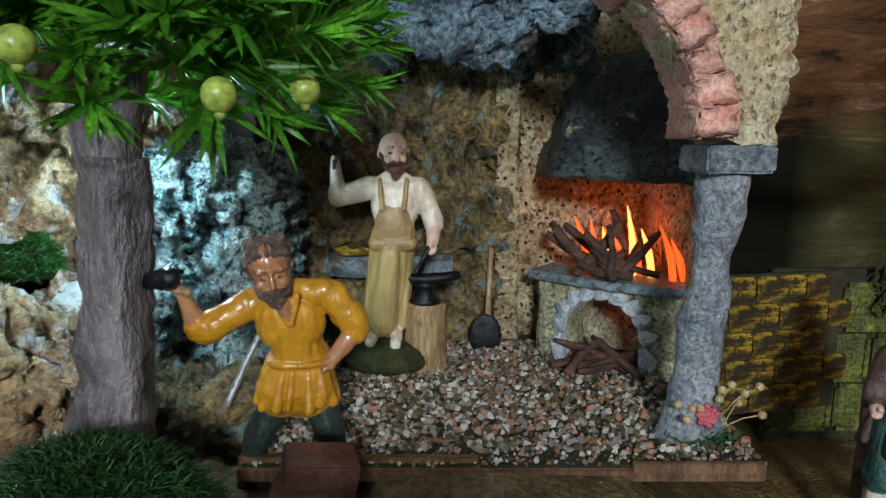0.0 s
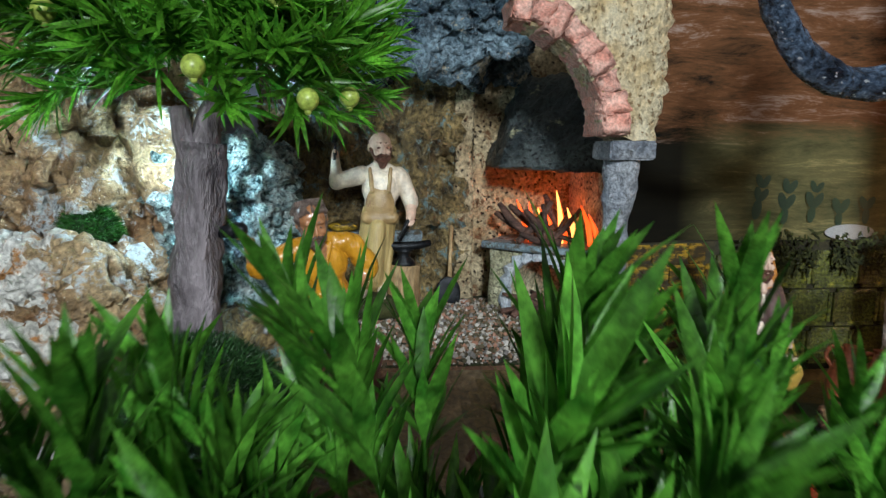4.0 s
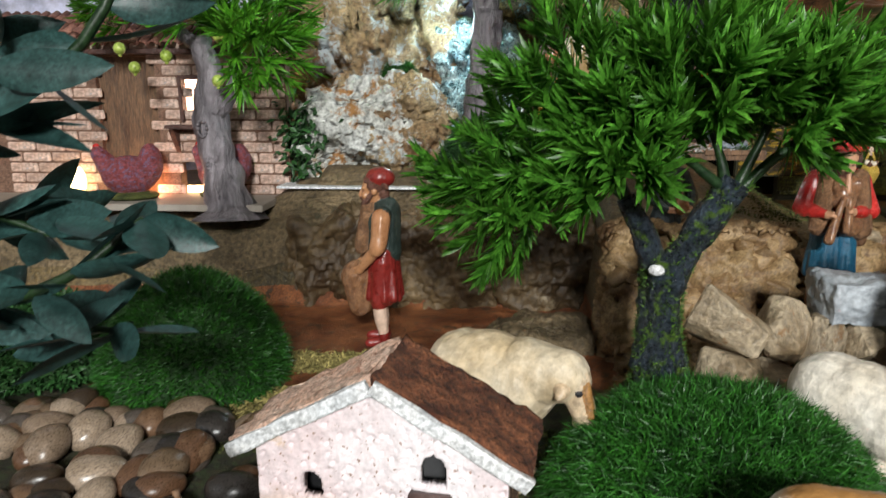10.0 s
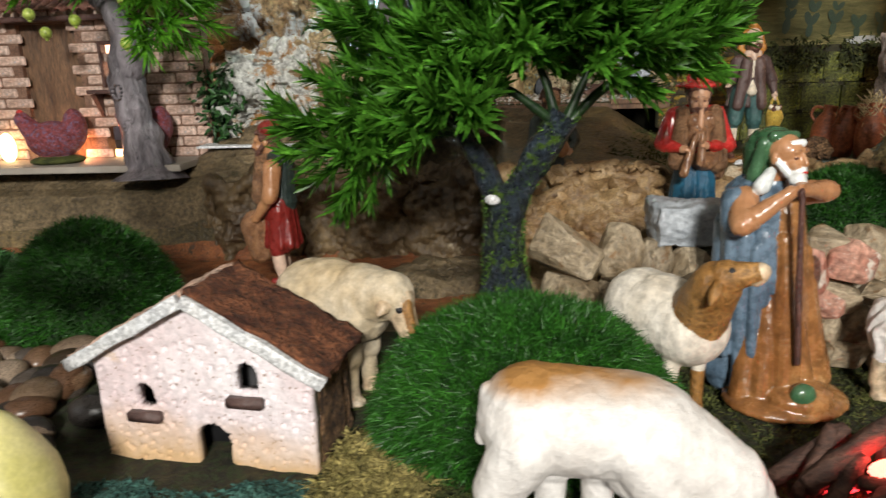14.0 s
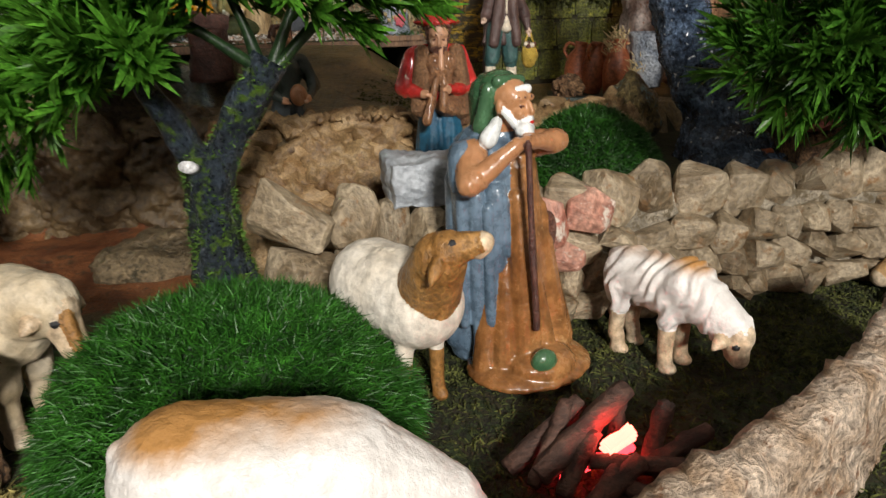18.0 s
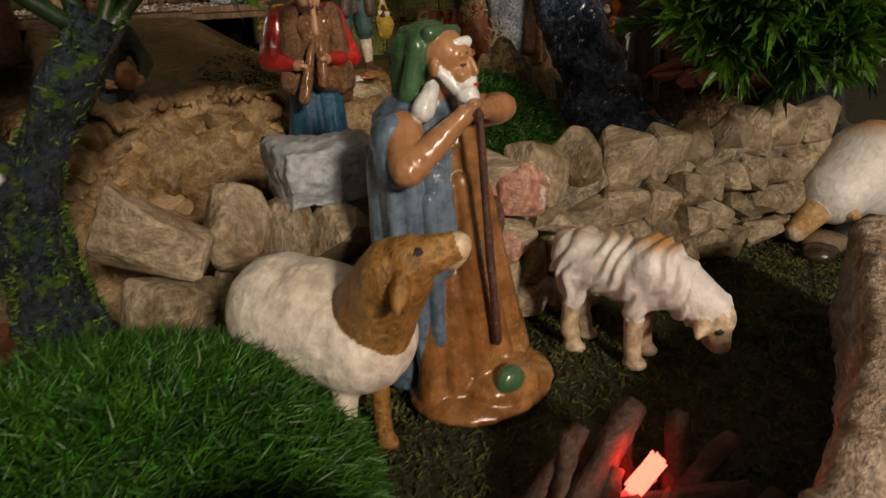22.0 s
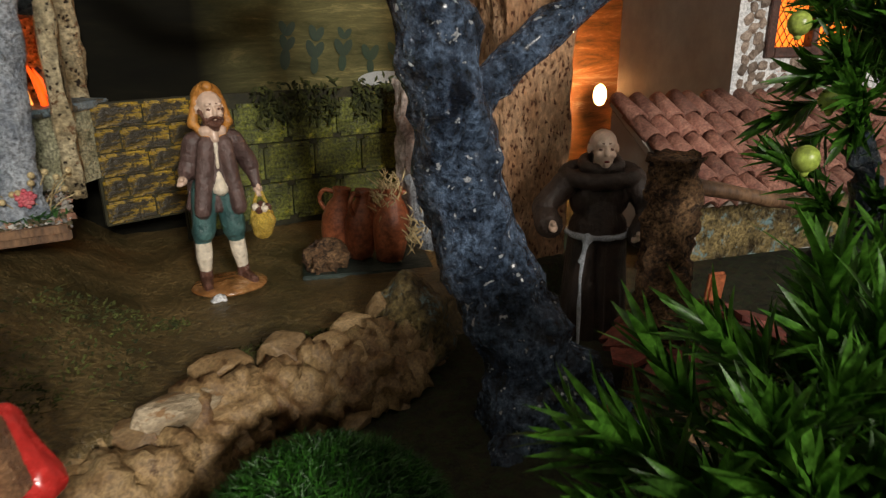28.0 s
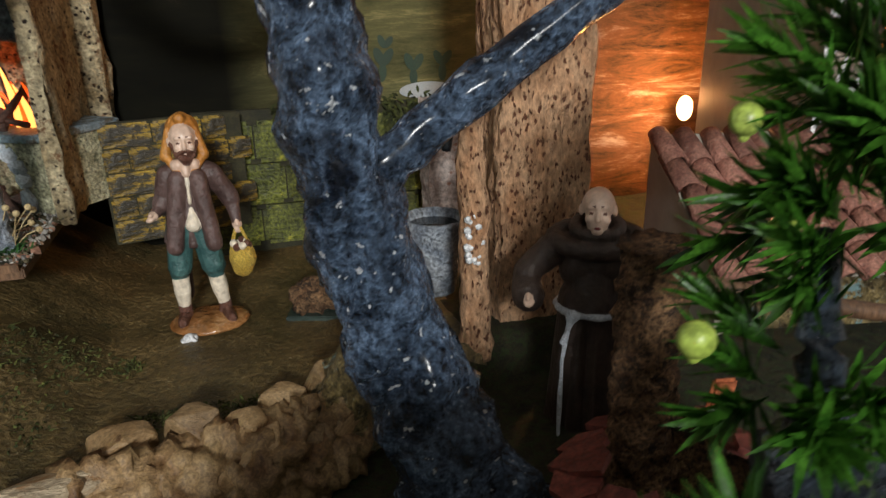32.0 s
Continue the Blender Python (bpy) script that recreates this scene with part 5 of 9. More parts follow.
p += [("e", 3, (-0.020, 0.024, 0.950), (0.076, 0.066, 0.074)), ("c", 3, (-0.020, -0.022, 1.004), (-0.020, 0.04, 0.990), 0.026, 0.040), ("c", 3, (-0.078, -0.004, 0.955), (-0.104, -0.012, 0.835), 0.017, 0.026), ("c", 3, (0.038, -0.004, 0.955), (0.062, -0.012, 0.835), 0.017, 0.026),
      ("c", 3, (-0.100, -0.012, 0.835), (-0.055, -0.066, 0.765), 0.022, 0.014), ("c", 3, (0.060, -0.012, 0.835), (0.010, -0.066, 0.765), 0.022, 0.014), ("c", 1, (-0.060, -0.050, 0.800), (0.015, -0.050, 0.800), 0.028, 0.028), ("c", 1, (-0.022, -0.062, 0.80), (-0.022, -0.080, 0.765), 0.026, 0.016),
      ("c", 6, (-0.024, -0.084, 0.600), (-0.024, -0.092, 0.520), 0.010, 0.034), ("c", 9, (-0.022, -0.084, 0.75), (-0.024, -0.090, 0.63), 0.0055, 0.0055),
      ("c", 0, (-0.065, -0.062, 0.74), (-0.118, -0.085, 0.42), 0.040, 0.038), ("c", 0, (0.022, -0.062, 0.74), (0.058, -0.085, 0.42), 0.040, 0.038),
      ("c", 7, (0.175, -0.05, 0.325), (0.172, -0.05, 0.275), 0.066, 0.052), ("c", 7, (0.120, -0.05, 0.355), (0.160, -0.045, 0.475), 0.008, 0.008), ("c", 7, (0.228, -0.05, 0.355), (0.180, -0.045, 0.475), 0.008, 0.008),
      ("e", 8, (-0.02, -0.02, 0.0), (0.195, 0.165, 0.035)), ("c", 0, (-0.11, 0.06, 0.6), (-0.12, 0.07, 0.12), 0.045, 0.040)]
for k in range(9):
    a = 0.7 * k
    p += [("e", 6 if k % 2 else 2, (0.174 + 0.036 * math.cos(a), -0.05 + 0.036 * math.sin(a), 0.385 + 0.008 * (k % 3)), 0.018)]
figurine("wayfarer_figurine", p, (0.2985, 0.402, 0.2350), 0, 0.173, [M["umber_coat"], M["pale_skin"], M["hair"], M["orange_hood"], M["teal"], M["hair"], M["cream"], M["basket"], M["robe_brown"], M["cream"]],
         "painted wayfarer figurine with orange hood, brown coat and yellow lantern basket", folds=0.0007, voxel=0.0007)
# old shepherd leaning on a crook
p = trunk_prims(0, (-0.02, 0.01, 0.55), (-0.015, 0.0, 0.710), (-0.120, -0.005, 0.795), (0.095, -0.005, 0.795), 0.120, 0.100, (0.0, -0.03, 0.86), 1)
p += head_prims(1, 2, None, 1.25, 4, 0, 22, (0.004, -0.035, 0.866), 1.10, eye=6, lip=7)
p += limb(1, 1, 1, (-0.120, -0.02, 0.785), (-0.178, -0.105, 0.715), (-0.045, -0.150, 0.822), 1.15) + limb(1, 1, 1, (0.100, -0.02, 0.795), (0.150, -0.105, 0.815), (0.010, -0.150, 0.835), 1.05)
p += [("e", 4, (0.000, 0.012, 0.966), (0.082, 0.080, 0.076)), ("c", 4, (-0.012, 0.035, 0.96), (-0.022, 0.040, 0.84), 0.078, 0.060), ("c", 4, (-0.064, -0.022, 0.985), (-0.076, -0.002, 0.87), 0.022, 0.030), ("c", 4, (0.058, -0.012, 0.985), (0.056, 0.02, 0.86), 0.022, 0.026), ("c", 4, (-0.040, -0.045, 1.010), (0.040, -0.045, 1.010), 0.020, 0.020),
      ("c", 2, (0.000, -0.094, 0.990), (0.038, -0.088, 0.988), 0.011, 0.014), ("c", 2, (-0.056, -0.062, 0.888), (-0.086, -0.062, 0.838), 0.020, 0.030), ("e", 2, (0.012, -0.120, 0.866), (0.034, 0.026, 0.026)),
      ("c", 0, (-0.150, -0.01, 0.785), (-0.165, -0.04, 0.700), 0.050, 0.045),
      ("c", 0, (-0.055, 0.035, 0.775), (-0.080, 0.05, 0.08), 0.098, 0.088), ("c", 0, (-0.125, 0.0, 0.74), (-0.128, -0.01, 0.36), 0.058, 0.046), ("c", 0, (-0.13, 0.04, 0.70), (-0.135, 0.06, 0.10), 0.050, 0.046), ("c", 0, (-0.060, -0.065, 0.66), (-0.060, -0.085, 0.42), 0.038, 0.030),
      ("c", 0, (-0.125, -0.045, 0.66), (-0.115, -0.060, 0.14), 0.030, 0.026), ("c", 0, (-0.085, -0.07, 0.60), (-0.080, -0.085, 0.30), 0.024, 0.022),
      ("c", 3, (0.040, -0.03, 0.74), (0.075, -0.07, 0.08), 0.072, 0.105), ("c", 3, (0.010, -0.085, 0.64), (0.010, -0.150, 0.10), 0.036, 0.058), ("c", 3, (0.085, -0.06, 0.62), (0.170, -0.110, 0.10), 0.036, 0.070), ("c", 3, (-0.030, -0.085, 0.40), (-0.055, -0.125, 0.06), 0.034, 0.058), ("c", 3, (0.115, -0.01, 0.58), (0.200, -0.04, 0.08), 0.032, 0.060),
      ("c", 0, (-0.165, -0.02, 0.68), (-0.160, -0.035, 0.20), 0.020, 0.020), ("c", 0, (-0.100, -0.085, 0.62), (-0.095, -0.100, 0.22), 0.016, 0.018), ("c", 0, (-0.045, -0.090, 0.64), (-0.035, -0.105, 0.46), 0.018, 0.014), ("c", 3, (0.045, -0.100, 0.66), (0.040, -0.175, 0.14), 0.014, 0.020), ("c", 3, (0.110, -0.085, 0.60), (0.200, -0.140, 0.10), 0.014, 0.022), ("c", 3, (0.135, -0.05, 0.52), (0.235, -0.085, 0.08), 0.014, 0.022), ("c", 3, (-0.080, -0.06, 0.30), (-0.110, -0.09, 0.05), 0.034, 0.052), ("c", 3, (0.050, -0.095, 0.50), (0.090, -0.165, 0.12), 0.022, 0.034),
      ("e", 3, (0.055, -0.115, 0.030), (0.235, 0.190, 0.048)), ("e", 3, (0.055, -0.185, 0.062), (0.130, 0.110, 0.070)), ("e", 4, (0.020, -0.250, 0.108), (0.046, 0.034, 0.042)),
      ("c", 5, (-0.020, -0.185, 0.835), (0.010, -0.215, 0.22), 0.0125, 0.0125), ("e", 6, (0.140, -0.085, 0.500), (0.034, 0.028, 0.072))]
figurine("shepherd_figurine", p, (0.125, -0.115, 0.148), 15, 0.172, [M["slate_blue"], M["tan_skin"], M["beard"], M["robe_brown"], M["hood_green"], M["red_wood"], M["hair"], M["red"]],
         "glazed old shepherd figurine with green hood leaning on a crook", folds=0.0007, voxel=0.00065)
# piper in red
p = trunk_prims(0, (0.040, 0, 0.54), (0.040, 0.004, 0.670), (-0.075, 0.004, 0.760), (0.140, 0.004, 0.760), 0.112, 0.100, (0.035, -0.02, 0.80), 1)
p += head_prims(1, 2, False, 1.0, 22, 0, -8, (0.032, -0.025, 0.792), 1.05)
p += limb(0, 0, 1, (-0.085, 0, 0.750), (-0.160, -0.02, 0.590), (-0.080, -0.140, 0.575), 1.2) + limb(0, 0, 1, (0.150, 0, 0.750), (0.228, -0.02, 0.570), (0.060, -0.150, 0.590), 1.2)
p += leg_prims(4, 1, 1, (0.0, 0, 0.50), (-0.020, -0.02, 0.26), (-0.028, 0.01, 0.040)) + leg_prims(4, 1, 1, (0.085, 0, 0.50), (0.110, -0.02, 0.26), (0.118, 0.01, 0.040), (0.02, -0.085))
p += drape(4, (0.042, 0, 0.52, 0.115, 0.090), (0.050, 0, 0.200, 0.140, 0.115), 11, 0.024)
p += [("c", 3, (-0.055, -0.045, 0.77), (-0.070, -0.065, 0.50), 0.042, 0.060), ("c", 3, (0.130, -0.045, 0.77), (0.155, -0.055, 0.48), 0.042, 0.062), ("c", 3, (0.155, -0.03, 0.52), (0.175, -0.04, 0.41), 0.058, 0.034), ("c", 3, (0.04, 0.05, 0.75), (0.05, 0.06, 0.45), 0.08, 0.09),
      ("e", 5, (0.030, -0.100, 0.655), (0.062, 0.050, 0.075)), ("e", 5, (0.075, -0.105, 0.72), (0.042, 0.034, 0.060)), ("e", 5, (-0.010, -0.105, 0.72), (0.034, 0.030, 0.050)), ("c", 5, (0.0, -0.150, 0.66), (-0.075, -0.185, 0.44), 0.015, 0.026), ("c", 5, (0.03, -0.150, 0.66), (0.020, -0.180, 0.50), 0.015, 0.026), ("e", 5, (0.07, -0.09, 0.50), (0.075, 0.055, 0.06)),
      ("c", 1, (0.030, -0.11, 0.80), (0.025, -0.14, 0.70), 0.010, 0.012), ("c", 0, (0.038, 0.005, 0.935), (0.052, 0.025, 1.055), 0.074, 0.022), ("e", 0, (0.036, -0.005, 0.920), (0.128, 0.118, 0.024)), ("e", 6, (0.04, 0, -0.005), (0.2, 0.16, 0.025))]
figurine("piper_figurine", p, (0.126, 0.072, 0.2065), 2, 0.152, [M["red"], M["skin"], M["hair"], M["fur"], M["blue"], M["bagpipe"], M["soil"]],
         "painted bagpiper figurine with red cap, red sleeves and blue breeches", folds=0.0010, voxel=0.0007)
# porter in red cap
p = trunk_prims(0, (0, 0.0, 0.54), (0, 0.0, 0.690), (-0.10, 0.01, 0.765), (0.10, 0.01, 0.765), 0.100, 0.092, (0, -0.02, 0.835), 1)
p += head_prims(1, 2, False, 0.9, 10, 0, 0, (0, -0.020, 0.825), 1.05)
p += limb(1, 1, 1, (-0.115, 0, 0.755), (-0.150, -0.015, 0.600), (-0.085, -0.115, 0.470), 1.1) + limb(1, 1, 1, (0.115, 0, 0.755), (0.150, -0.015, 0.600), (0.085, -0.115, 0.470), 1.1)
p += leg_prims(4, 5, 4, (-0.05, 0, 0.50), (-0.06, -0.02, 0.26), (-0.065, 0.005, 0.040)) + leg_prims(4, 5, 4, (0.05, 0, 0.50), (0.06, -0.02, 0.26), (0.065, 0.005, 0.040))
p += drape(4, (0, 0.01, 0.55, 0.095, 0.090), (0, 0.01, 0.270, 0.125, 0.110), 11, 0.020)
p += [("e", 4, (0, 0.000, 0.960), (0.076, 0.082, 0.058)), ("c", 4, (-0.03, -0.055, 0.945), (0.03, -0.055, 0.945), 0.022, 0.022), ("e", 6, (0, -0.150, 0.42), (0.090, 0.070, 0.050)), ("c", 6, (0, -0.145, 0.41), (0, -0.125, 0.24), 0.088, 0.070), ("c", 3, (0, -0.06, 0.79), (0, -0.095, 0.58), 0.050, 0.058), ("c", 0, (0, 0.03, 0.78), (0, 0.02, 0.54), 0.080, 0.090)]
figurine("porter_figurine", p, (-0.264, 0.112, 0.149), -82, 0.172, [M["dark_cloth"], M["tan_skin"], M["hair"], M["fur"], M["dark_red"], M["pale_skin"], M["bagpipe"]],
         "painted porter figurine with red cap and dark vest carrying a basket", folds=0.0008, voxel=0.0007)
# woman beyond the terrace
p = man(0, 0, 1, 1, 2, 3, 3, ((-0.11, 0, 0.78), (-0.16, -0.05, 0.64), (-0.08, -0.14, 0.58)), ((0.11, 0, 0.78), (0.16, -0.05, 0.64), (0.08, -0.14, 0.58)), skirt=3, hem=0.06, beard=0)
p += [("e", 4, (0.02, -0.13, 0.60), (0.055, 0.045, 0.065)), ("c", 2, (0, 0.03, 0.95), (0, 0.05, 0.82), 0.055, 0.05)]
figurine("woman_figurine", p, (0.012, 0.150, 0.20), 20, 0.145, [M["dark_cloth"], M["skin"], M["hair"], M["slate_dark"], M["tan_skin"]], "painted woman figurine in a dark blue dress holding a pale bundle", folds=0.0008)
# friar
p = trunk_prims(0, (0, 0, 0.54), (0, 0.004, 0.690), (-0.140, 0.004, 0.775), (0.140, 0.004, 0.775), 0.130, 0.110, (0, 0, 0.85), 1)
p += head_prims(1, 2, True, 0, 2, 0, 0, (0.0, -0.008, 0.848), 1.05, lip=5)
p += limb(0, 0, 1, (-0.150, 0, 0.760), (-0.245, -0.02, 0.665), (-0.225, -0.125, 0.615), 1.3) + limb(0, 0, 1, (0.150, 0, 0.760), (0.220, -0.02, 0.630), (0.150, -0.120, 0.565), 1.3)
p += [("c", 0, (-0.245, -0.02, 0.655), (-0.228, -0.095, 0.600), 0.052, 0.060), ("c", 0, (0.220, -0.02, 0.620), (0.168, -0.10, 0.555), 0.052, 0.060)]
p += drape(0, (0, 0, 0.56, 0.128, 0.105), (0, 0, 0.010, 0.165, 0.145), 13, 0.024)
for k in range(14):
    a = 2 * math.pi * k / 14
    b = a + 2 * math.pi / 14
    f = lambda q: V((0.136 * math.cos(q), 0.114 * math.sin(q) - 0.002, 0.542))
    p += [("c", 4, f(a), f(b), 0.0115, 0.0115)]
    f = lambda q: V((0.150 * math.cos(q), 0.010 + 0.088 * math.sin(q), 0.800 + 0.020 * math.sin(q)))
    p += [("c", 0, f(a), f(b), 0.034, 0.034)]
    f = lambda q: V((0.078 * math.cos(q), 0.005 + 0.062 * math.sin(q), 0.846 + 0.018 * math.sin(q)))
    p += [("c", 0, f(a), f(b), 0.026, 0.026)]
p += [("e", 0, (0, 0.07, 0.835), (0.085, 0.050, 0.055)), ("e", 4, (-0.066, -0.118, 0.542), (0.026, 0.020, 0.026)), ("c", 4, (-0.074, -0.126, 0.54), (-0.095, -0.156, 0.38), 0.011, 0.010), ("c", 4, (-0.095, -0.156, 0.38), (-0.092, -0.182, 0.08), 0.010, 0.010),
      ("c", 4, (-0.060, -0.126, 0.54), (-0.100, -0.146, 0.45), 0.010, 0.009)]
figurine("friar_figurine", p, (0.560, 0.214, 0.190), -30, 0.187, [M["habit"], M["pale_skin"], M["hair"], M["tan_skin"], M["rope"], M["dark_red"]], "painted friar figurine in dark brown habit with white rope belt", folds=0.0009, voxel=0.0007)


# sheep
def sheep(at, face_to, L, H, W, R, poll, muzzle, wool, face, label, skull=0.013, neck=0.016, leg=0.0075, woolly=0.3, droop=1.0, thin_legs=False, horn=False, curl=0.0006, step=0.0, dark=None, low=0.18):
    """A sheep of body half length L, back height H, half width W and half depth R, standing at a point and facing a heading in degrees (0: to -y);
    poll and muzzle are world points of its head."""
    s = 0.1
    turn = face_to + 90
    inv = pose(*at, 0, 0, turn).inverted()
    l, h, w, r = L / s, H / s, W / s, R / s
    q0, q1 = inv @ V(poll) / s, inv @ V(muzzle) / s
    k, nk = skull / s, neck / s
    zc = h - r
    m = 0.5 * (w + r)
    p = [("c", 0, (-0.50 * l, 0, zc - 0.10 * r), (0.52 * l, 0, zc), m * 0.97, m), ("e", 0, (0.04 * l, 0, zc - 0.02 * r), (0.98 * l, w * 1.02, r * 0.99)), ("c", 0, (0.95 * l, 0, zc + 0.5 * r), (1.04 * l, 0, zc - 0.5 * r), 0.05, 0.035)]
    sh = V((-0.66 * l, 0, zc + (0.36 - low) * r))
    d = (q1 - q0).normalized()
    sd = V((0, 1, 0)) if abs(d.y) < 0.8 else V((1, 0, 0))
    sd = (sd - d * sd.dot(d)).normalized()
    up = sd.cross(d)
    if up.x * -1 + up.z < 0:
        up = -up
    nslot = 1 if horn else 0
    p += [("c", nslot, sh, q0.lerp(sh, 0.15), nk * 1.35, nk), ("c", nslot, sh - V((0, 0, 0.45 * r)), q0.lerp(sh, 0.35), nk * 1.2, nk * 0.8), ("e", 1, q0 + d * k * 0.25, (k, k * 0.92, k)), ("c", 1, q0 + d * k * 0.3, q1 - d * k * 0.35, k * 0.86, k * 0.56),
          ("e", 2, q1 - d * k * 0.2, (k * 0.52,) * 3), ("c", 2, q1 - d * k * 0.15 - up * k * 0.3, q1 - d * k * 0.5 - up * k * 0.45, k * 0.3, k * 0.34)]
    for t in (-1, 1):
        e0 = q0 + sd * t * k * 0.75 + d * k * 0.1
        e1 = e0 + sd * t * k * 0.95 - V((0, 0, k * 0.75 * droop)) - d * k * 0.2
        p += [("c", 1, e0, e0.lerp(e1, 0.5), k * 0.22, k * 0.40), ("c", 1, e0.lerp(e1, 0.5), e1, k * 0.40, k * 0.16), ("e", 4, q0 + sd * t * k * 0.70 + d * k * 0.75 + up * k * 0.36, (k * 0.17, k * 0.17, k * 0.15))]
    if not horn:
        for t in range(9):
            p += [("e", 3, q0 - d * k * 0.45 + up * k * 0.62 + sd * k * (0.30 * (t % 3) - 0.30) + d * k * 0.30 * (t // 3), (k * 0.30,) * 3)]
    if dark is not None:
        p += [("c", 5, q0 + up * k * 0.62 + d * k * 0.6 + sd * k * 0.3 * dark, q1 + up * k * 0.40 - d * k * 0.8 + sd * k * 0.3 * dark, k * 0.34, k * 0.26)]
    lg = leg / s
    for x, back in ((-0.50 * l, 0), (0.58 * l, 1)):
        for t in (-1, 1):
            y = t * w * 0.52
            xx = x + step * t * (0.12 if back else -0.12)
            top = zc - 0.25 * r
            p += [("c", 0, (x, y, top), (xx, y, max(0.18, zc - 1.25 * r)), lg * (1.9 if back else 1.6), lg * (1.0 if thin_legs else 1.35)), ("c", 1 if horn else 2 if thin_legs else 0, (xx, y, zc - 1.15 * r), (xx + (0.02 if back else 0), y, 0.12), lg, lg * 0.85), ("c", 1 if horn else 2, (xx, y, 0.13), (xx - 0.01, y, 0.05), lg * 0.85, lg * 0.85),
                  ("e", 1 if horn else 2, (xx - 0.02, y, 0.03), (lg * 1.25, lg * 0.95, 0.04))]
    return figurine("sheep_figurine", p, at, turn, s, [wool, face, M["sheep_face"], face if horn else wool, M["black"], M["ram_brown"]], label, "sheep figurine", folds=curl, group="sheep flock", voxel=0.0009, calm=6)


sheep((-0.013, -0.284, 0.147), 86, 0.041, 0.0970, 0.025, 0.0225, (0.052, -0.288, 0.192), (0.078, -0.291, 0.162), M["wool"], M["wool"], "white woolly grazing sheep figurine with tan back, by the plaster wall", skull=0.0130, neck=0.0175, leg=0.0080, curl=0.00045, step=1.0, low=0.62)
sheep((-0.158, -0.116, 0.147), 68, 0.034, 0.1000, 0.023, 0.029, (-0.112, -0.141, 0.228), (-0.100, -0.149, 0.198), M["wool_tan"], M["sheep_face"], "tan and cream sheep figurine lowering its head behind the pink house", skull=0.0120, neck=0.016, leg=0.007, curl=0.0005, dark=1)
sheep((0.058, -0.138, 0.147), 34, 0.036, 0.0930, 0.024, 0.0262, (0.0740, -0.186, 0.2520), (0.0930, -0.195, 0.2590), M["ram_wool"], M["ram_brown"], "white ram figurine with raised brown head bleating, beside the shepherd", skull=0.0102, neck=0.0135, leg=0.0045, thin_legs=True, horn=True, curl=0.0004, droop=1.6)
sheep((0.2185, -0.136, 0.147), 27, 0.032, 0.0710, 0.0165, 0.0180, (0.2440, -0.180, 0.184), (0.2450, -0.187, 0.167), M["wool"], M["sheep_face"], "white grazing lamb figurine with tan face below the stone wall", skull=0.0112, neck=0.0125, leg=0.0055, thin_legs=True, curl=-0.0009)
sheep((0.545, -0.096, 0.147), -88, 0.062, 0.0800, 0.030, 0.032, (0.466, -0.095, 0.181), (0.432, -0.094, 0.158), M["wool"], M["wool_spine"], "white curly sheep figurine grazing beside the stone wall", skull=0.0145, neck=0.024, leg=0.009, curl=-0.0014)
for at, tn in (((-0.612, 0.300, 0.262), 20), ((-0.500, 0.320, 0.262), -15)):
    p = [("e", 0, (0, 0, 0.42), (0.46, 0.34, 0.34)), ("e", 0, (0.36, 0, 0.62), (0.20, 0.22, 0.34)), ("c", 0, (-0.30, 0, 0.55), (-0.46, 0, 0.80), 0.20, 0.13), ("e", 1, (0, 0, 0.06), (0.46, 0.34, 0.09)), ("e", 2, (-0.48, 0, 0.92), (0.06, 0.04, 0.06))]
    figurine("hen_figurine", p, at, tn, 0.072, [M["hen"], M["moss"], M["red"]], "red and purple feathered hen figurine on a mossy base", "hen figurine", group="hens")


# ---- foliage ----
def leaf_faces(co, faces, base, d, n, length, width, droop=0.25, fold=0.25):
    """One lance leaf of three joints with a folded midrib."""
    s = d.cross(n).normalized()
    i = len(co)
    for t, w in ((0.0, 0.12), (0.35, 0.5), (0.7, 0.36), (1.0, 0.0)):
        c = base + d * (length * t) - n * (droop * length * t * t)
        if w:
            co.append(c - s * (width * w) + n * (fold * width * w))
            co.append(c)
            co.append(c + s * (width * w) + n * (fold * width * w))
        else:
            co.append(c)
    for r in (0, 1):
        a = i + 3 * r
        faces.append((a, a + 1, a + 4, a + 3))
        faces.append((a + 1, a + 2, a + 5, a + 4))
    faces.append((i + 6, i + 7, i + 9))
    faces.append((i + 7, i + 8, i + 9))


def sprig_mesh(seed, material, n, stem, length, width, spread=0.9, droop=0.25):
    """A sprig along +z: leaves set round a thin stem."""
    rnd = random.Random(seed)
    co, faces = [], []
    for k in range(n):
        t = rnd.uniform(0.05, 1) ** 0.8
        a = k * 2.4 + rnd.uniform(-0.4, 0.4)
        tilt = rnd.uniform(0.25, spread) * (1.1 - 0.55 * t)
        d = V((math.cos(a) * math.sin(tilt), math.sin(a) * math.sin(tilt), math.cos(tilt)))
        nn = (V((0, 0, 1)) - d * d.z)
        nn = nn.normalized() if nn.length > 0.01 else V((1, 0, 0))
        nn = (-V((math.cos(a), math.sin(a), 0)) * 0.4 + nn).normalized()
        leaf_faces(co, faces, V((0, 0, stem * t)), d, nn, length * rnd.uniform(0.65, 1.15), width * rnd.uniform(0.8, 1.2), droop * rnd.uniform(0, 1.6))
    r = width * 0.13
    i = len(co)
    co += [V((r, 0, 0)), V((-r, r, 0)), V((-r, -r, 0)), V((0, 0, stem))]
    faces += [(i, i + 1, i + 3), (i + 1, i + 2, i + 3), (i + 2, i, i + 3)]
    me = bpy.data.meshes.new("sprig")
    me.from_pydata(co, [], faces)
    me.materials.append(material)
    me.shade_smooth()
    return me


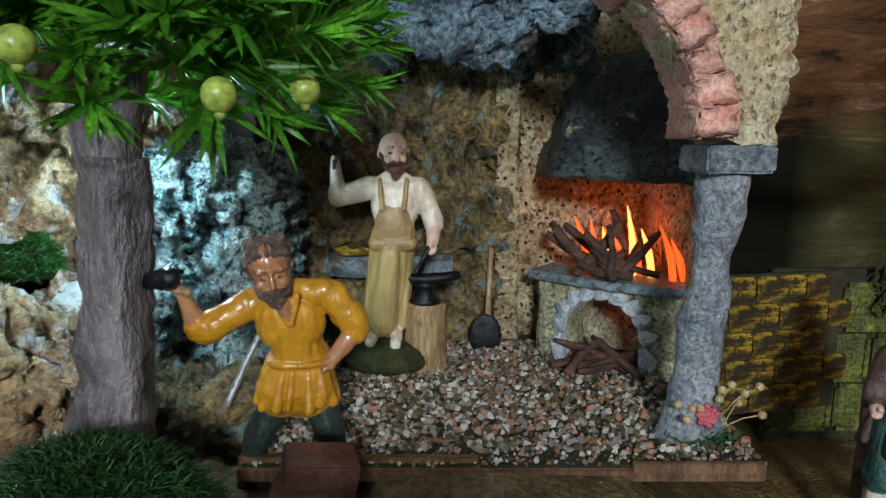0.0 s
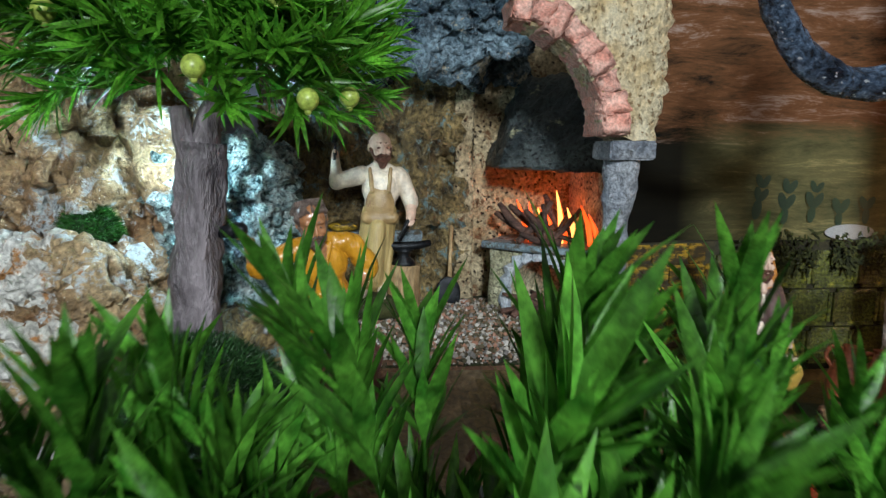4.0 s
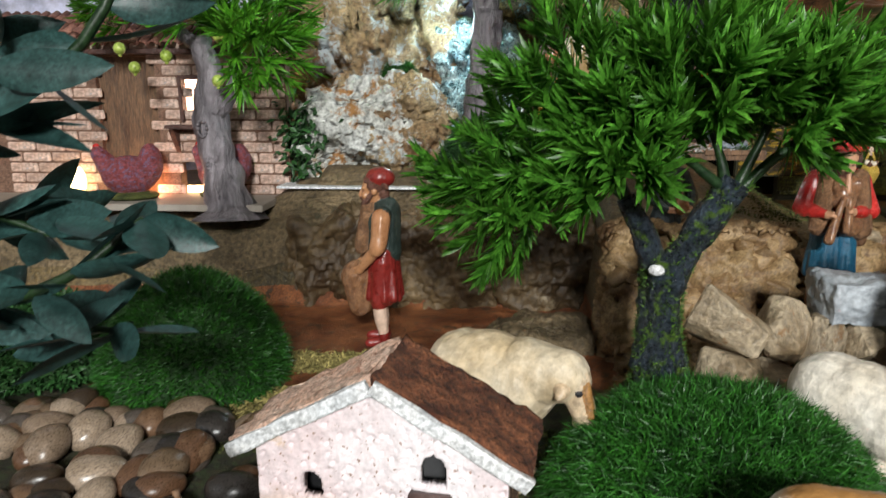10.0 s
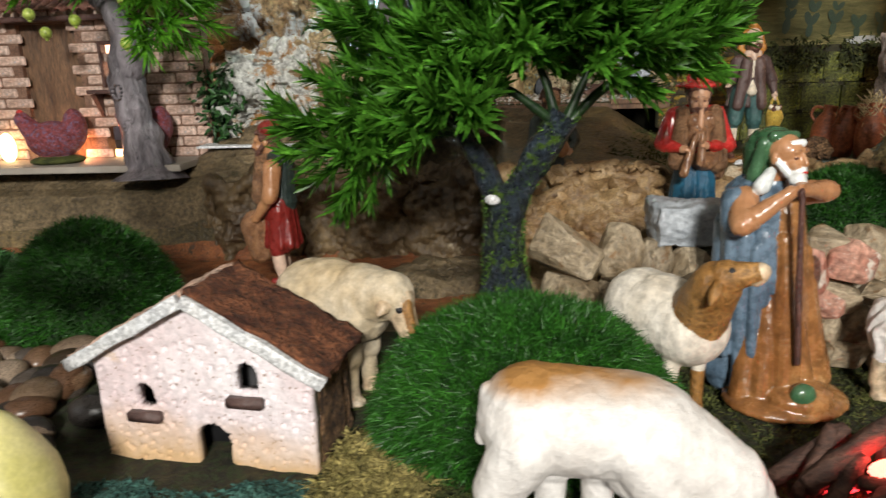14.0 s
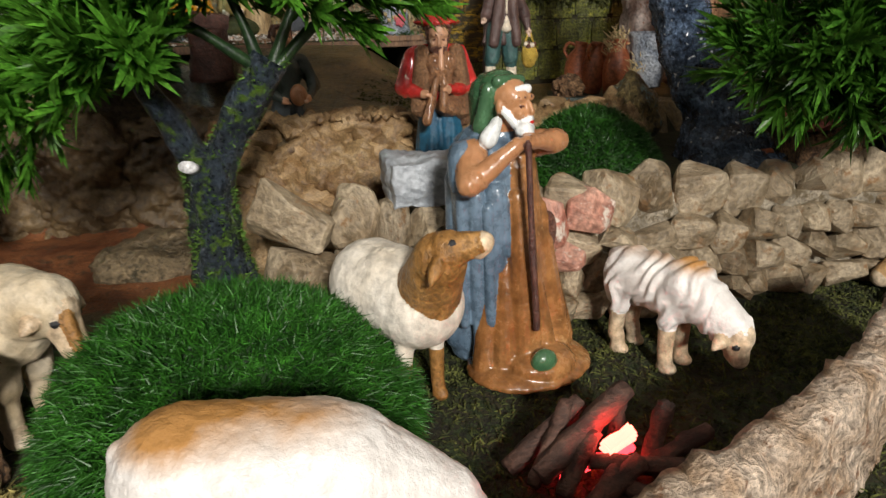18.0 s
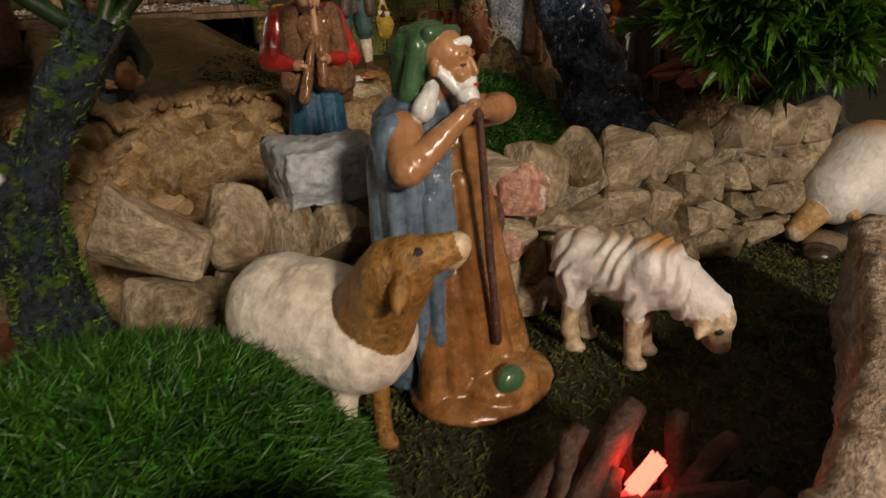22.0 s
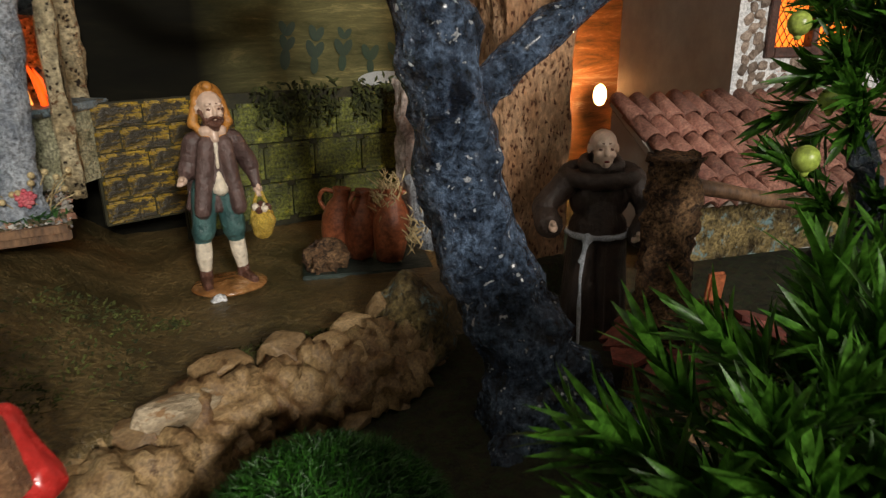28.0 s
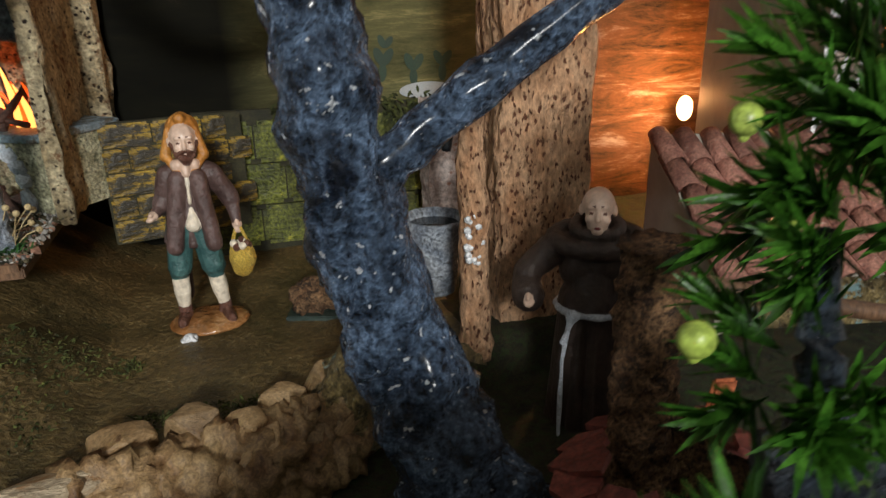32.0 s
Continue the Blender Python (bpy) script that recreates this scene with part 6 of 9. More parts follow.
def aim(p, d, roll=0.0, s=1.0):
    return Matrix.Translation(p) @ V(d).to_track_quat("Z", "Y").to_matrix().to_4x4() @ Matrix.Rotation(roll, 4, "Z") @ Matrix.Diagonal((s, s, s, 1))


def crown(tree, lobes, root, n, sprigs, seed, up=0.35, name="sprig", inner=0.55, clear=0.07):
    """Sprigs pointing out of the lobes (centre, radii), away from root."""
    rnd = random.Random(seed)
    for k in range(n):
        c, r = lobes[k % len(lobes)]
        q = V((rnd.gauss(0, 1), rnd.gauss(0, 1), rnd.gauss(0, 1))).normalized()
        u = rnd.uniform(inner, 1.0)
        p = V(c) + V((q.x * r[0], q.y * r[1], q.z * r[2])) * u
        d = (q * 0.9 + (p - V(root)).normalized() * 0.6 + V((0, 0, up))).normalized()
        if d.z < -0.15 and (V((p.x, p.y)) - V((root[0], root[1]))).length < clear:
            d.z = -d.z
            p.z += 0.5 * r[2]
        ob = piece(name, sprigs[k % len(sprigs)], aim(p, d, rnd.uniform(0, 6.28), rnd.uniform(0.75, 1.2)), tree)


def limbs(tree, paths, material, name="branch"):
    for pts, radii in paths:
        bm = bmesh.new()
        m = 34 if name == "trunk" else 14
        tube(bm, curve_pts(pts, m), lerp_list(radii, m), 20 if name == "trunk" else 10, wave=0.25, f=70)
        if name == "trunk":
            bm.normal_update()
            mid = curve_pts(pts, m)
            for k, v in enumerate(bm.verts):
                q = v.co - mid[min(m - 1, k // 20)]
                v.co += q * 0.085 * math.sin(5 * math.atan2(q.y, q.x) + 46 * v.co.z + 2 * noise.noise(v.co * 25))
        part(name, bm, material, tree)


PINE = [sprig_mesh(k, M["pine"], 32, 0.025, 0.021, 0.0033, 1.0, 0.12) for k in range(5)]
OLIVE = [sprig_mesh(40 + k, M["shaded_leaf"], 32, 0.026, 0.022, 0.0031, 1.0, 0.12) for k in range(5)]
LEMON = [sprig_mesh(20 + k, M["lemon_leaf"], 24, 0.030, 0.029, 0.0034, 1.1, 0.22) for k in range(5)]


def lemons(tree, places, r=0.0066):
    for p in places:
        bm = bmesh.new()
        ball(bm, p, (r, r, r * 1.05), 3)
        ball(bm, (p[0], p[1], p[2] - r), (r * 0.35, r * 0.35, r * 0.4), 2)
        part("lemon", bm, M["lemon"], tree, "pale yellow-green lemon")


# big bushy tree on the meadow
t = thing("olive_tree", (-0.038, -0.056, 0.150), "bushy olive tree with bright lance leaves and mossy forked trunk", "tree", "leafy trees")
limbs(t, [([(-0.038, -0.056, 0.140), (-0.038, -0.056, 0.190), (-0.041, -0.056, 0.235), (-0.040, -0.056, 0.280)], [0.034, 0.020, 0.0140, 0.0140])], M["bark_moss"], "trunk")
limbs(t, [([(-0.044, -0.056, 0.268), (-0.056, -0.056, 0.298), (-0.070, -0.056, 0.322)], [0.0110, 0.0080, 0.0065]),
          ([(-0.037, -0.056, 0.268), (-0.020, -0.056, 0.298), (0.003, -0.054, 0.332)], [0.0115, 0.0108, 0.0108])], M["bark_moss"])
limbs(t, [([(-0.002, -0.055, 0.325), (-0.010, -0.055, 0.352), (-0.022, -0.052, 0.385)], [0.004, 0.003, 0.002]),
          ([(0.004, -0.055, 0.325), (0.030, -0.050, 0.350), (0.070, -0.042, 0.372)], [0.004, 0.0030, 0.002]),
          ([(0.002, -0.055, 0.325), (0.018, -0.050, 0.360), (0.034, -0.045, 0.395)], [0.004, 0.003, 0.002]),
          ([(-0.070, -0.056, 0.322), (-0.095, -0.052, 0.342), (-0.130, -0.045, 0.350)], [0.004, 0.003, 0.002]),
          ([(-0.068, -0.056, 0.318), (-0.080, -0.056, 0.350), (-0.095, -0.050, 0.380)], [0.004, 0.003, 0.002]),
          ([(-0.002, -0.056, 0.325), (-0.035, -0.062, 0.350), (-0.070, -0.062, 0.365)], [0.0035, 0.003, 0.002])], M["stem"], "twig")
crown(t, [((-0.152, -0.036, 0.318), (0.036, 0.034, 0.032)), ((-0.118, -0.045, 0.348), (0.042, 0.038, 0.036)), ((-0.105, -0.045, 0.394), (0.042, 0.040, 0.032)), ((-0.035, -0.042, 0.408), (0.046, 0.044, 0.026)),
          ((0.028, -0.048, 0.406), (0.044, 0.040, 0.030)), ((0.066, -0.060, 0.386), (0.026, 0.024, 0.020)), ((-0.076, -0.066, 0.364), (0.028, 0.022, 0.026)), ((-0.015, -0.050, 0.378), (0.045, 0.034, 0.020)), ((-0.078, -0.072, 0.340), (0.022, 0.018, 0.014)), ((-0.030, -0.088, 0.392), (0.036, 0.020, 0.022)), ((0.028, -0.084, 0.386), (0.032, 0.018, 0.020)), ((0.035, -0.055, 0.372), (0.035, 0.025, 0.014))], (-0.03, -0.056, 0.33), 540, PINE, 3, clear=0.055)
bm = bmesh.new()
tube(bm, [(-0.048, -0.0672, 0.274), (-0.0500, -0.0740, 0.2765)], [0.0060, 0.0050], 10, flat=0.7)
part("cut_stub", bm, M["white_paint"], t, "pale cut branch stub")

def trunk_moss(tree, path, radii, n, seed):
    rnd = random.Random(seed)
    pts, rad = curve_pts(path, 30), lerp_list(radii, 30)
    co, faces = [], []
    for _ in range(n):
        k = min(29, int(30 * rnd.random() ** 1.7))
        a = rnd.uniform(0, 6.283)
        if noise.noise(V((3 * math.cos(a), 3 * math.sin(a), k * 0.25 + seed))) < -0.05:
            continue
        o = V((math.cos(a), math.sin(a), 0))
        p = pts[k] + o * rad[k] * 0.98 + V((0, 0, rnd.uniform(-0.003, 0.003)))
        d = (o + V((rnd.gauss(0, 0.5), rnd.gauss(0, 0.5), rnd.gauss(0.3, 0.5)))).normalized()
        s = d.cross(V((rnd.gauss(0, 1), rnd.gauss(0, 1), rnd.gauss(0, 1)))).normalized() * 0.0006
        ln = rnd.uniform(0.002, 0.005)
        i = len(co)
        co += [p - s, p + s, p + d * ln]
        faces += [(i, i + 1, i + 2)]
    me = bpy.data.meshes.new("moss")
    me.from_pydata(co, [], faces)
    me.materials.append(M["trunk_moss"])
    tagged(part("moss", me, None, tree), "green moss on the bark", kind="stuff")


trunk_moss(t, [(-0.038, -0.056, 0.148), (-0.038, -0.056, 0.190), (-0.041, -0.056, 0.235), (-0.040, -0.056, 0.280)], [0.032, 0.020, 0.0140, 0.0140], 7000, 3)
trunk_moss(t, [(-0.037, -0.056, 0.268), (-0.020, -0.056, 0.298), (0.003, -0.054, 0.332)], [0.0115, 0.0108, 0.0108], 1100, 8)

# lemon tree by the smithy
t = thing("lemon_tree", (-0.178, 0.345, 0.290), "lemon tree with long green leaves and a twisted grey trunk", "tree", "lemon trees")
limbs(t, [([(-0.180, 0.345, 0.284), (-0.178, 0.345, 0.34), (-0.172, 0.345, 0.42), (-0.166, 0.345, 0.490)], [0.030, 0.0215, 0.0165, 0.0165])], M["bark_grey"], "trunk")
limbs(t, [([(-0.170, 0.345, 0.455), (-0.176, 0.340, 0.485), (-0.180, 0.338, 0.515)], [0.010, 0.008, 0.006]), ([(-0.166, 0.345, 0.480), (-0.160, 0.345, 0.510), (-0.150, 0.345, 0.54)], [0.012, 0.008, 0.005])], M["bark_grey"])
crown(t, [((-0.215, 0.320, 0.555), (0.055, 0.060, 0.045)), ((-0.155, 0.310, 0.555), (0.065, 0.065, 0.050)), ((-0.100, 0.325, 0.550), (0.048, 0.055, 0.036)), ((-0.165, 0.340, 0.590), (0.080, 0.070, 0.050))], (-0.165, 0.345, 0.49), 290, LEMON, 5, up=0.1)
lemons(t, [(-0.142, 0.232, 0.530), (-0.083, 0.255, 0.515), (-0.068, 0.330, 0.545), (-0.060, 0.300, 0.520), (-0.225, 0.25, 0.56), (-0.10, 0.26, 0.575), (-0.262, 0.30, 0.575)])

# lemon tree by the brick house
t = thing("lemon_tree", (-0.475, 0.270, 0.245), "lemon tree with a knotty grey trunk flared at the foot", "tree", "lemon trees")
bm = bmesh.new()
tube(bm, curve_pts([(-0.473, 0.268, 0.243), (-0.474, 0.270, 0.262), (-0.480, 0.272, 0.30), (-0.492, 0.275, 0.36), (-0.490, 0.277, 0.41), (-0.500, 0.28, 0.455)], 30), lerp_list([0.044, 0.027, 0.022, 0.019, 0.014, 0.012], 30), 18, wave=0.3, f=40)
part("trunk", bm, M["bark_grey"], t)
for z, x in ((0.310, -0.486), (0.352, -0.494)):
    bm = bmesh.new()
    for k in range(12):
        a = 2 * math.pi * k / 12
        ball(bm, (x + 0.005 * math.cos(a), 0.2535, z + 0.009 * math.sin(a)), 0.0022, 1)
    part("knot", bm, M["bark_grey"], t)
limbs(t, [([(-0.484, 0.274, 0.37), (-0.462, 0.272, 0.395), (-0.455, 0.272, 0.425)], [0.012, 0.009, 0.006]), ([(-0.498, 0.28, 0.44), (-0.53, 0.28, 0.47), (-0.55, 0.28, 0.50)], [0.009, 0.006, 0.004])], M["bark_grey"])
crown(t, [((-0.45, 0.255, 0.475), (0.060, 0.050, 0.040)), ((-0.53, 0.265, 0.485), (0.070, 0.060, 0.035)), ((-0.49, 0.275, 0.53), (0.08, 0.07, 0.045)), ((-0.430, 0.250, 0.440), (0.030, 0.030, 0.030))], (-0.49, 0.277, 0.45), 130, LEMON, 8, up=-0.15)
lemons(t, [(-0.462, 0.232, 0.405), (-0.52, 0.235, 0.432), (-0.455, 0.225, 0.452), (-0.57, 0.23, 0.44), (-0.43, 0.24, 0.44), (-0.56, 0.24, 0.42)], 0.0066)

# olive tree at the stone wall
t = thing("olive_tree", (0.560, -0.010, 0.150), "olive tree with green fruit and shade-coloured leaves leaning over the stone wall", "tree", "leafy trees")
limbs(t, [([(0.556, -0.010, 0.148), (0.550, -0.008, 0.22), (0.536, -0.010, 0.30), (0.512, -0.022, 0.350)], [0.044, 0.033, 0.026, 0.018])], M["bark_moss"], "trunk")
limbs(t, [([(0.520, -0.02, 0.33), (0.45, -0.07, 0.325), (0.38, -0.11, 0.322), (0.32, -0.13, 0.33)], [0.011, 0.008, 0.005, 0.003]), ([(0.515, -0.025, 0.345), (0.505, -0.02, 0.39), (0.52, 0.0, 0.42)], [0.010, 0.007, 0.004]),
          ([(0.50, -0.04, 0.335), (0.44, -0.08, 0.35), (0.40, -0.09, 0.37)], [0.008, 0.006, 0.003])], M["bark_moss"])
crown(t, [((0.322, -0.112, 0.334), (0.034, 0.030, 0.026)), ((0.350, -0.116, 0.348), (0.040, 0.036, 0.032)), ((0.395, -0.110, 0.340), (0.048, 0.040, 0.036)), ((0.432, -0.100, 0.336), (0.034, 0.030, 0.026)), ((0.375, -0.128, 0.314), (0.040, 0.024, 0.012)), ((0.485, -0.075, 0.290), (0.030, 0.022, 0.020))], (0.47, -0.05, 0.31), 300, OLIVE, 13, up=0.2)
crown(t, [((0.502, -0.020, 0.374), (0.022, 0.018, 0.022)), ((0.528, -0.012, 0.420), (0.018, 0.016, 0.020))], (0.54, 0.0, 0.39), 26, OLIVE, 16, up=0.1)
crown(t, [((0.545, 0.010, 0.430), (0.030, 0.025, 0.030)), ((0.560, 0.000, 0.46), (0.030, 0.030, 0.025))], (0.60, -0.02, 0.42), 40, OLIVE, 15, up=0.0)
lemons(t, [(0.459, -0.020, 0.401), (0.504, 0.001, 0.421), (0.545, 0.01, 0.47), (0.50, 0.02, 0.455)], 0.0056)

# old blue-black tree
t = thing("bare_tree", (0.430, 0.135, 0.203), "old bare tree with glossy blue-black bark, painted highlights and snow-like specks", "tree")
bm = bmesh.new()
tube(bm, curve_pts([(0.446, 0.125, 0.190), (0.440, 0.130, 0.215), (0.428, 0.142, 0.262), (0.410, 0.156, 0.320), (0.392, 0.160, 0.38), (0.384, 0.162, 0.44), (0.375, 0.175, 0.50), (0.372, 0.185, 0.56), (0.375, 0.19, 0.70)], 60),
     lerp_list([0.060, 0.042, 0.030, 0.0275, 0.0255, 0.024, 0.022, 0.021, 0.018], 60), 30, wave=0.32, f=38, seed=3)
roughen(bm, 150, 0.0022, 4)
part("trunk", bm, M["bark_blue"], t)
for pts, rad in (([(0.392, 0.160, 0.400), (0.418, 0.157, 0.425), (0.450, 0.155, 0.450), (0.49, 0.15, 0.478), (0.56, 0.14, 0.53), (0.62, 0.12, 0.60)], [0.016, 0.0125, 0.011, 0.010, 0.009, 0.008]),
                 ([(0.372, 0.185, 0.585), (0.365, 0.24, 0.565), (0.335, 0.285, 0.540), (0.290, 0.295, 0.536), (0.255, 0.292, 0.548), (0.228, 0.290, 0.58), (0.205, 0.29, 0.64)], [0.014, 0.013, 0.012, 0.012, 0.011, 0.010, 0.009]),
                 ([(0.372, 0.20, 0.60), (0.36, 0.25, 0.575), (0.338, 0.283, 0.568), (0.322, 0.285, 0.59), (0.315, 0.28, 0.65)], [0.014, 0.012, 0.011, 0.010, 0.008]),
                 ([(0.43, 0.13, 0.21), (0.465, 0.10, 0.20), (0.49, 0.075, 0.190)], [0.022, 0.016, 0.008]), ([(0.43, 0.13, 0.21), (0.395, 0.10, 0.198), (0.385, 0.085, 0.192)], [0.020, 0.014, 0.006])):
    bm = bmesh.new()
    tube(bm, curve_pts(pts, 26), lerp_list(rad, 26), 16, wave=0.3, f=50, seed=7)
    roughen(bm, 150, 0.0016, 4)
    part("branch", bm, M["bark_blue"], t)


# ---- grass domes ----
def dome(at, r, n, blade, label, seed, material="grass", width=0.0005, zmin=0.0):
    ob = thing("grass_bush", at, label, "bush", "grass bushes")
    bm = bmesh.new()
    ball(bm, (0, 0, 0), 1, 4)
    bmesh.ops.delete(bm, geom=[v for v in bm.verts if v.co.z < -0.05], context="VERTS")
    for v in bm.verts:
        v.co = V(at) + V((v.co.x * r[0], v.co.y * r[1], v.co.z * r[2])) * (1 + wob(v.co, 1.5, 0.05, seed)) * 0.97
    part("core", bm, M["grass_core"], ob)
    rnd = random.Random(seed)
    co, faces = [], []
    for _ in range(n):
        q = V((rnd.gauss(0, 1), rnd.gauss(0, 1), abs(rnd.gauss(0, 1)) + zmin)).normalized()
        p = V(at) + V((q.x * r[0], q.y * r[1], q.z * r[2])) * (1 + wob(q, 1.5, 0.05, seed)) * 0.96
        nn = V((q.x / r[0], q.y / r[1], q.z / r[2])).normalized()
        d = (nn + V((rnd.gauss(0, 0.45), rnd.gauss(0, 0.45), rnd.gauss(0.15, 0.35)))).normalized()
        s = d.cross(V((rnd.gauss(0, 1), rnd.gauss(0, 1), rnd.gauss(0, 1)))).normalized() * width
        ln = blade * rnd.uniform(0.5, 1.2)
        i = len(co)
        mid = p + d * ln * 0.55
        tip = p + (d + V((rnd.gauss(0, 0.25), rnd.gauss(0, 0.25), -0.25))).normalized() * ln
        co += [p - s, p + s, mid + s * 0.8, mid - s * 0.8, tip]
        faces += [(i, i + 1, i + 2, i + 3), (i + 3, i + 2, i + 4)]
    me = bpy.data.meshes.new("blade")
    me.from_pydata(co, [], faces)
    me.materials.append(M[material])
    bl = part("blade", me, None, ob)
    tagged(bl, kind="stuff")
    return ob


dome((-0.032, -0.160, 0.150), (0.092, 0.072, 0.076), 26000, 0.014, "large round tuft of bright green plastic grass on the meadow", 1)
dome((-0.410, 0.010, 0.150), (0.076, 0.066, 0.096), 13000, 0.011, "round dark green grass bush beside the rust path", 2)
dome((0.262, 0.062, 0.190), (0.072, 0.060, 0.082), 18000, 0.009, "round dark green grass bush behind the stone wall", 3)
# ivy material in place of grass: the shade on this bush, as colour
dome((-0.160, 0.285, 0.288), (0.064, 0.045, 0.075), 13000, 0.010, "round green grass bush at the foot of the lemon tree", 4, "ivy")
dome((-0.290, 0.455, 0.405), (0.024, 0.020, 0.030), 2200, 0.009, "small green tuft growing on the rock ledge", 5)
dome((-0.590, 0.05, 0.150), (0.10, 0.09, 0.055), 7000, 0.012, "dark green bush beyond the rust path", 6, "ivy", 0.0016)


def tufts(name, label, spots, n, blade, width, material, seed, zoff=0.0):
    rnd = random.Random(seed)
    co, faces = [], []
    for k in range(n):
        cx, cy, rx, ry = spots[k % len(spots)]
        a, u = rnd.uniform(0, 6.283), math.sqrt(rnd.random())
        x, y = cx + rx * u * math.cos(a), cy + ry * u * math.sin(a)
        p = V((x, y, ground_z(x, y) + zoff - 0.001))
        d = V((rnd.gauss(0, 0.7), rnd.gauss(0, 0.7), 0.7)).normalized()
        s = d.cross(V((rnd.gauss(0, 1), rnd.gauss(0, 1), 0.1))).normalized() * width
        ln = blade * rnd.uniform(0.3, 1.2)
        i = len(co)
        co += [p - s, p + s, p + d * ln * 0.6 + s, p + d * ln * 0.6 - s, p + (d + V((rnd.gauss(0, 0.4), rnd.gauss(0, 0.4), -0.3))) * ln]
        faces += [(i, i + 1, i + 2, i + 3), (i + 3, i + 2, i + 4)]
    me = bpy.data.meshes.new(name)
    me.from_pydata(co, [], faces)
    me.materials.append(M[material])
    return tagged(new(name, me), label, "moss", kind="stuff")


tufts("moss_carpet", "olive and brown moss carpet over the meadow soil", [(0.16, -0.19, 0.20, 0.10), (0.0, -0.10, 0.25, 0.05), (-0.34, -0.05, 0.16, 0.05), (-0.08, -0.24, 0.07, 0.05), (0.42, -0.15, 0.15, 0.08)], 42000, 0.0075, 0.00055, "moss", 4)
tufts("moss_clump", "yellow-brown moss clumps along the path edge", [(-0.36, -0.035, 0.10, 0.035), (-0.115, -0.235, 0.030, 0.040), (-0.115, -0.20, 0.028, 0.035), (-0.30, 0.06, 0.08, 0.02)], 15000, 0.013, 0.0008, "clump_moss", 6)

tufts("teal_moss", "teal lichen strewn before the little cottage", [(-0.262, -0.232, 0.022, 0.010), (-0.170, -0.232, 0.026, 0.010), (-0.215, -0.240, 0.06, 0.008)], 3200, 0.005, 0.0007, "teal_moss", 12)
tufts("dry_moss", "dry olive moss and lichen scattered over the street edge", [(0.16, 0.26, 0.05, 0.07), (0.20, 0.33, 0.05, 0.03), (0.30, 0.24, 0.06, 0.012), (0.12, 0.20, 0.04, 0.04)], 2600, 0.006, 0.0007, "moss", 9)

# ---- stones ----
STONES = [stone_mesh(k, M["stone"], 0.55, 3, 0.14) for k in range(6)]
TANS = [stone_mesh(30 + k, M["tan_stone"], 0.4, 3, 0.22) for k in range(6)]


BOULDERS = [stone_mesh(70 + k, M["tan_stone"], 0.3, 3, 0.16) for k in range(3)]


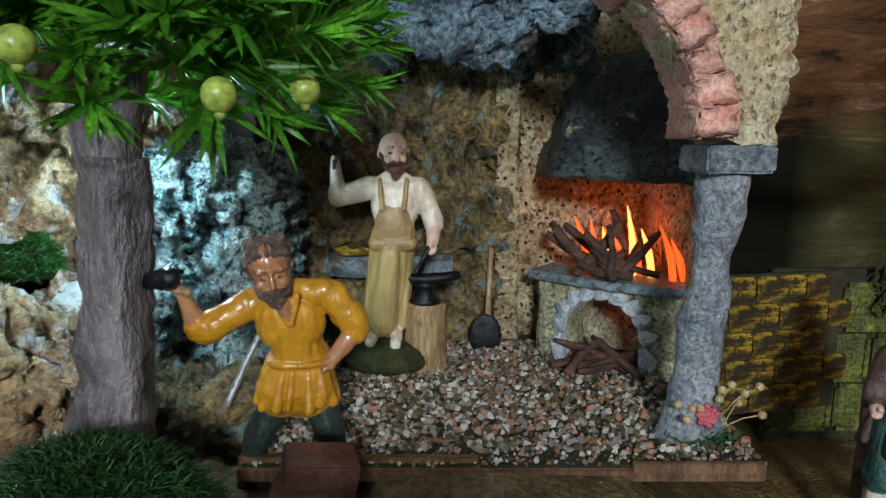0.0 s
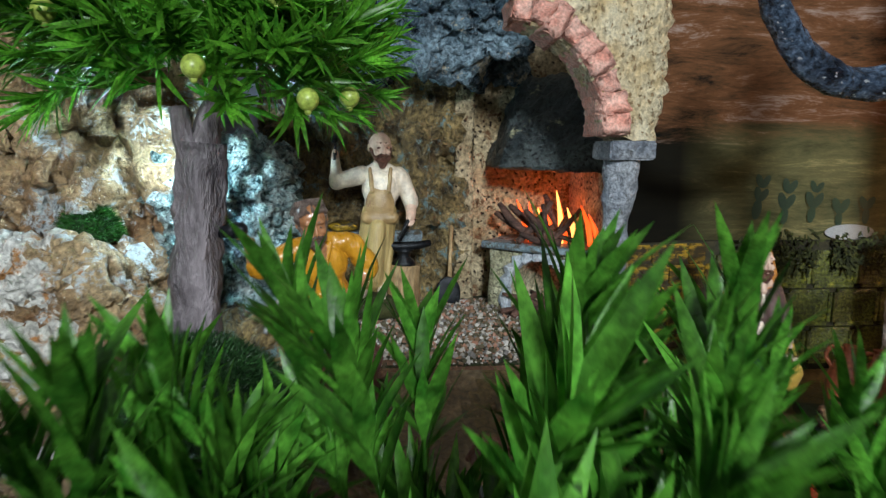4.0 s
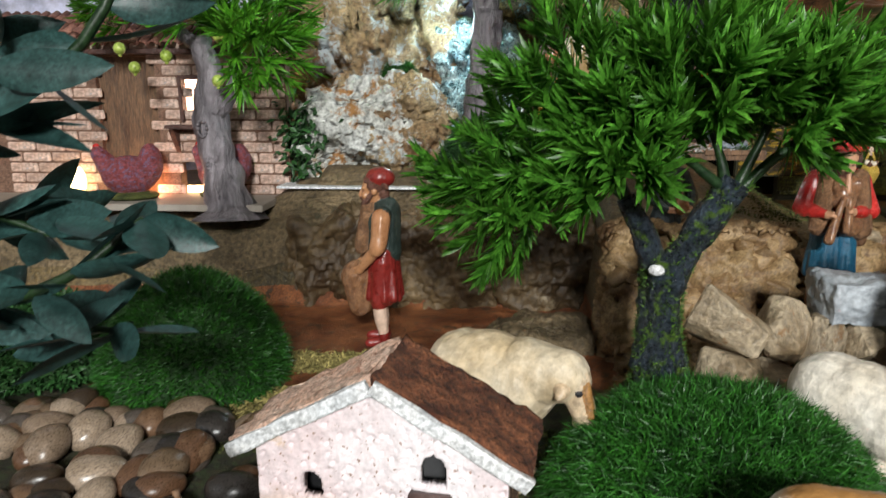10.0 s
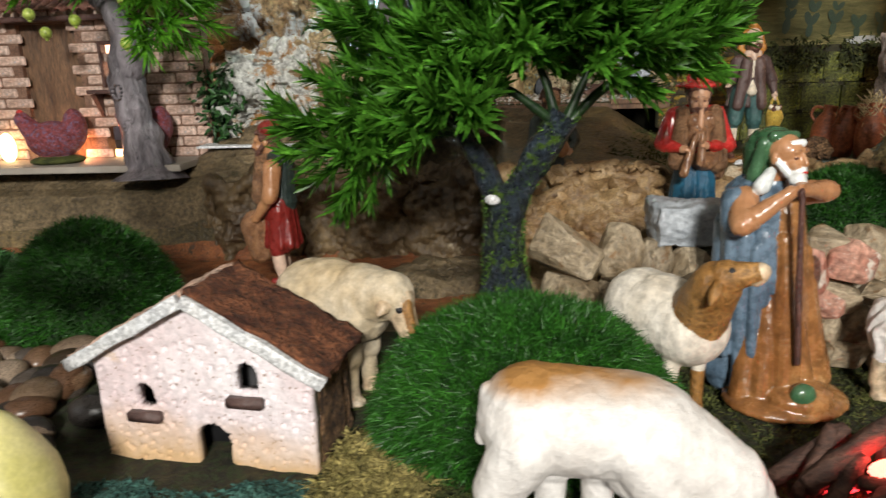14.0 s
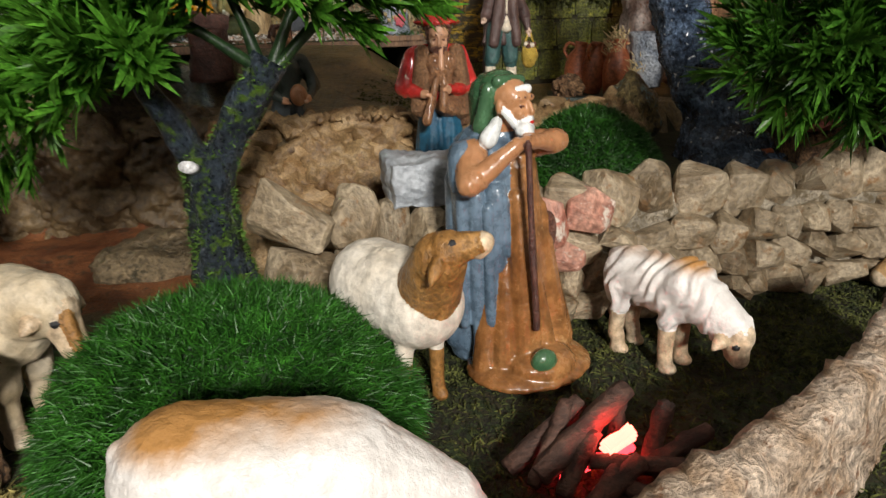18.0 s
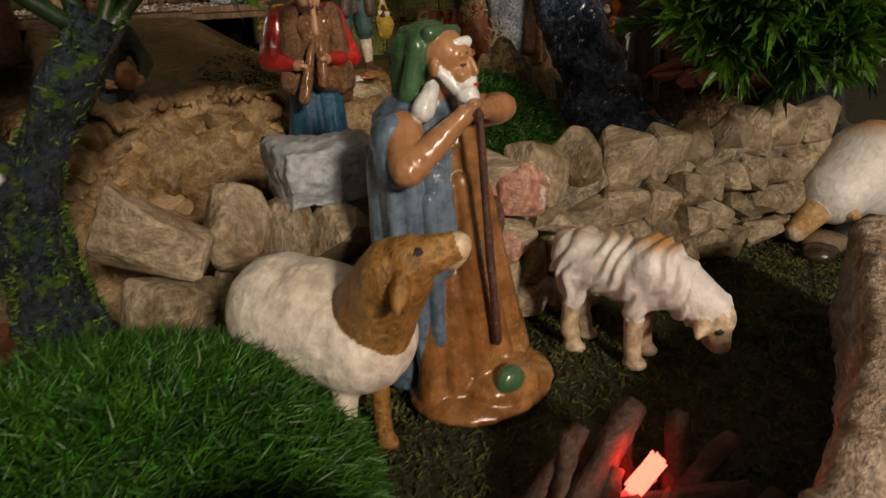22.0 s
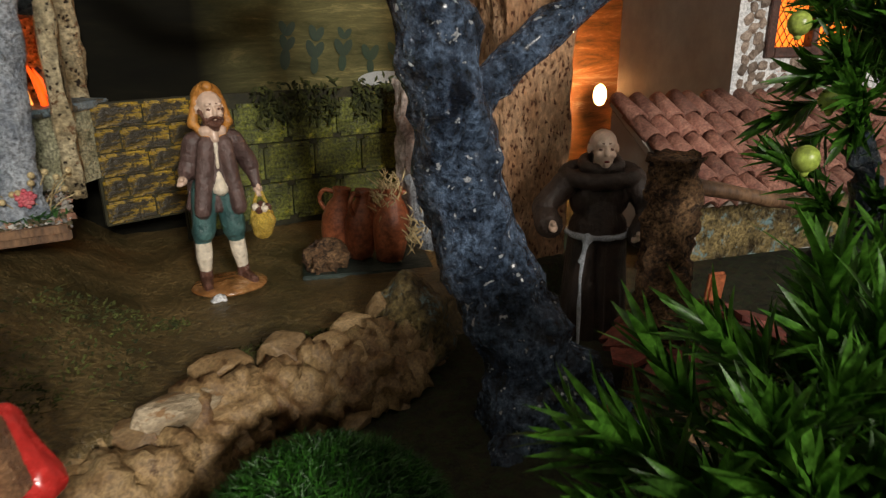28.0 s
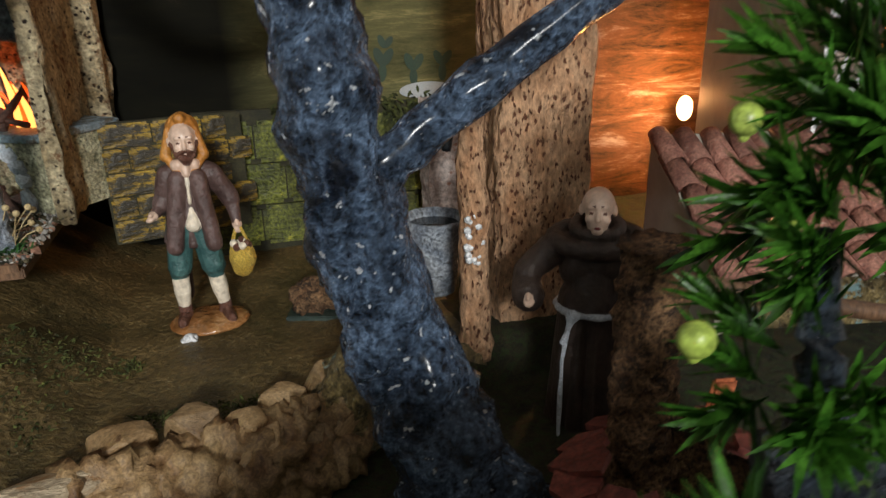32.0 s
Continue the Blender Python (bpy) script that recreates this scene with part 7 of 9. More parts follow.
def make_wall():
    rnd = random.Random(21)
    wall = thing("stone_wall", (0.30, -0.066, 0.150), "low dry wall of pale broken limestone bedded in mortar", "wall")
    bm = bmesh.new()
    block(bm, (0.135, -0.066, 0.145), (0.475, -0.040, 0.232), 0, 12)
    roughen(bm, 50, 0.006, 2)
    part("mortar_core", bm, M["mortar"], wall)
    for row, (z0, h) in enumerate(((0.150, 0.020), (0.170, 0.022), (0.192, 0.022), (0.214, 0.032))):
        x = 0.130 + rnd.uniform(0, 0.01)
        while x < 0.475:
            w = rnd.uniform(0.018, 0.034) * (1.25 if row == 3 else 1)
            m = Matrix.Translation((x + w / 2, -0.066 - 0.004 * (3 - row) + rnd.uniform(-0.004, 0.004) + (0.006 if row == 3 else 0), z0 + h / 2 + rnd.uniform(-0.002, 0.003))) @ \
                Euler((rnd.uniform(-0.2, 0.2), rnd.uniform(-0.35, 0.35), rnd.uniform(-0.4, 0.4))).to_matrix().to_4x4() @ Matrix.Diagonal((w * 1.12, rnd.uniform(0.024, 0.036), h * rnd.uniform(1.05, 1.4), 1))
            piece("stone", STONES[rnd.randrange(6)], m, wall)
            x += w * 0.92
    wall2 = thing("stone_pile", (0.03, -0.062, 0.150), "pile of pale and grey limestone blocks at the wall end", "stone pile")
    for x, y, z, sx, sy, sz, tilt, k in ((0.008, -0.068, 0.234, 0.046, 0.034, 0.040, 22, 0), (0.046, -0.066, 0.228, 0.032, 0.032, 0.044, -10, 1), (0.008, -0.074, 0.197, 0.042, 0.036, 0.036, 5, 2), (0.043, -0.066, 0.188, 0.036, 0.036, 0.040, -6, 3),
                                        (0.070, -0.072, 0.222, 0.018, 0.028, 0.036, 8, 4), (0.094, -0.074, 0.218, 0.032, 0.032, 0.042, -12, 5), (0.078, -0.070, 0.186, 0.038, 0.036, 0.040, 8, 0), (0.116, -0.070, 0.186, 0.034, 0.036, 0.040, -8, 1), (0.020, -0.066, 0.163, 0.045, 0.040, 0.034, 10, 4),
                                        (0.062, -0.066, 0.160, 0.040, 0.038, 0.032, -8, 5), (0.104, -0.066, 0.160, 0.042, 0.038, 0.032, 4, 2)):
        piece("stone", STONES[k], Matrix.Translation((x, y + 0.014, z)) @ Euler((0.08, radians(tilt), 0.2 * k - 0.4)).to_matrix().to_4x4() @ Matrix.Diagonal((sx * 1.14, sy * 1.1, sz * 1.12, 1)), wall2)
    red = stone_mesh(91, mat("red_stained_limestone", (0.42, 0.16, 0.11), (0.60, 0.34, 0.25), (0.60, 0.52, 0.44), 1.2, 0.4, 0.6, cover=0.55, piece=True), 0.6, 2, 0.14)
    for x, z, sx, sz, tl in ((0.168, 0.224, 0.030, 0.038, -14), (0.200, 0.230, 0.034, 0.030, 12), (0.182, 0.200, 0.034, 0.022, 4)):
        piece("red_stone", red, Matrix.Translation((x, -0.074, z)) @ Matrix.Rotation(radians(tl), 4, "Y") @ Matrix.Diagonal((sx, 0.034, sz, 1)), wall2)
    blk = new("stone_block", finish(rockmass((0.0680, -0.070, 0.2365), (0.1190, -0.028, 0.2680), 5, 34, 0.004, 7, False, 0.16, 0.25), M["grey_block"]))
    tagged(blk, "squared grey limestone block resting on the stone pile", "stone block")
    # retaining wall of rough tan stone under the terrace
    cork = thing("terrace_wall", (0.03, 0.075, 0.15), "rough tan rock retaining wall of the terrace", "wall")
    bm = bmesh.new()
    block(bm, (-0.048, 0.042, 0.140), (0.108, 0.135, 0.265), 0, 44)
    for v in bm.verts:
        if v.co.y < 0.09:
            v.co.y += 0.055 * (v.co.z - 0.14) / 0.12
    roughen(bm, 34, 0.016, 3, 5, True)
    roughen(bm, 95, 0.007, 6, 4, True)
    part("rubble", bm, M["rubble"], cork)
    for k in range(85):
        x, z = rnd.uniform(-0.048, 0.110), rnd.uniform(0.150, 0.272)
        s = rnd.uniform(0.010, 0.024)
        m = Matrix.Translation((x, 0.046 + 0.055 * (z - 0.14) / 0.12 + rnd.uniform(-0.002, 0.006), z)) @ Euler((rnd.uniform(-.8, .8), rnd.uniform(-.7, .7), rnd.uniform(-.8, .8))).to_matrix().to_4x4() @ Matrix.Diagonal((s * 1.4, s, s * 0.85, 1))
        piece("stone", TANS[rnd.randrange(6)], m, cork)
    # kerb of stones along the street
    kerb = thing("rubble_kerb", (0.25, 0.18, 0.205), "rubble kerb of tan boulders along the street edge", "wall")
    bm = bmesh.new()
    pts = curve_pts([(0.10, 0.118, 0.222), (0.17, 0.150, 0.222), (0.25, 0.190, 0.222), (0.33, 0.200, 0.224), (0.372, 0.220, 0.226), (0.41, 0.255, 0.228)], 40)
    tube(bm, curve_pts(pts, 120), [0.026] * 120, 44, wave=0.5, f=40)
    roughen(bm, 55, 0.010, 3, 5, True)
    roughen(bm, 130, 0.006, 5, 4, True)
    part("rubble", bm, M["rubble"], kerb)
    for k, p in enumerate(pts[::2]):
        for row in range(4):
            if rnd.random() < 0.45:
                continue
            s = rnd.uniform(0.012, 0.026)
            m = Matrix.Translation(p + V((rnd.uniform(-0.008, 0.008), -0.026 + 0.006 * row + rnd.uniform(-0.003, 0.003), -0.030 + 0.014 * row))) @ Euler((rnd.uniform(-.7, .7), rnd.uniform(-.6, .6), rnd.uniform(-.8, .8))).to_matrix().to_4x4() @ Matrix.Diagonal((s * 1.6, s, s * 0.75, 1))
            piece("stone", TANS[rnd.randrange(6)], m, kerb)
    for x, y, z, sx, sy, sz in ((0.250, 0.214, 0.246, 0.040, 0.030, 0.024), (0.291, 0.217, 0.248, 0.036, 0.030, 0.027), (0.322, 0.210, 0.246, 0.026, 0.026, 0.022), (0.346, 0.232, 0.246, 0.034, 0.028, 0.022), (0.374, 0.240, 0.250, 0.026, 0.026, 0.032),
                             (0.396, 0.252, 0.248, 0.024, 0.024, 0.030), (0.190, 0.168, 0.243, 0.036, 0.026, 0.020), (0.155, 0.150, 0.240, 0.034, 0.024, 0.020)):
        piece("boulder", BOULDERS[rnd.randrange(3)], Matrix.Translation((x, y, z)) @ Euler((0, rnd.uniform(-.2, .2), rnd.uniform(-.5, .5))).to_matrix().to_4x4() @ Matrix.Diagonal((sx, sy, sz, 1)), kerb)
    pale = piece("pale_stone", STONES[2], Matrix.Translation((0.218, 0.176, 0.249)) @ Euler((0.35, 0.12, 0.4)).to_matrix().to_4x4() @ Matrix.Diagonal((0.058, 0.026, 0.020, 1)), kerb)
    tagged(pale, "pale flat stone")
    bm = bmesh.new()
    ball(bm, (0.395, 0.235, 0.232), (0.032, 0.030, 0.045), 4)
    roughen(bm, 40, 0.008, 6)
    solid("dark_boulder", bm, M["cave_rock"], "dark grey boulder at the end of the kerb", "rock")
    # river pebbles
    for k in range(190):
        x, y = rnd.uniform(-0.62, -0.285), rnd.uniform(-0.34, -0.05)
        if x > -0.31 and y > -0.24:
            continue
        s = rnd.uniform(0.009, 0.0165)
        ob = new("pebble", PEB[k % 5])
        ob.matrix_world = Matrix.Translation((x, y, 0.146 + s * 0.55)) @ Euler((rnd.uniform(-.3, .3), rnd.uniform(-.3, .3), rnd.uniform(0, 6))).to_matrix().to_4x4() @ Matrix.Diagonal((s * 1.25, s, s * 0.75, 1))
        tagged(ob, "smooth brown river pebble lying among others", "pebble", "river pebbles")
    for x, y, s in ((0.455, -0.105, 0.014), (0.435, -0.115, 0.011), (0.49, -0.10, 0.012)):
        ob = new("pebble", PEB[1])
        ob.matrix_world = Matrix.Translation((x, y, 0.150)) @ Matrix.Diagonal((s * 1.3, s, s * 0.7, 1))
        tagged(ob, "smooth brown river pebble below the stone wall", "pebble", "river pebbles")


PEB = []
for k in range(5):
    bm = bmesh.new()
    ball(bm, (0, 0, 0), 1, 3)
    for v in bm.verts:
        v.co *= 1 + wob(v.co, 0.7, 0.16, 13 * k, 2)
    PEB.append(finish(bm, M["pebble"]))
make_wall()


# ---- plaster rim wall ----
def make_rim():
    pts = curve_pts([(-0.075, -0.356, 0), (0.04, -0.338, 0), (0.10, -0.319, 0), (0.165, -0.298, 0), (0.252, -0.257, 0), (0.30, -0.227, 0), (0.360, -0.185, 0)], 90)
    bm = bmesh.new()
    rows = []
    nz = 14
    for i, p in enumerate(pts):
        d = (pts[min(i + 1, 89)] - pts[max(i - 1, 0)]).normalized()
        nrm = V((-d.y, d.x, 0))
        top = float(np.interp(i, [0, 30, 60, 80, 89], [0.193, 0.200, 0.207, 0.207, 0.209])) + wob(p, 40, 0.006, 4)
        ring = [p + nrm * -0.012 + V((0, 0, 0.13 + (top - 0.13) * k / nz)) for k in range(nz)]
        ring += [p + nrm * a + V((0, 0, top + 0.003 * math.cos(a * 120))) for a in (-0.010, -0.004, 0.002, 0.007)]
        ring += [p + nrm * 0.009 + V((0, 0, 0.13 + (top - 0.13) * (nz - 1 - k) / nz)) for k in range(nz)]
        rows.append([bm.verts.new(q) for q in ring])
    for a, b in zip(rows, rows[1:]):
        for k in range(len(a) - 1):
            bm.faces.new((a[k], b[k], b[k + 1], a[k + 1]))
    bm.faces.new(rows[0])
    bm.faces.new(rows[-1][::-1])
    bmesh.ops.recalc_face_normals(bm, faces=bm.faces[:])
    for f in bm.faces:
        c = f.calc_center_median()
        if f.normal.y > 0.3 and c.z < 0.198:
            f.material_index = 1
    roughen(bm, 70, 0.0045, 4)
    roughen(bm, 220, 0.0022, 8, 4, True)
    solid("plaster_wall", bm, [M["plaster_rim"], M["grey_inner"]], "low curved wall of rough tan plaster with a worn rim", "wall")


make_rim()


# ---- camp fire ----
def make_campfire():
    rnd = random.Random(4)
    fire = thing("camp_fire", (0.145, -0.235, 0.150), "little camp fire of dark logs with glowing red embers", "camp fire")
    logs = [((0.094, -0.226, 0.154), (0.136, -0.212, 0.176), 0.0056), ((0.102, -0.240, 0.154), (0.128, -0.214, 0.178), 0.0046), ((0.104, -0.241, 0.160), (0.158, -0.217, 0.182), 0.0070), ((0.112, -0.250, 0.154), (0.134, -0.232, 0.172), 0.0052),
            ((0.128, -0.242, 0.164), (0.182, -0.255, 0.158), 0.0052), ((0.132, -0.250, 0.160), (0.150, -0.262, 0.154), 0.0050), ((0.160, -0.240, 0.154), (0.178, -0.222, 0.174), 0.0055), ((0.156, -0.245, 0.156), (0.192, -0.238, 0.166), 0.0052),
            ((0.120, -0.262, 0.154), (0.150, -0.250, 0.166), 0.0055), ((0.128, -0.270, 0.154), (0.160, -0.262, 0.160), 0.0055), ((0.114, -0.266, 0.153), (0.138, -0.250, 0.164), 0.0045), ((0.148, -0.226, 0.154), (0.160, -0.208, 0.170), 0.0045), ((0.150, -0.268, 0.153), (0.190, -0.262, 0.157), 0.0050),
            ((0.124, -0.218, 0.153), (0.140, -0.200, 0.166), 0.0045)]
    for k, (lo, hi, q) in enumerate(logs):
        lo, hi = V(lo), V(hi)
        bm = bmesh.new()
        q *= 0.82
        tube(bm, curve_pts([lo, lo.lerp(hi, 0.5) + V((0, rnd.uniform(-0.001, 0.001), 0.001)), hi], 9), [q * w for w in (0.9, 1, 1.05, 1, 0.95, 1, 1.05, 1, 0.95)], 11, wave=0.28, f=160, seed=k)
        roughen(bm, 420, 0.0009, k)
        part("log", bm, M["twig"], fire)
    for k in range(10):
        bm = bmesh.new()
        ball(bm, (0.132 + rnd.uniform(-0.022, 0.022), -0.240 + rnd.uniform(-0.012, 0.010), 0.156 + rnd.uniform(0, 0.008)), (0.0042, 0.0030, 0.0026), 2)
        roughen(bm, 300, 0.002, k)
        part("ember", bm, M["ember"], fire, "glowing red ember")
    bm = bmesh.new()
    block(bm, (-0.009, -0.0035, -0.0042), (0.009, 0.0035, 0.0042), 0.0014, 2, Matrix.Translation((0.143, -0.240, 0.1715)) @ Euler((0.5, -0.25, 0.25)).to_matrix().to_4x4())
    roughen(bm, 300, 0.0012, 3)
    part("ember", bm, M["ember_core"], fire, "white-hot glowing ember")


make_campfire()


# ---- little pink house ----
def make_cottage():
    org = Matrix.Translation((-0.2165, -0.2065, 0.145)) @ Matrix.Rotation(radians(-9), 4, "Z")
    h = thing("toy_cottage", (-0.2165, -0.2065, 0.150), "little plaster cottage with pinkish white front and rusty cork roof", "toy house")
    bm = bmesh.new()
    W, D, E, R = 0.0675, 0.048, 0.0665, 0.1035
    prof = [(-W, 0), (-W, E), (0, R), (W, E), (W, 0)]
    # front wall with three openings cut by a grid
    nx, nz = 126, 100
    holes = [(-0.037, 0.0445, 0.0062, 0.0094), (0.0295, 0.0610, 0.0067, 0.0104), (0.004, 0.0165, 0.0108, 0.0165)]

    def inside(x, z):
        for cx, cz, rx, rz in holes:
            if abs(x - cx) < rx and (cz - rz < z < cz or (z >= cz and ((x - cx) / rx) ** 2 + ((z - cz) / (rz * 0.75)) ** 2 < 1)):
                return True
        return False

    def top(x):
        return R - (R - E) * abs(x) / W

    vid = {}
    for i in range(nx + 1):
        for j in range(nz + 1):
            x = -W + 2 * W * i / nx
            z = top(x) * j / nz
            vid[i, j] = bm.verts.new((x, 0, z))
    for i in range(nx):
        for j in range(nz):
            c = sum((vid[k].co for k in ((i, j), (i + 1, j), (i + 1, j + 1), (i, j + 1))), V()) / 4
            if not inside(c.x, c.z):
                bm.faces.new((vid[i, j], vid[i + 1, j], vid[i + 1, j + 1], vid[i, j + 1]))
    bmesh.ops.delete(bm, geom=[v for v in bm.verts if not v.link_faces], context="VERTS")
    ext = bmesh.ops.extrude_face_region(bm, geom=bm.faces[:])
    bmesh.ops.translate(bm, verts=[v for v in ext["geom"] if isinstance(v, bmesh.types.BMVert)], vec=(0, 0.008, 0))
    bmesh.ops.recalc_face_normals(bm, faces=bm.faces[:])
    rnd = random.Random(3)
    holes_ = np.array([(rnd.uniform(-W, W), rnd.uniform(0, R), rnd.uniform(0.0007, 0.0019)) for _ in range(300)])
    for v in bm.verts:
        near = 1 - np.hypot(holes_[:, 0] - v.co.x, holes_[:, 1] - v.co.z) / holes_[:, 2]
        v.co.y += 0.0018 * max(0.0, min(1.0, 2 * float(near.max()))) + wob(v.co, 45, 0.0010, 2)
    bmesh.ops.transform(bm, matrix=org, verts=bm.verts)
    part("front_wall", bm, M["pink_plaster"], h)
    for nm, lo, hi, mt in (("side_wall", (-W, 0.0085, 0), (-W + 0.008, D, E), "pink_cork"), ("side_wall", (W - 0.008, 0.0085, 0), (W, D, E), "cork"), ("back_wall", (-W, D, 0), (W, D + 0.008, E), "cork")):
        bm = bmesh.new()
        block(bm, lo, hi, 0, 8)
        roughen(bm, 90, 0.0025, 4)
        bmesh.ops.transform(bm, matrix=org, verts=bm.verts)
        part(nm, bm, M[mt], h)
    # added black sheet standing for the unlit inside behind the openings
    bm = bmesh.new()
    block(bm, (-W + 0.012, 0.022, 0.0), (W - 0.012, 0.026, 0.062))
    bmesh.ops.transform(bm, matrix=org, verts=bm.verts)
    part("dark_lining", bm, M["black"], h)
    ang = math.atan2(R - E, W)
    L = math.hypot(R - E, W) + 0.011
    for s in (-1, 1):
        rot = org @ Matrix.Translation((0, 0, R + 0.001)) @ Matrix.Rotation(s * ang, 4, "Y") @ (Matrix.Rotation(math.pi, 4, "Z") if s < 0 else Matrix())
        y0, y1 = (-0.006, D + 0.006) if s > 0 else (-D - 0.006, 0.006)
        bm = bmesh.new()
        block(bm, (0 if s < 0 else -0.002, y0 + (0.002 if s > 0 else 0), 0.0), (L, y1 - (0.002 if s < 0 else 0), 0.006), 0, 14)
        roughen(bm, 110, 0.003, 5 + s)
        bmesh.ops.transform(bm, matrix=rot, verts=bm.verts)
        part("roof", bm, M["cork_roof"] if s > 0 else M["pink_cork"], h, "rusty brown cork roof slope" if s > 0 else "pale pink cork roof slope")
        bm = bmesh.new()
        ye = y0 if s > 0 else y1
        block(bm, (0.0, min(ye, ye - 0.004 * s), -0.002), (L + 0.001, max(ye, ye - 0.004 * s), 0.0055), 0, 6)
        roughen(bm, 120, 0.0015, 8)
        bmesh.ops.transform(bm, matrix=rot, verts=bm.verts)
        part("barge_board", bm, M["white_paint"], h, "white painted gable edge")
    for cx, cz, w in ((-0.037, 0.0312, 0.0105), (0.0285, 0.0455, 0.0110)):
        bm = bmesh.new()
        block(bm, (cx - w, -0.0055, cz - 0.003), (cx + w, 0.001, cz + 0.003), 0.0008)
        bmesh.ops.transform(bm, matrix=org, verts=bm.verts)
        part("window_sill", bm, M["umber_coat"], h, "mauve brown window sill")


make_cottage()
bm = bmesh.new()
lathe(bm, (-0.286, -0.275, 0.148), [(0.004, 0.0), (0.017, 0.003), (0.0245, 0.013), (0.026, 0.024), (0.024, 0.038), (0.0185, 0.050), (0.012, 0.061), (0.0075, 0.067), (0.0035, 0.070), (0.001, 0.0705)], 28)
for v in bm.verts:
    v.co += v.normal * wob(v.co, 30, 0.002, 2)
pear = thing("pear", (-0.286, -0.275, 0.148), "yellow-green freckled pear standing on the pebbles", "pear")
part("fruit", bm, M["pear"], pear)
bm = bmesh.new()
tube(bm, curve_pts([(-0.286, -0.275, 0.2165), (-0.2865, -0.275, 0.223), (-0.2885, -0.275, 0.231)], 6), [0.0016, 0.0013, 0.0012, 0.0012, 0.0013, 0.0017], 8)
part("stalk", bm, M["wood"], pear)


# ---- big grey-green leaves close by ----
def broad_leaf(length, width, bend, twist):
    """A broad pointed leaf of nine joints, cupped along its midrib."""
    co, faces = [], []
    n = 9
    for i in range(n):
        t = i / (n - 1)
        w = width * 0.5 * (math.sin(math.pi * t ** 0.8) ** 0.75 if 0 < t < 1 else 0.0)
        c = V((0, bend * length * t * t, length * t))
        a = twist * t
        for k in (-1, -0.5, 0, 0.5, 1):
            co.append(c + V((math.cos(a) * w * k, math.sin(a) * w * k - 0.28 * w * k * k, 0)))
    for i in range(n - 1):
        for k in range(4):
            q = 5 * i + k
            faces.append((q, q + 1, q + 6, q + 5))
    me = bpy.data.meshes.new("leaf")
    me.from_pydata(co, [], faces)
    me.materials.append(M["grey_leaf"])
    me.shade_smooth()
    return me


def make_leaf_plant():
    rnd = random.Random(9)
    pl = thing("leafy_branch", (-0.500, -0.26, 0.150), "hanging branch with broad grey-green leaves", "branch")
    kinds = [broad_leaf(rnd.uniform(0.036, 0.050), rnd.uniform(0.014, 0.020), rnd.uniform(-0.35, 0.1), rnd.uniform(-0.5, 0.5)) for _ in range(7)]
    root = (-0.500, -0.26, 0.150), (-0.480, -0.27, 0.30)
    stems = [[*root, (-0.340, -0.285, 0.315), (-0.290, -0.275, 0.345)], [*root, (-0.325, -0.26, 0.40), (-0.296, -0.25, 0.46)], [*root, (-0.355, -0.28, 0.37), (-0.330, -0.28, 0.46)], [*root, (-0.375, -0.25, 0.38), (-0.365, -0.25, 0.48)],
             [*root, (-0.370, -0.265, 0.300), (-0.315, -0.255, 0.292)], [*root, (-0.400, -0.245, 0.340), (-0.350, -0.24, 0.330)]]
    for s in stems:
        pts = curve_pts(s, 18)
        bm = bmesh.new()
        tube(bm, pts, lerp_list([0.005, 0.0012], 18), 7)
        part("stem", bm, M["stem"], pl)
        for i in range(7, 18):
            for _ in range(2):
                a = rnd.uniform(0, 6.28)
                d = V((math.cos(a), 0.7 * math.sin(a), rnd.uniform(-0.5, 0.5))).normalized()
                piece("leaf", kinds[rnd.randrange(7)], aim(pts[i], d, rnd.uniform(0, 6.28), rnd.uniform(0.7, 1.1)), pl)


make_leaf_plant()


# ---- brick house on its ledge ----
def brick_mesh(w, d, h, material, seed):
    bm = bmesh.new()
    block(bm, (0, 0, 0), (w, d, h), min(w, h) * 0.10)
    for v in bm.verts:
        v.co += V((wob(v.co, 90, 0.0006, seed), wob(v.co, 90, 0.0008, seed + 3), wob(v.co, 90, 0.0006, seed + 5)))
    return finish(bm, material, smooth=False)


def brick_field(parent, org, x0, x1, z0, z1, bw, bh, gap, depth, material, skip, rnd, name="brick"):
    full = [brick_mesh(bw - gap, depth, bh - gap, material, k) for k in range(3)]
    half = brick_mesh(bw / 2 - gap, depth, bh - gap, material, 8)
    n, z, row = 0, z0, 0
    while z + bh * 0.6 < z1:
        x = x0 - (bw / 2 if row % 2 else 0)
        while x < x1 - 0.004:
            me, xx, w = full[rnd.randrange(3)], x, bw
            if x < x0 or x + bw > x1 + 0.001:
                me, w = half, bw / 2
                xx = x0 if x < x0 else x
            if not skip(xx + w / 2, z + bh / 2):
                piece(name, me, org @ Matrix.Translation((xx, -rnd.uniform(0, 0.0012), z)), parent)
                n += 1
            x += bw
        z += bh
        row += 1
    return n


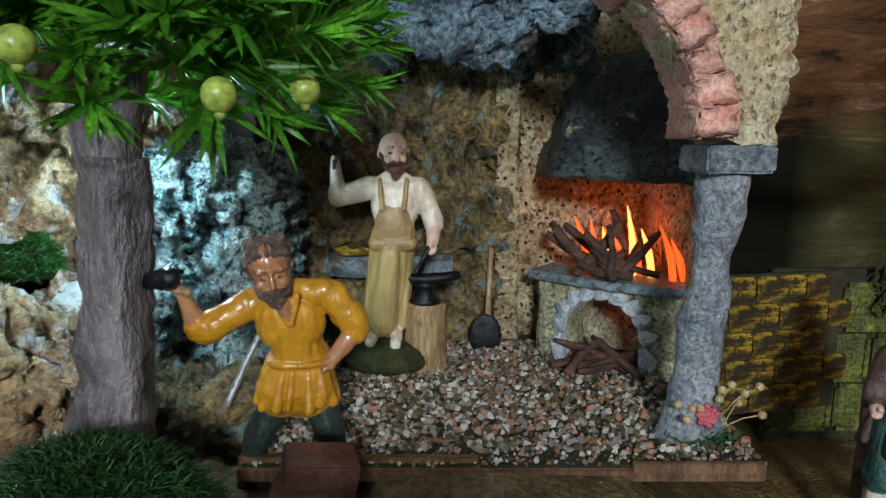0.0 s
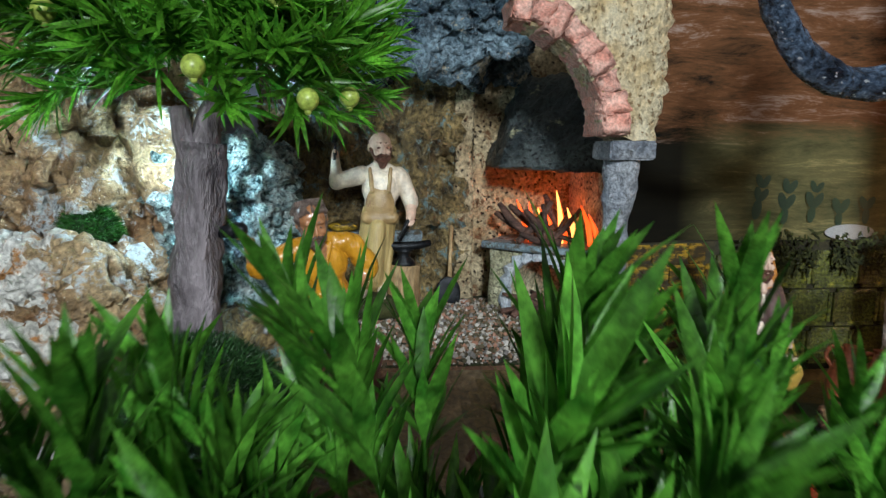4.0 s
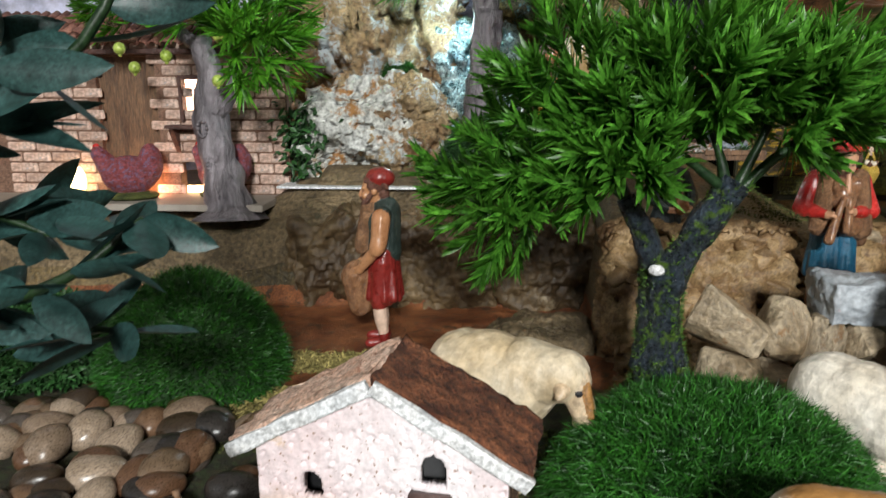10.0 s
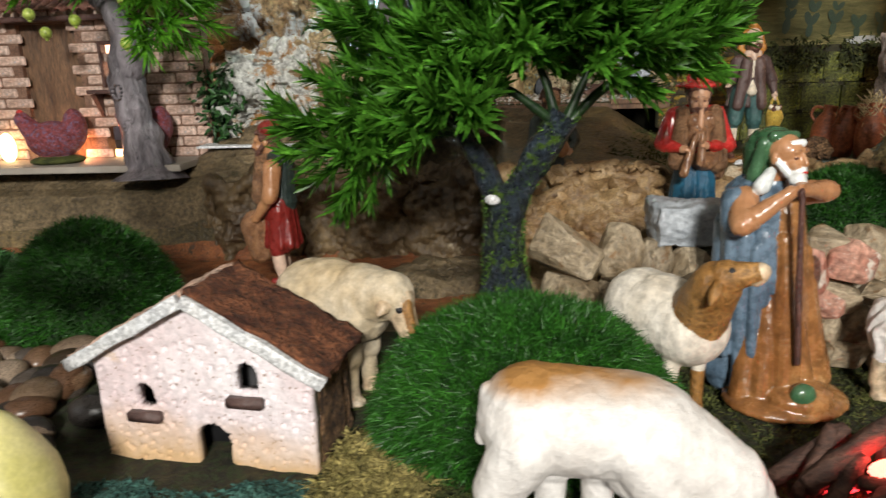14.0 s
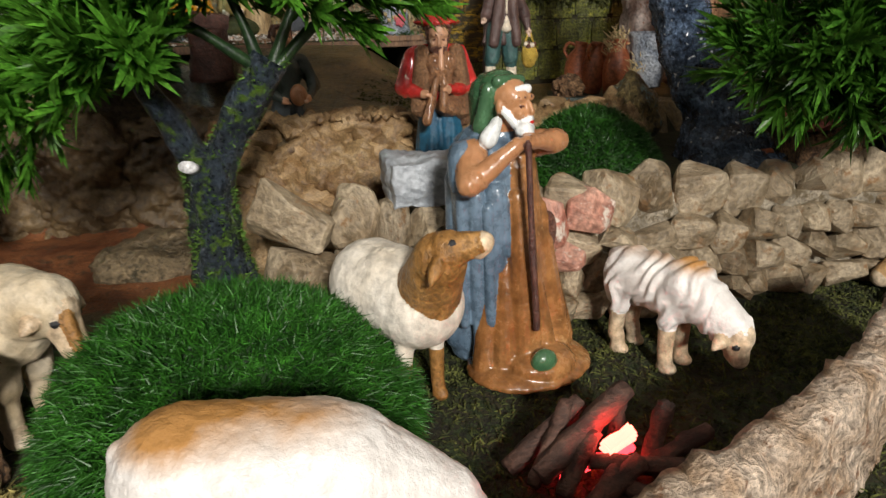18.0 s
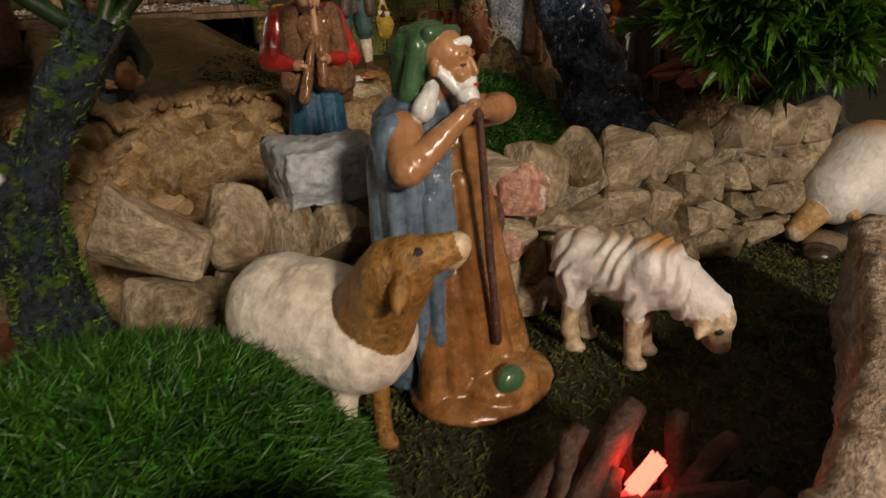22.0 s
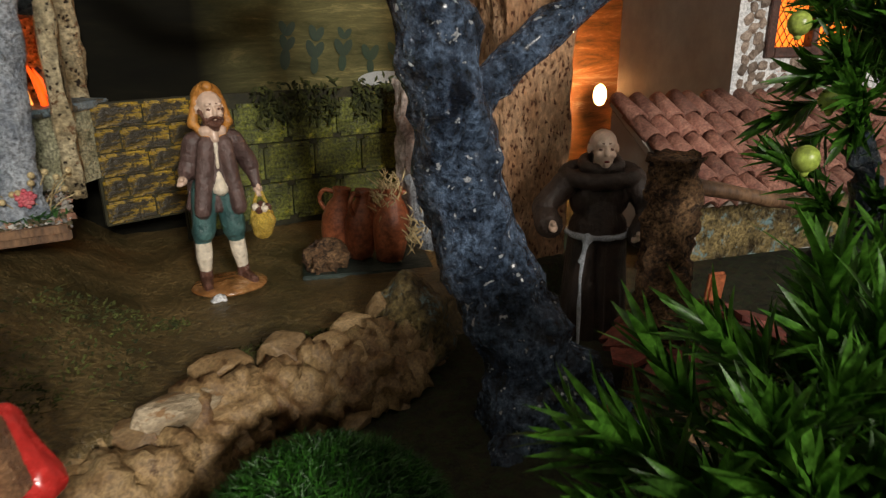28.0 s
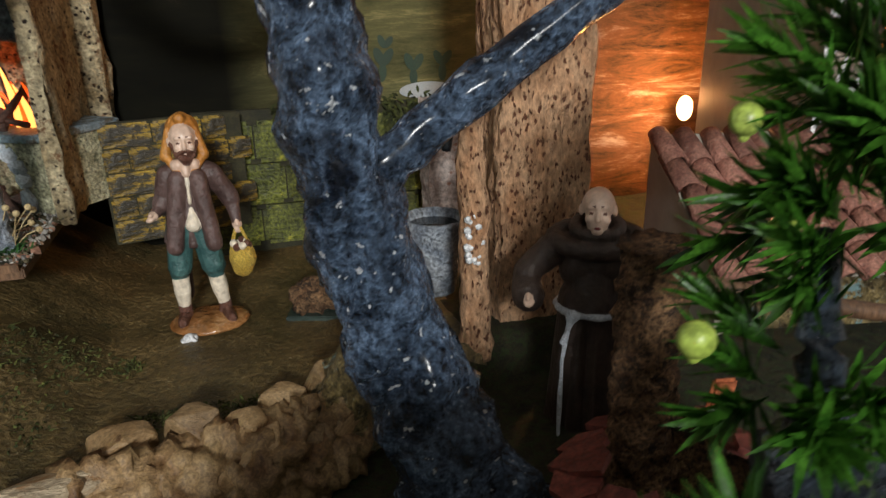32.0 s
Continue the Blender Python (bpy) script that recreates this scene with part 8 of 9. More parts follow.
def make_brick_house():
    rnd = random.Random(14)
    bm = bmesh.new()
    block(bm, (-0.95, 0.258, 0.254), (-0.43, 0.42, 0.262), 0.001)
    solid("house_ledge", bm, M["house_plaster"], "pale plaster ledge in front of the brick house", "ledge", smooth=False)
    h = thing("brick_house", (-0.66, 0.345, 0.262), "toy brick house with a lit window and tiled eave", "toy house")

    def opening(x, z):
        return (-0.5535 < x < -0.523 and 0.360 < z < 0.412) or (-0.672 < x < -0.588 and z < 0.44) or (-0.565 < x < -0.500 and z < 0.300 + 0.02 * (1 - ((x + 0.5325) / 0.0325) ** 2))

    bm = bmesh.new()
    nx, nz = 90, 46
    vid = {}
    for i in range(nx + 1):
        for j in range(nz + 1):
            vid[i, j] = bm.verts.new((-0.93 + 0.51 * i / nx, 0.345, 0.262 + 0.208 * j / nz))
    for i in range(nx):
        for j in range(nz):
            c = (vid[i, j].co + vid[i + 1, j + 1].co) / 2
            if not opening(c.x, c.z):
                bm.faces.new((vid[i, j], vid[i + 1, j], vid[i + 1, j + 1], vid[i, j + 1]))
    bmesh.ops.delete(bm, geom=[v for v in bm.verts if not v.link_faces], context="VERTS")
    ext = bmesh.ops.extrude_face_region(bm, geom=bm.faces[:])
    bmesh.ops.translate(bm, verts=[v for v in ext["geom"] if isinstance(v, bmesh.types.BMVert)], vec=(0, 0.018, 0))
    bmesh.ops.recalc_face_normals(bm, faces=bm.faces[:])
    part("wall", bm, M["brick_joint"], h, smooth=False)
    brick_field(h, Matrix.Translation((0, 0.3435, 0)), -0.80, -0.42, 0.263, 0.468, 0.040, 0.0138, 0.0022, 0.0035, M["house_brick"], lambda x, z: opening(x, z), rnd)
    bm = bmesh.new()
    block(bm, (-0.556, 0.355, 0.358), (-0.521, 0.358, 0.414))
    part("lit_pane", bm, M["window_glow"], h, "glowing window pane", smooth=False)
    for lo, hi in (((-0.558, 0.337, 0.356), (-0.5535, 0.349, 0.414)), ((-0.523, 0.337, 0.356), (-0.5185, 0.349, 0.414)), ((-0.5535, 0.337, 0.4095), (-0.523, 0.349, 0.414))):
        bm = bmesh.new()
        block(bm, lo, hi, 0.0008)
        part("window_frame", bm, M["red_wood"], h, smooth=False)
    bm = bmesh.new()
    block(bm, (-0.572, 0.320, 0.348), (-0.506, 0.347, 0.353), 0.0008)
    part("window_shelf", bm, M["red_wood"], h, "dark red wooden shelf", smooth=False)
    for x in (-0.566, -0.512):
        bm = bmesh.new()
        a = [bm.verts.new((x + s * 0.003, y, z)) for s in (-1, 1) for y, z in ((0.324, 0.3475), (0.343, 0.3475), (0.343, 0.318))]
        bm.faces.new(a[:3])
        bm.faces.new(a[3:][::-1])
        for k in range(3):
            bm.faces.new((a[k], a[3 + k], a[3 + (k + 1) % 3], a[(k + 1) % 3]))
        bmesh.ops.recalc_face_normals(bm, faces=bm.faces[:])
        part("shelf_bracket", bm, M["red_wood"], h, smooth=False)
    bm = bmesh.new()
    block(bm, (-0.680, 0.353, 0.262), (-0.580, 0.358, 0.44), 0.001)
    part("door", bm, M["wood"], h, "warm brown plank door", smooth=False)
    bm = bmesh.new()
    block(bm, (-0.565, 0.357, 0.263), (-0.500, 0.360, 0.272))
    part("low_light", bm, M["bulb"], h, "glowing light slot", smooth=False)
    bm = bmesh.new()
    ball(bm, (-0.700, 0.330, 0.280), (0.010, 0.010, 0.020), 3)
    solid("lantern_bulb", bm, M["bulb"], "glowing warm bulb standing on the ledge", "light bulb")
    bm = bmesh.new()
    block(bm, (-0.90, 0.322, 0.440), (-0.43, 0.3425, 0.446), 0.001)
    part("eave_beam", bm, M["red_wood"], h, smooth=False)
    tm = tile_mesh(0.036, 0.012, M["roof_tile"])
    for k in range(34):
        for r in range(3):
            piece("roof_tile", tm, Matrix.Translation((-0.895 + 0.0140 * k, 0.312 + 0.026 * r, 0.449 + 0.015 * r)) @ Matrix.Rotation(radians(28), 4, "X"), h)


def tile_mesh(length, width, material):
    """A half-round clay tile along +y, tapered."""
    bm = bmesh.new()
    N = 8
    rings = []
    for y, w in ((0, 1.0), (length, 0.82)):
        for r, in ((0.5,), (0.40,)):
            rings.append([bm.verts.new((-width * w * r * math.cos(math.pi * k / N), y, width * w * r * 0.95 * math.sin(math.pi * k / N))) for k in range(N + 1)])
    o0, i0, o1, i1 = rings
    for k in range(N):
        bm.faces.new((o0[k], o0[k + 1], o1[k + 1], o1[k]))
        bm.faces.new((i0[k + 1], i0[k], i1[k], i1[k + 1]))
        bm.faces.new((o0[k + 1], o0[k], i0[k], i0[k + 1]))
        bm.faces.new((o1[k], o1[k + 1], i1[k + 1], i1[k]))
    for k in (0, N):
        bm.faces.new((o0[k], o1[k], i1[k], i0[k]))
    bmesh.ops.recalc_face_normals(bm, faces=bm.faces[:])
    return finish(bm, material)


make_brick_house()


# ---- painted brick screens and the backdrop's cacti ----
def make_screens():
    rnd = random.Random(17)
    y = thing("yellow_brick_screen", (0.255, 0.545, 0.262), "board painted as worn yellow bricks, with black stains and shade in the colour", "painted screen")
    org = Matrix.Translation((0.209, 0.530, 0)) @ Matrix.Rotation(radians(12), 4, "Z")
    bm = bmesh.new()
    block(bm, (0, 0, 0.268), (0.134, 0.008, 0.388), 0.001)
    bmesh.ops.transform(bm, matrix=org, verts=bm.verts)
    part("board", bm, M["dark_joint"], y, smooth=False)
    brick_field(y, org @ Matrix.Translation((0, -0.0018, 0)), 0.002, 0.133, 0.270, 0.388, 0.047, 0.0236, 0.0012, 0.0024, M["yellow_brick"], lambda a, b: False, rnd)
    g = thing("green_brick_screen", (0.42, 0.580, 0.238), "board painted as mossy green stone blocks", "painted screen")
    bm = bmesh.new()
    block(bm, (0.290, 0.580, 0.220), (0.640, 0.590, 0.385), 0.001)
    part("board", bm, M["dark_joint"], g, smooth=False)
    brick_field(g, Matrix.Translation((0, 0.5782, 0)), 0.292, 0.638, 0.236, 0.376, 0.060, 0.0465, 0.0018, 0.0028, M["green_brick"], lambda a, b: False, rnd)
    cac = thing("painted_cactus", (0.43, 0.628, 0.42), "dark green prickly pear painted on the backdrop", "painting")
    pad = bmesh.new()
    bmesh.ops.create_circle(pad, cap_ends=True, radius=1, segments=20)
    bmesh.ops.rotate(pad, verts=pad.verts, matrix=Matrix.Rotation(radians(90), 3, "X"))
    pm = finish(pad, mat("cactus_paint", (0.007, 0.022, 0.010), (0.022, 0.060, 0.026), (0.12, 0.17, 0.10), 60, 0.5, 0.0, cover=0.63, fine=3))
    q = random.Random(6)
    pads = 0
    for cx, cz in ((0.432, 0.404), (0.468, 0.398), (0.505, 0.400), (0.545, 0.394), (0.580, 0.398)):
        x, z, tl = cx, cz, q.uniform(-14, 14)
        for level in range(3 if 0.43 < cx < 0.52 else 2):
            hh = q.uniform(0.0095, 0.0135) * (1 - 0.10 * level)
            for side in ((0,) if level == 0 else (-1, 1)):
                t2 = tl + side * q.uniform(18, 34)
                x2, z2 = x + hh * math.sin(radians(t2)), z + hh * math.cos(radians(t2))
                pads += 1
                piece("cactus_pad", pm, Matrix.Translation((x2, 0.6392 - 0.0004 * (pads % 7), z2)) @ Matrix.Rotation(radians(t2), 4, "Y") @ Matrix.Diagonal((hh * 0.50, 1, hh, 1)), cac)
            x, z = x + 1.8 * hh * math.sin(radians(tl)), z + 1.8 * hh * math.cos(radians(tl))
    lake = thing("painted_lake", (0.56, 0.638, 0.375), "pale grey-blue pond painted on the backdrop", "painting")
    piece("water_patch", pm_l, Matrix.Translation((0.560, 0.6365, 0.388)) @ Matrix.Diagonal((0.034, 1, 0.010, 1)), lake)
    # dry creeper hanging on the screens
    tw = thing("dry_creeper", (0.43, 0.572, 0.385), "dry brown-green creeper hanging over the painted screen", "creeper")
    co, faces = [], []
    for k in range(420):
        x = rnd.choice((rnd.uniform(0.375, 0.47), rnd.uniform(0.49, 0.56)))
        p = V((x, 0.571 + rnd.uniform(-0.004, 0.004), rnd.uniform(0.350, 0.395)))
        leaf_faces(co, faces, p, V((rnd.gauss(0, 0.6), rnd.gauss(0, 0.3) - 0.3, rnd.gauss(-0.3, 0.7))).normalized(), V((0, -0.9, 0.4)).normalized(), 0.010, 0.0035)
    me = bpy.data.meshes.new("creeper")
    me.from_pydata(co, [], faces)
    me.materials.append(M["moss"])
    part("foliage", me, None, tw)


pad = bmesh.new()
bmesh.ops.create_circle(pad, cap_ends=True, radius=1, segments=24)
bmesh.ops.rotate(pad, verts=pad.verts, matrix=Matrix.Rotation(radians(90), 3, "X"))
pm_l = finish(pad, mat("lake_paint", (0.34, 0.38, 0.40), (0.48, 0.50, 0.50), None, 30, 0.5, 0.0))
make_screens()


# ---- jugs, pillar, fountain ----
def make_jugs():
    base = thing("jug_stand", (0.43, 0.41, 0.226), "mossy board with dry bark under the clay jugs", "stand")
    bm = bmesh.new()
    block(bm, (-0.062, -0.042, 0.225), (0.062, 0.042, 0.234), 0.001, 0, Matrix.Translation((0.430, 0.405, 0)) @ Matrix.Rotation(radians(-18), 4, "Z"))
    part("board", bm, M["dark_cloth"], base, smooth=False)
    bm = bmesh.new()
    ball(bm, (0.385, 0.392, 0.246), (0.020, 0.016, 0.015), 4)
    roughen(bm, 70, 0.010, 3, 4, True)
    part("bark_chunk", bm, M["cork"], base)
    for (x, y, lean, tn, s) in ((0.408, 0.430, 9, 150, 0.98), (0.426, 0.410, 7, 30, 0.98), (0.449, 0.388, 5, -10, 1.04)):
        j = thing("clay_jug", (x, y, 0.234), "reddish terracotta jug with two handles on the mossy stand", "jug", "clay jugs")
        m = Matrix.Translation((x, y, 0.234)) @ Matrix.Rotation(radians(lean), 4, "Y") @ Matrix.Rotation(radians(tn), 4, "Z") @ Matrix.Diagonal((s, s, s, 1))
        bm = bmesh.new()
        lathe(bm, (0, 0, 0), [(0.006, 0.0), (0.0125, 0.0), (0.0150, 0.012), (0.0175, 0.028), (0.0175, 0.040), (0.0140, 0.052), (0.0085, 0.060), (0.0080, 0.066), (0.0098, 0.070), (0.0090, 0.0705), (0.0065, 0.064), (0.002, 0.060)], 24, m)
        part("body", bm, M["terracotta"], j)
        for sx in (-1, 1):
            bm = bmesh.new()
            tube(bm, curve_pts([m @ V((sx * 0.008, 0, 0.065)), m @ V((sx * 0.018, 0, 0.066)), m @ V((sx * 0.022, 0, 0.056)), m @ V((sx * 0.015, 0, 0.046))], 12), [0.0022] * 12, 8)
            part("handle", bm, M["terracotta"], j)


make_jugs()


def make_right_side():
    rnd = random.Random(31)
    bm = bmesh.new()
    block(bm, (0.527, 0.305, 0.215), (0.602, 0.365, 0.78), 0, 40)
    roughen(bm, 85, 0.0045, 5)
    roughen(bm, 30, 0.003, 6)
    solid("pillar", bm, M["pillar"], "square pillar with rough terracotta plaster", "pillar")
    f = thing("fountain", (0.507, 0.345, 0.236), "log fountain post with a bent iron spout and whitewash specks", "fountain")
    bm = bmesh.new()
    tube(bm, curve_pts([(0.500, 0.288, 0.222), (0.499, 0.288, 0.30), (0.497, 0.288, 0.38), (0.497, 0.288, 0.428)], 26), lerp_list([0.013, 0.0115, 0.0105, 0.009], 26), 14, wave=0.4, f=60)
    part("post", bm, M["pillar"], f)
    bm = bmesh.new()
    tube(bm, curve_pts([(0.496, 0.288, 0.406), (0.488, 0.286, 0.411), (0.480, 0.285, 0.405), (0.477, 0.285, 0.392)], 14), [0.0035] * 14, 10)
    part("spout", bm, M["iron"], f)
    bm = bmesh.new()
    for k in range(34):
        ball(bm, (0.495 + rnd.uniform(-0.006, 0.006), 0.2775 + rnd.uniform(-0.001, 0.002), 0.325 + rnd.uniform(-0.02, 0.02)), rnd.uniform(0.0015, 0.0035), 1)
    part("whitewash", bm, M["white_paint"], f, "flaking whitewash specks")
    b = thing("basin", (0.492, 0.375, 0.240), "round pale basin with dark water and dry grass", "basin")
    bm = bmesh.new()
    lathe(bm, (0.492, 0.375, 0.245), [(0.018, 0), (0.024, 0.03), (0.027, 0.062), (0.029, 0.068), (0.027, 0.070), (0.024, 0.062), (0.020, 0.058)], 28)
    part("tub", bm, M["grey_stone"], b)
    bm = bmesh.new()
    lathe(bm, (0.492, 0.375, 0.305), [(0.0, 0.0005), (0.023, 0.001), (0.023, 0.0022), (0.0, 0.0022)], 28)
    part("water", bm, mat("dark_water", (0.01, 0.012, 0.012), (0.02, 0.022, 0.02), None, 20, 0.2, 0.0), b)
    r = thing("ruined_wall", (0.56, 0.495, 0.24), "ruined whitewashed brick wall with a small arch", "wall")
    bm = bmesh.new()
    block(bm, (0.518, 0.490, 0.230), (0.640, 0.515, 0.398), 0, 24)
    roughen(bm, 40, 0.008, 3)
    part("plaster", bm, mat("whitewashed_ruin", (0.46, 0.36, 0.31), (0.62, 0.54, 0.50), (0.30, 0.15, 0.10), 34, 0.8, 0.8, cover=0.56), r)
    bk = stone_mesh(78, M["pink_brick"], 0.9, 2, 0.10)
    for k in range(9):
        a = math.pi * k / 8
        piece("brick", bk, Matrix.Translation((0.585 - 0.024 * math.cos(a), 0.488, 0.345 + 0.026 * math.sin(a))) @ Matrix.Rotation(a, 4, "Y") @ Matrix.Diagonal((0.016, 0.014, 0.010, 1)), r)
    # dry bush by the basin
    tw = thing("dry_shrub", (0.445, 0.375, 0.246), "pale dry lichen shrub behind the jugs", "shrub")
    co, faces = [], []
    for k in range(260):
        a = rnd.uniform(0, 6.28)
        c = V((0.448, 0.385, 0.30)) if k % 2 else V((0.470, 0.370, 0.262))
        leaf_faces(co, faces, c + V((rnd.gauss(0, 0.006), rnd.gauss(0, 0.006), rnd.gauss(0, 0.010))), V((math.cos(a), math.sin(a), rnd.uniform(0.2, 1.6))).normalized(), V((0, -1, 0.2)).normalized(), 0.014, 0.0014)
    for k in range(3):
        leaf_faces(co, faces, V((0.448, 0.385, 0.244)), V((0.1 * (k - 1), 0, 1)).normalized(), V((0, -1, 0)), 0.05, 0.003, 0)
    me = bpy.data.meshes.new("shrub")
    me.from_pydata(co, [], faces)
    me.materials.append(M["straw"])
    tagged(part("twig", me, None, tw), kind="stuff")

    # farmhouse
    h = thing("farmhouse", (0.90, 0.30, 0.205), "farmhouse with grey plaster side, cobbled front and lit lattice window", "toy house")
    A, B, C = V((0.800, 0.290, 0)), V((0.860, 0.520, 0)), V((1.25, 0.170, 0))
    side = (B - A)
    fr = (C - A)

    def slab(name, p, d, ln, z0, z1, t, material, holes=(), label=""):
        """A wall from p along d with rectangular holes (u0, u1, z0, z1)."""
        d = d.normalized()
        nrm = V((-d.y, d.x, 0))
        us = sorted({0, ln, *[u for q in holes for u in q[:2]]})
        zs = sorted({z0, z1, *[u for q in holes for u in q[2:]]})
        bm = bmesh.new()
        vs = {(i, j): bm.verts.new(p + d * u + V((0, 0, z))) for i, u in enumerate(us) for j, z in enumerate(zs)}
        for i in range(len(us) - 1):
            for j in range(len(zs) - 1):
                cu, cz = (us[i] + us[i + 1]) / 2, (zs[j] + zs[j + 1]) / 2
                if not any(q[0] < cu < q[1] and q[2] < cz < q[3] for q in holes):
                    bm.faces.new((vs[i, j], vs[i + 1, j], vs[i + 1, j + 1], vs[i, j + 1]))
        ext = bmesh.ops.extrude_face_region(bm, geom=bm.faces[:])
        bmesh.ops.translate(bm, verts=[v for v in ext["geom"] if isinstance(v, bmesh.types.BMVert)], vec=nrm * t)
        bmesh.ops.recalc_face_normals(bm, faces=bm.faces[:])
        return part(name, bm, material, h, label, smooth=False)

    slab("side_wall", A, side, side.length, 0.15, 0.80, -0.01, M["house_plaster"], label="smooth grey plaster side wall")
    W0, W1, Z0, Z1 = 0.040, 0.145, 0.425, 0.52
    slab("front_wall", A, fr, fr.length, 0.15, 0.80, 0.012, M["white_paint"], [(W0, W1, Z0, Z1)], "white mortar front wall")
    d = fr.normalized()
    nrm = V((-d.y, d.x, 0))
    cob = [stone_mesh(60 + k, M["cobble"], 0.3, 2, 0.2) for k in range(5)]
    n = 0
    for k in range(5000):
        u, z = rnd.uniform(0.010, 0.165), rnd.uniform(0.385, 0.575)
        if W0 - 0.010 < u < W1 + 0.010 and Z0 - 0.010 < z < Z1 + 0.010:
            continue
        if any((u - a) ** 2 + (z - b) ** 2 < (0.0088) ** 2 for a, b in used):
            continue
        used.append((u, z))
        s = rnd.uniform(0.0105, 0.0155)
        piece("cobble", cob[k % 5], Matrix.Translation(A + d * u + V((0, 0, z))) @ Matrix.Rotation(math.atan2(d.y, d.x), 4, "Z") @ Matrix.Rotation(rnd.uniform(0, 3), 4, "Y") @ Matrix.Diagonal((s, 0.006, s * 0.8, 1)), h)
        n += 1
        if n > 290:
            break
    wf = part("window", bmesh.new(), M["red_wood"], h)
    for u0, u1, z0, z1 in ((W0 - 0.006, W0 + 0.004, Z0 - 0.006, Z1 + 0.006), (W1 - 0.004, W1 + 0.006, Z0 - 0.006, Z1 + 0.006), (W0 + 0.0041, W1 - 0.0041, Z0 - 0.006, Z0 + 0.004), (W0 + 0.0041, W1 - 0.0041, Z1 - 0.004, Z1 + 0.006), ((W0 + W1) / 2 - 0.004, (W0 + W1) / 2 + 0.004, Z0 + 0.0041, Z1 - 0.0041)):
        bm = bmesh.new()
        block(bm, (u0, -0.005, z0), (u1, 0.008, z1), 0.0008)
        bmesh.ops.transform(bm, matrix=Matrix.Translation(A) @ Matrix.Rotation(math.atan2(d.y, d.x), 4, "Z"), verts=bm.verts)
        part("window_frame", bm, M["red_wood"], wf, smooth=False)
    bm = bmesh.new()
    block(bm, (W0 + 0.004, 0.0085, Z0), (W1 - 0.004, 0.0095, Z1))
    bmesh.ops.transform(bm, matrix=Matrix.Translation(A) @ Matrix.Rotation(math.atan2(d.y, d.x), 4, "Z"), verts=bm.verts)
    part("lit_pane", bm, M["orange_glass"], wf, "glowing orange pane", smooth=False)
    bm = bmesh.new()
    R = Matrix.Translation(A) @ Matrix.Rotation(math.atan2(d.y, d.x), 4, "Z")
    for k in range(-14, 30):
        u = W0 + 0.0085 * k
        for s in (-1, 1):
            p, q = V((u, 0.006, Z0)), V((u + s * 0.06, 0.006, Z1))
            pts = [p.lerp(q, i / 12) for i in range(13)]
            pts = [x for x in pts if W0 + 0.004 < x.x < W1 - 0.004]
            if len(pts) > 1:
                tube(bm, [R @ pts[0], R @ pts[-1]], [0.0005, 0.0005], 4)
    part("lattice", bm, M["iron"], wf, "diamond lattice")
    # tiled lean-to
    roof = thing("lean_to", (0.80, 0.22, 0.205), "lean-to with mossy red clay roof tiles on plastered ends", "lean-to")
    T0, ex = V((0.664, 0.322, 0.385)), V((0.34, -0.072, 0.0)).normalized()
    down = V((-0.012, -0.0735, -0.0435)).normalized()
    nr = down.cross(ex).normalized()
    if nr.z < 0:
        nr = -nr
    fr4 = Matrix(((ex.x, down.x, nr.x, T0.x), (ex.y, down.y, nr.y, T0.y), (ex.z, down.z, nr.z, T0.z), (0, 0, 0, 1)))
    bm = bmesh.new()
    block(bm, (0.003, 0.0, -0.010), (0.50, 0.150, -0.003), 0.0005)
    bmesh.ops.transform(bm, matrix=fr4, verts=bm.verts)
    part("roof_board", bm, M["house_plaster"], roof, smooth=False)
    tm = [tile_mesh(0.042, 0.021, M["roof_tile"]) for k in range(1)]
    for r in range(5):
        for c in range(24):
            piece("roof_tile", tm[0], fr4 @ Matrix.Translation((0.010 + 0.0200 * c + rnd.uniform(-0.001, 0.001), 0.042 + 0.030 * r + rnd.uniform(-0.002, 0.002), 0.001 + 0.0005 * r)) @ Matrix.Rotation(math.pi + rnd.uniform(-0.08, 0.08), 4, "Z") @ Matrix.Rotation(radians(-5), 4, "X"), roof)
    bm = bmesh.new()
    e = [T0 + V((0.004, 0, -0.012)), T0 + down * 0.150 + V((0.004, 0, -0.012))]
    q = [bm.verts.new(e[0]), bm.verts.new(e[1]), bm.verts.new((e[1].x, e[1].y, 0.262)), bm.verts.new((e[0].x, e[0].y, 0.262))]
    bm.faces.new(q)
    ext = bmesh.ops.extrude_face_region(bm, geom=bm.faces[:])
    bmesh.ops.translate(bm, verts=[v for v in ext["geom"] if isinstance(v, bmesh.types.BMVert)], vec=(0.010, 0, 0))
    bmesh.ops.recalc_face_normals(bm, faces=bm.faces[:])
    part("end_wall", bm, M["house_plaster"], roof, "plain plaster end wall", smooth=False)
    bm = bmesh.new()
    block(bm, (0.03, 0.10, -0.13), (0.5, 0.112, -0.012))
    bmesh.ops.transform(bm, matrix=Matrix.Translation(T0 + V((0, -0.02, -0.03))) @ Matrix.Rotation(math.atan2(ex.y, ex.x), 4, "Z") @ Matrix.Translation((0, -0.115, -0.012)), verts=bm.verts)
    part("cobbled_front", bm, M["cave_rock"], roof, smooth=False)
    bm = bmesh.new()
    ball(bm, (0.893, 0.590, 0.352), (0.010, 0.010, 0.016), 3)
    solid("alley_lamp", bm, M["bulb"], "bare glowing warm bulb behind the lean-to", "light bulb")
    bm = bmesh.new()
    tube(bm, curve_pts([(0.550, 0.130, 0.195), (0.547, 0.128, 0.28), (0.544, 0.125, 0.371)], 60), lerp_list([0.024, 0.018, 0.017], 60), 28, wave=0.35, f=60)
    roughen(bm, 130, 0.004, 4, 4, True)
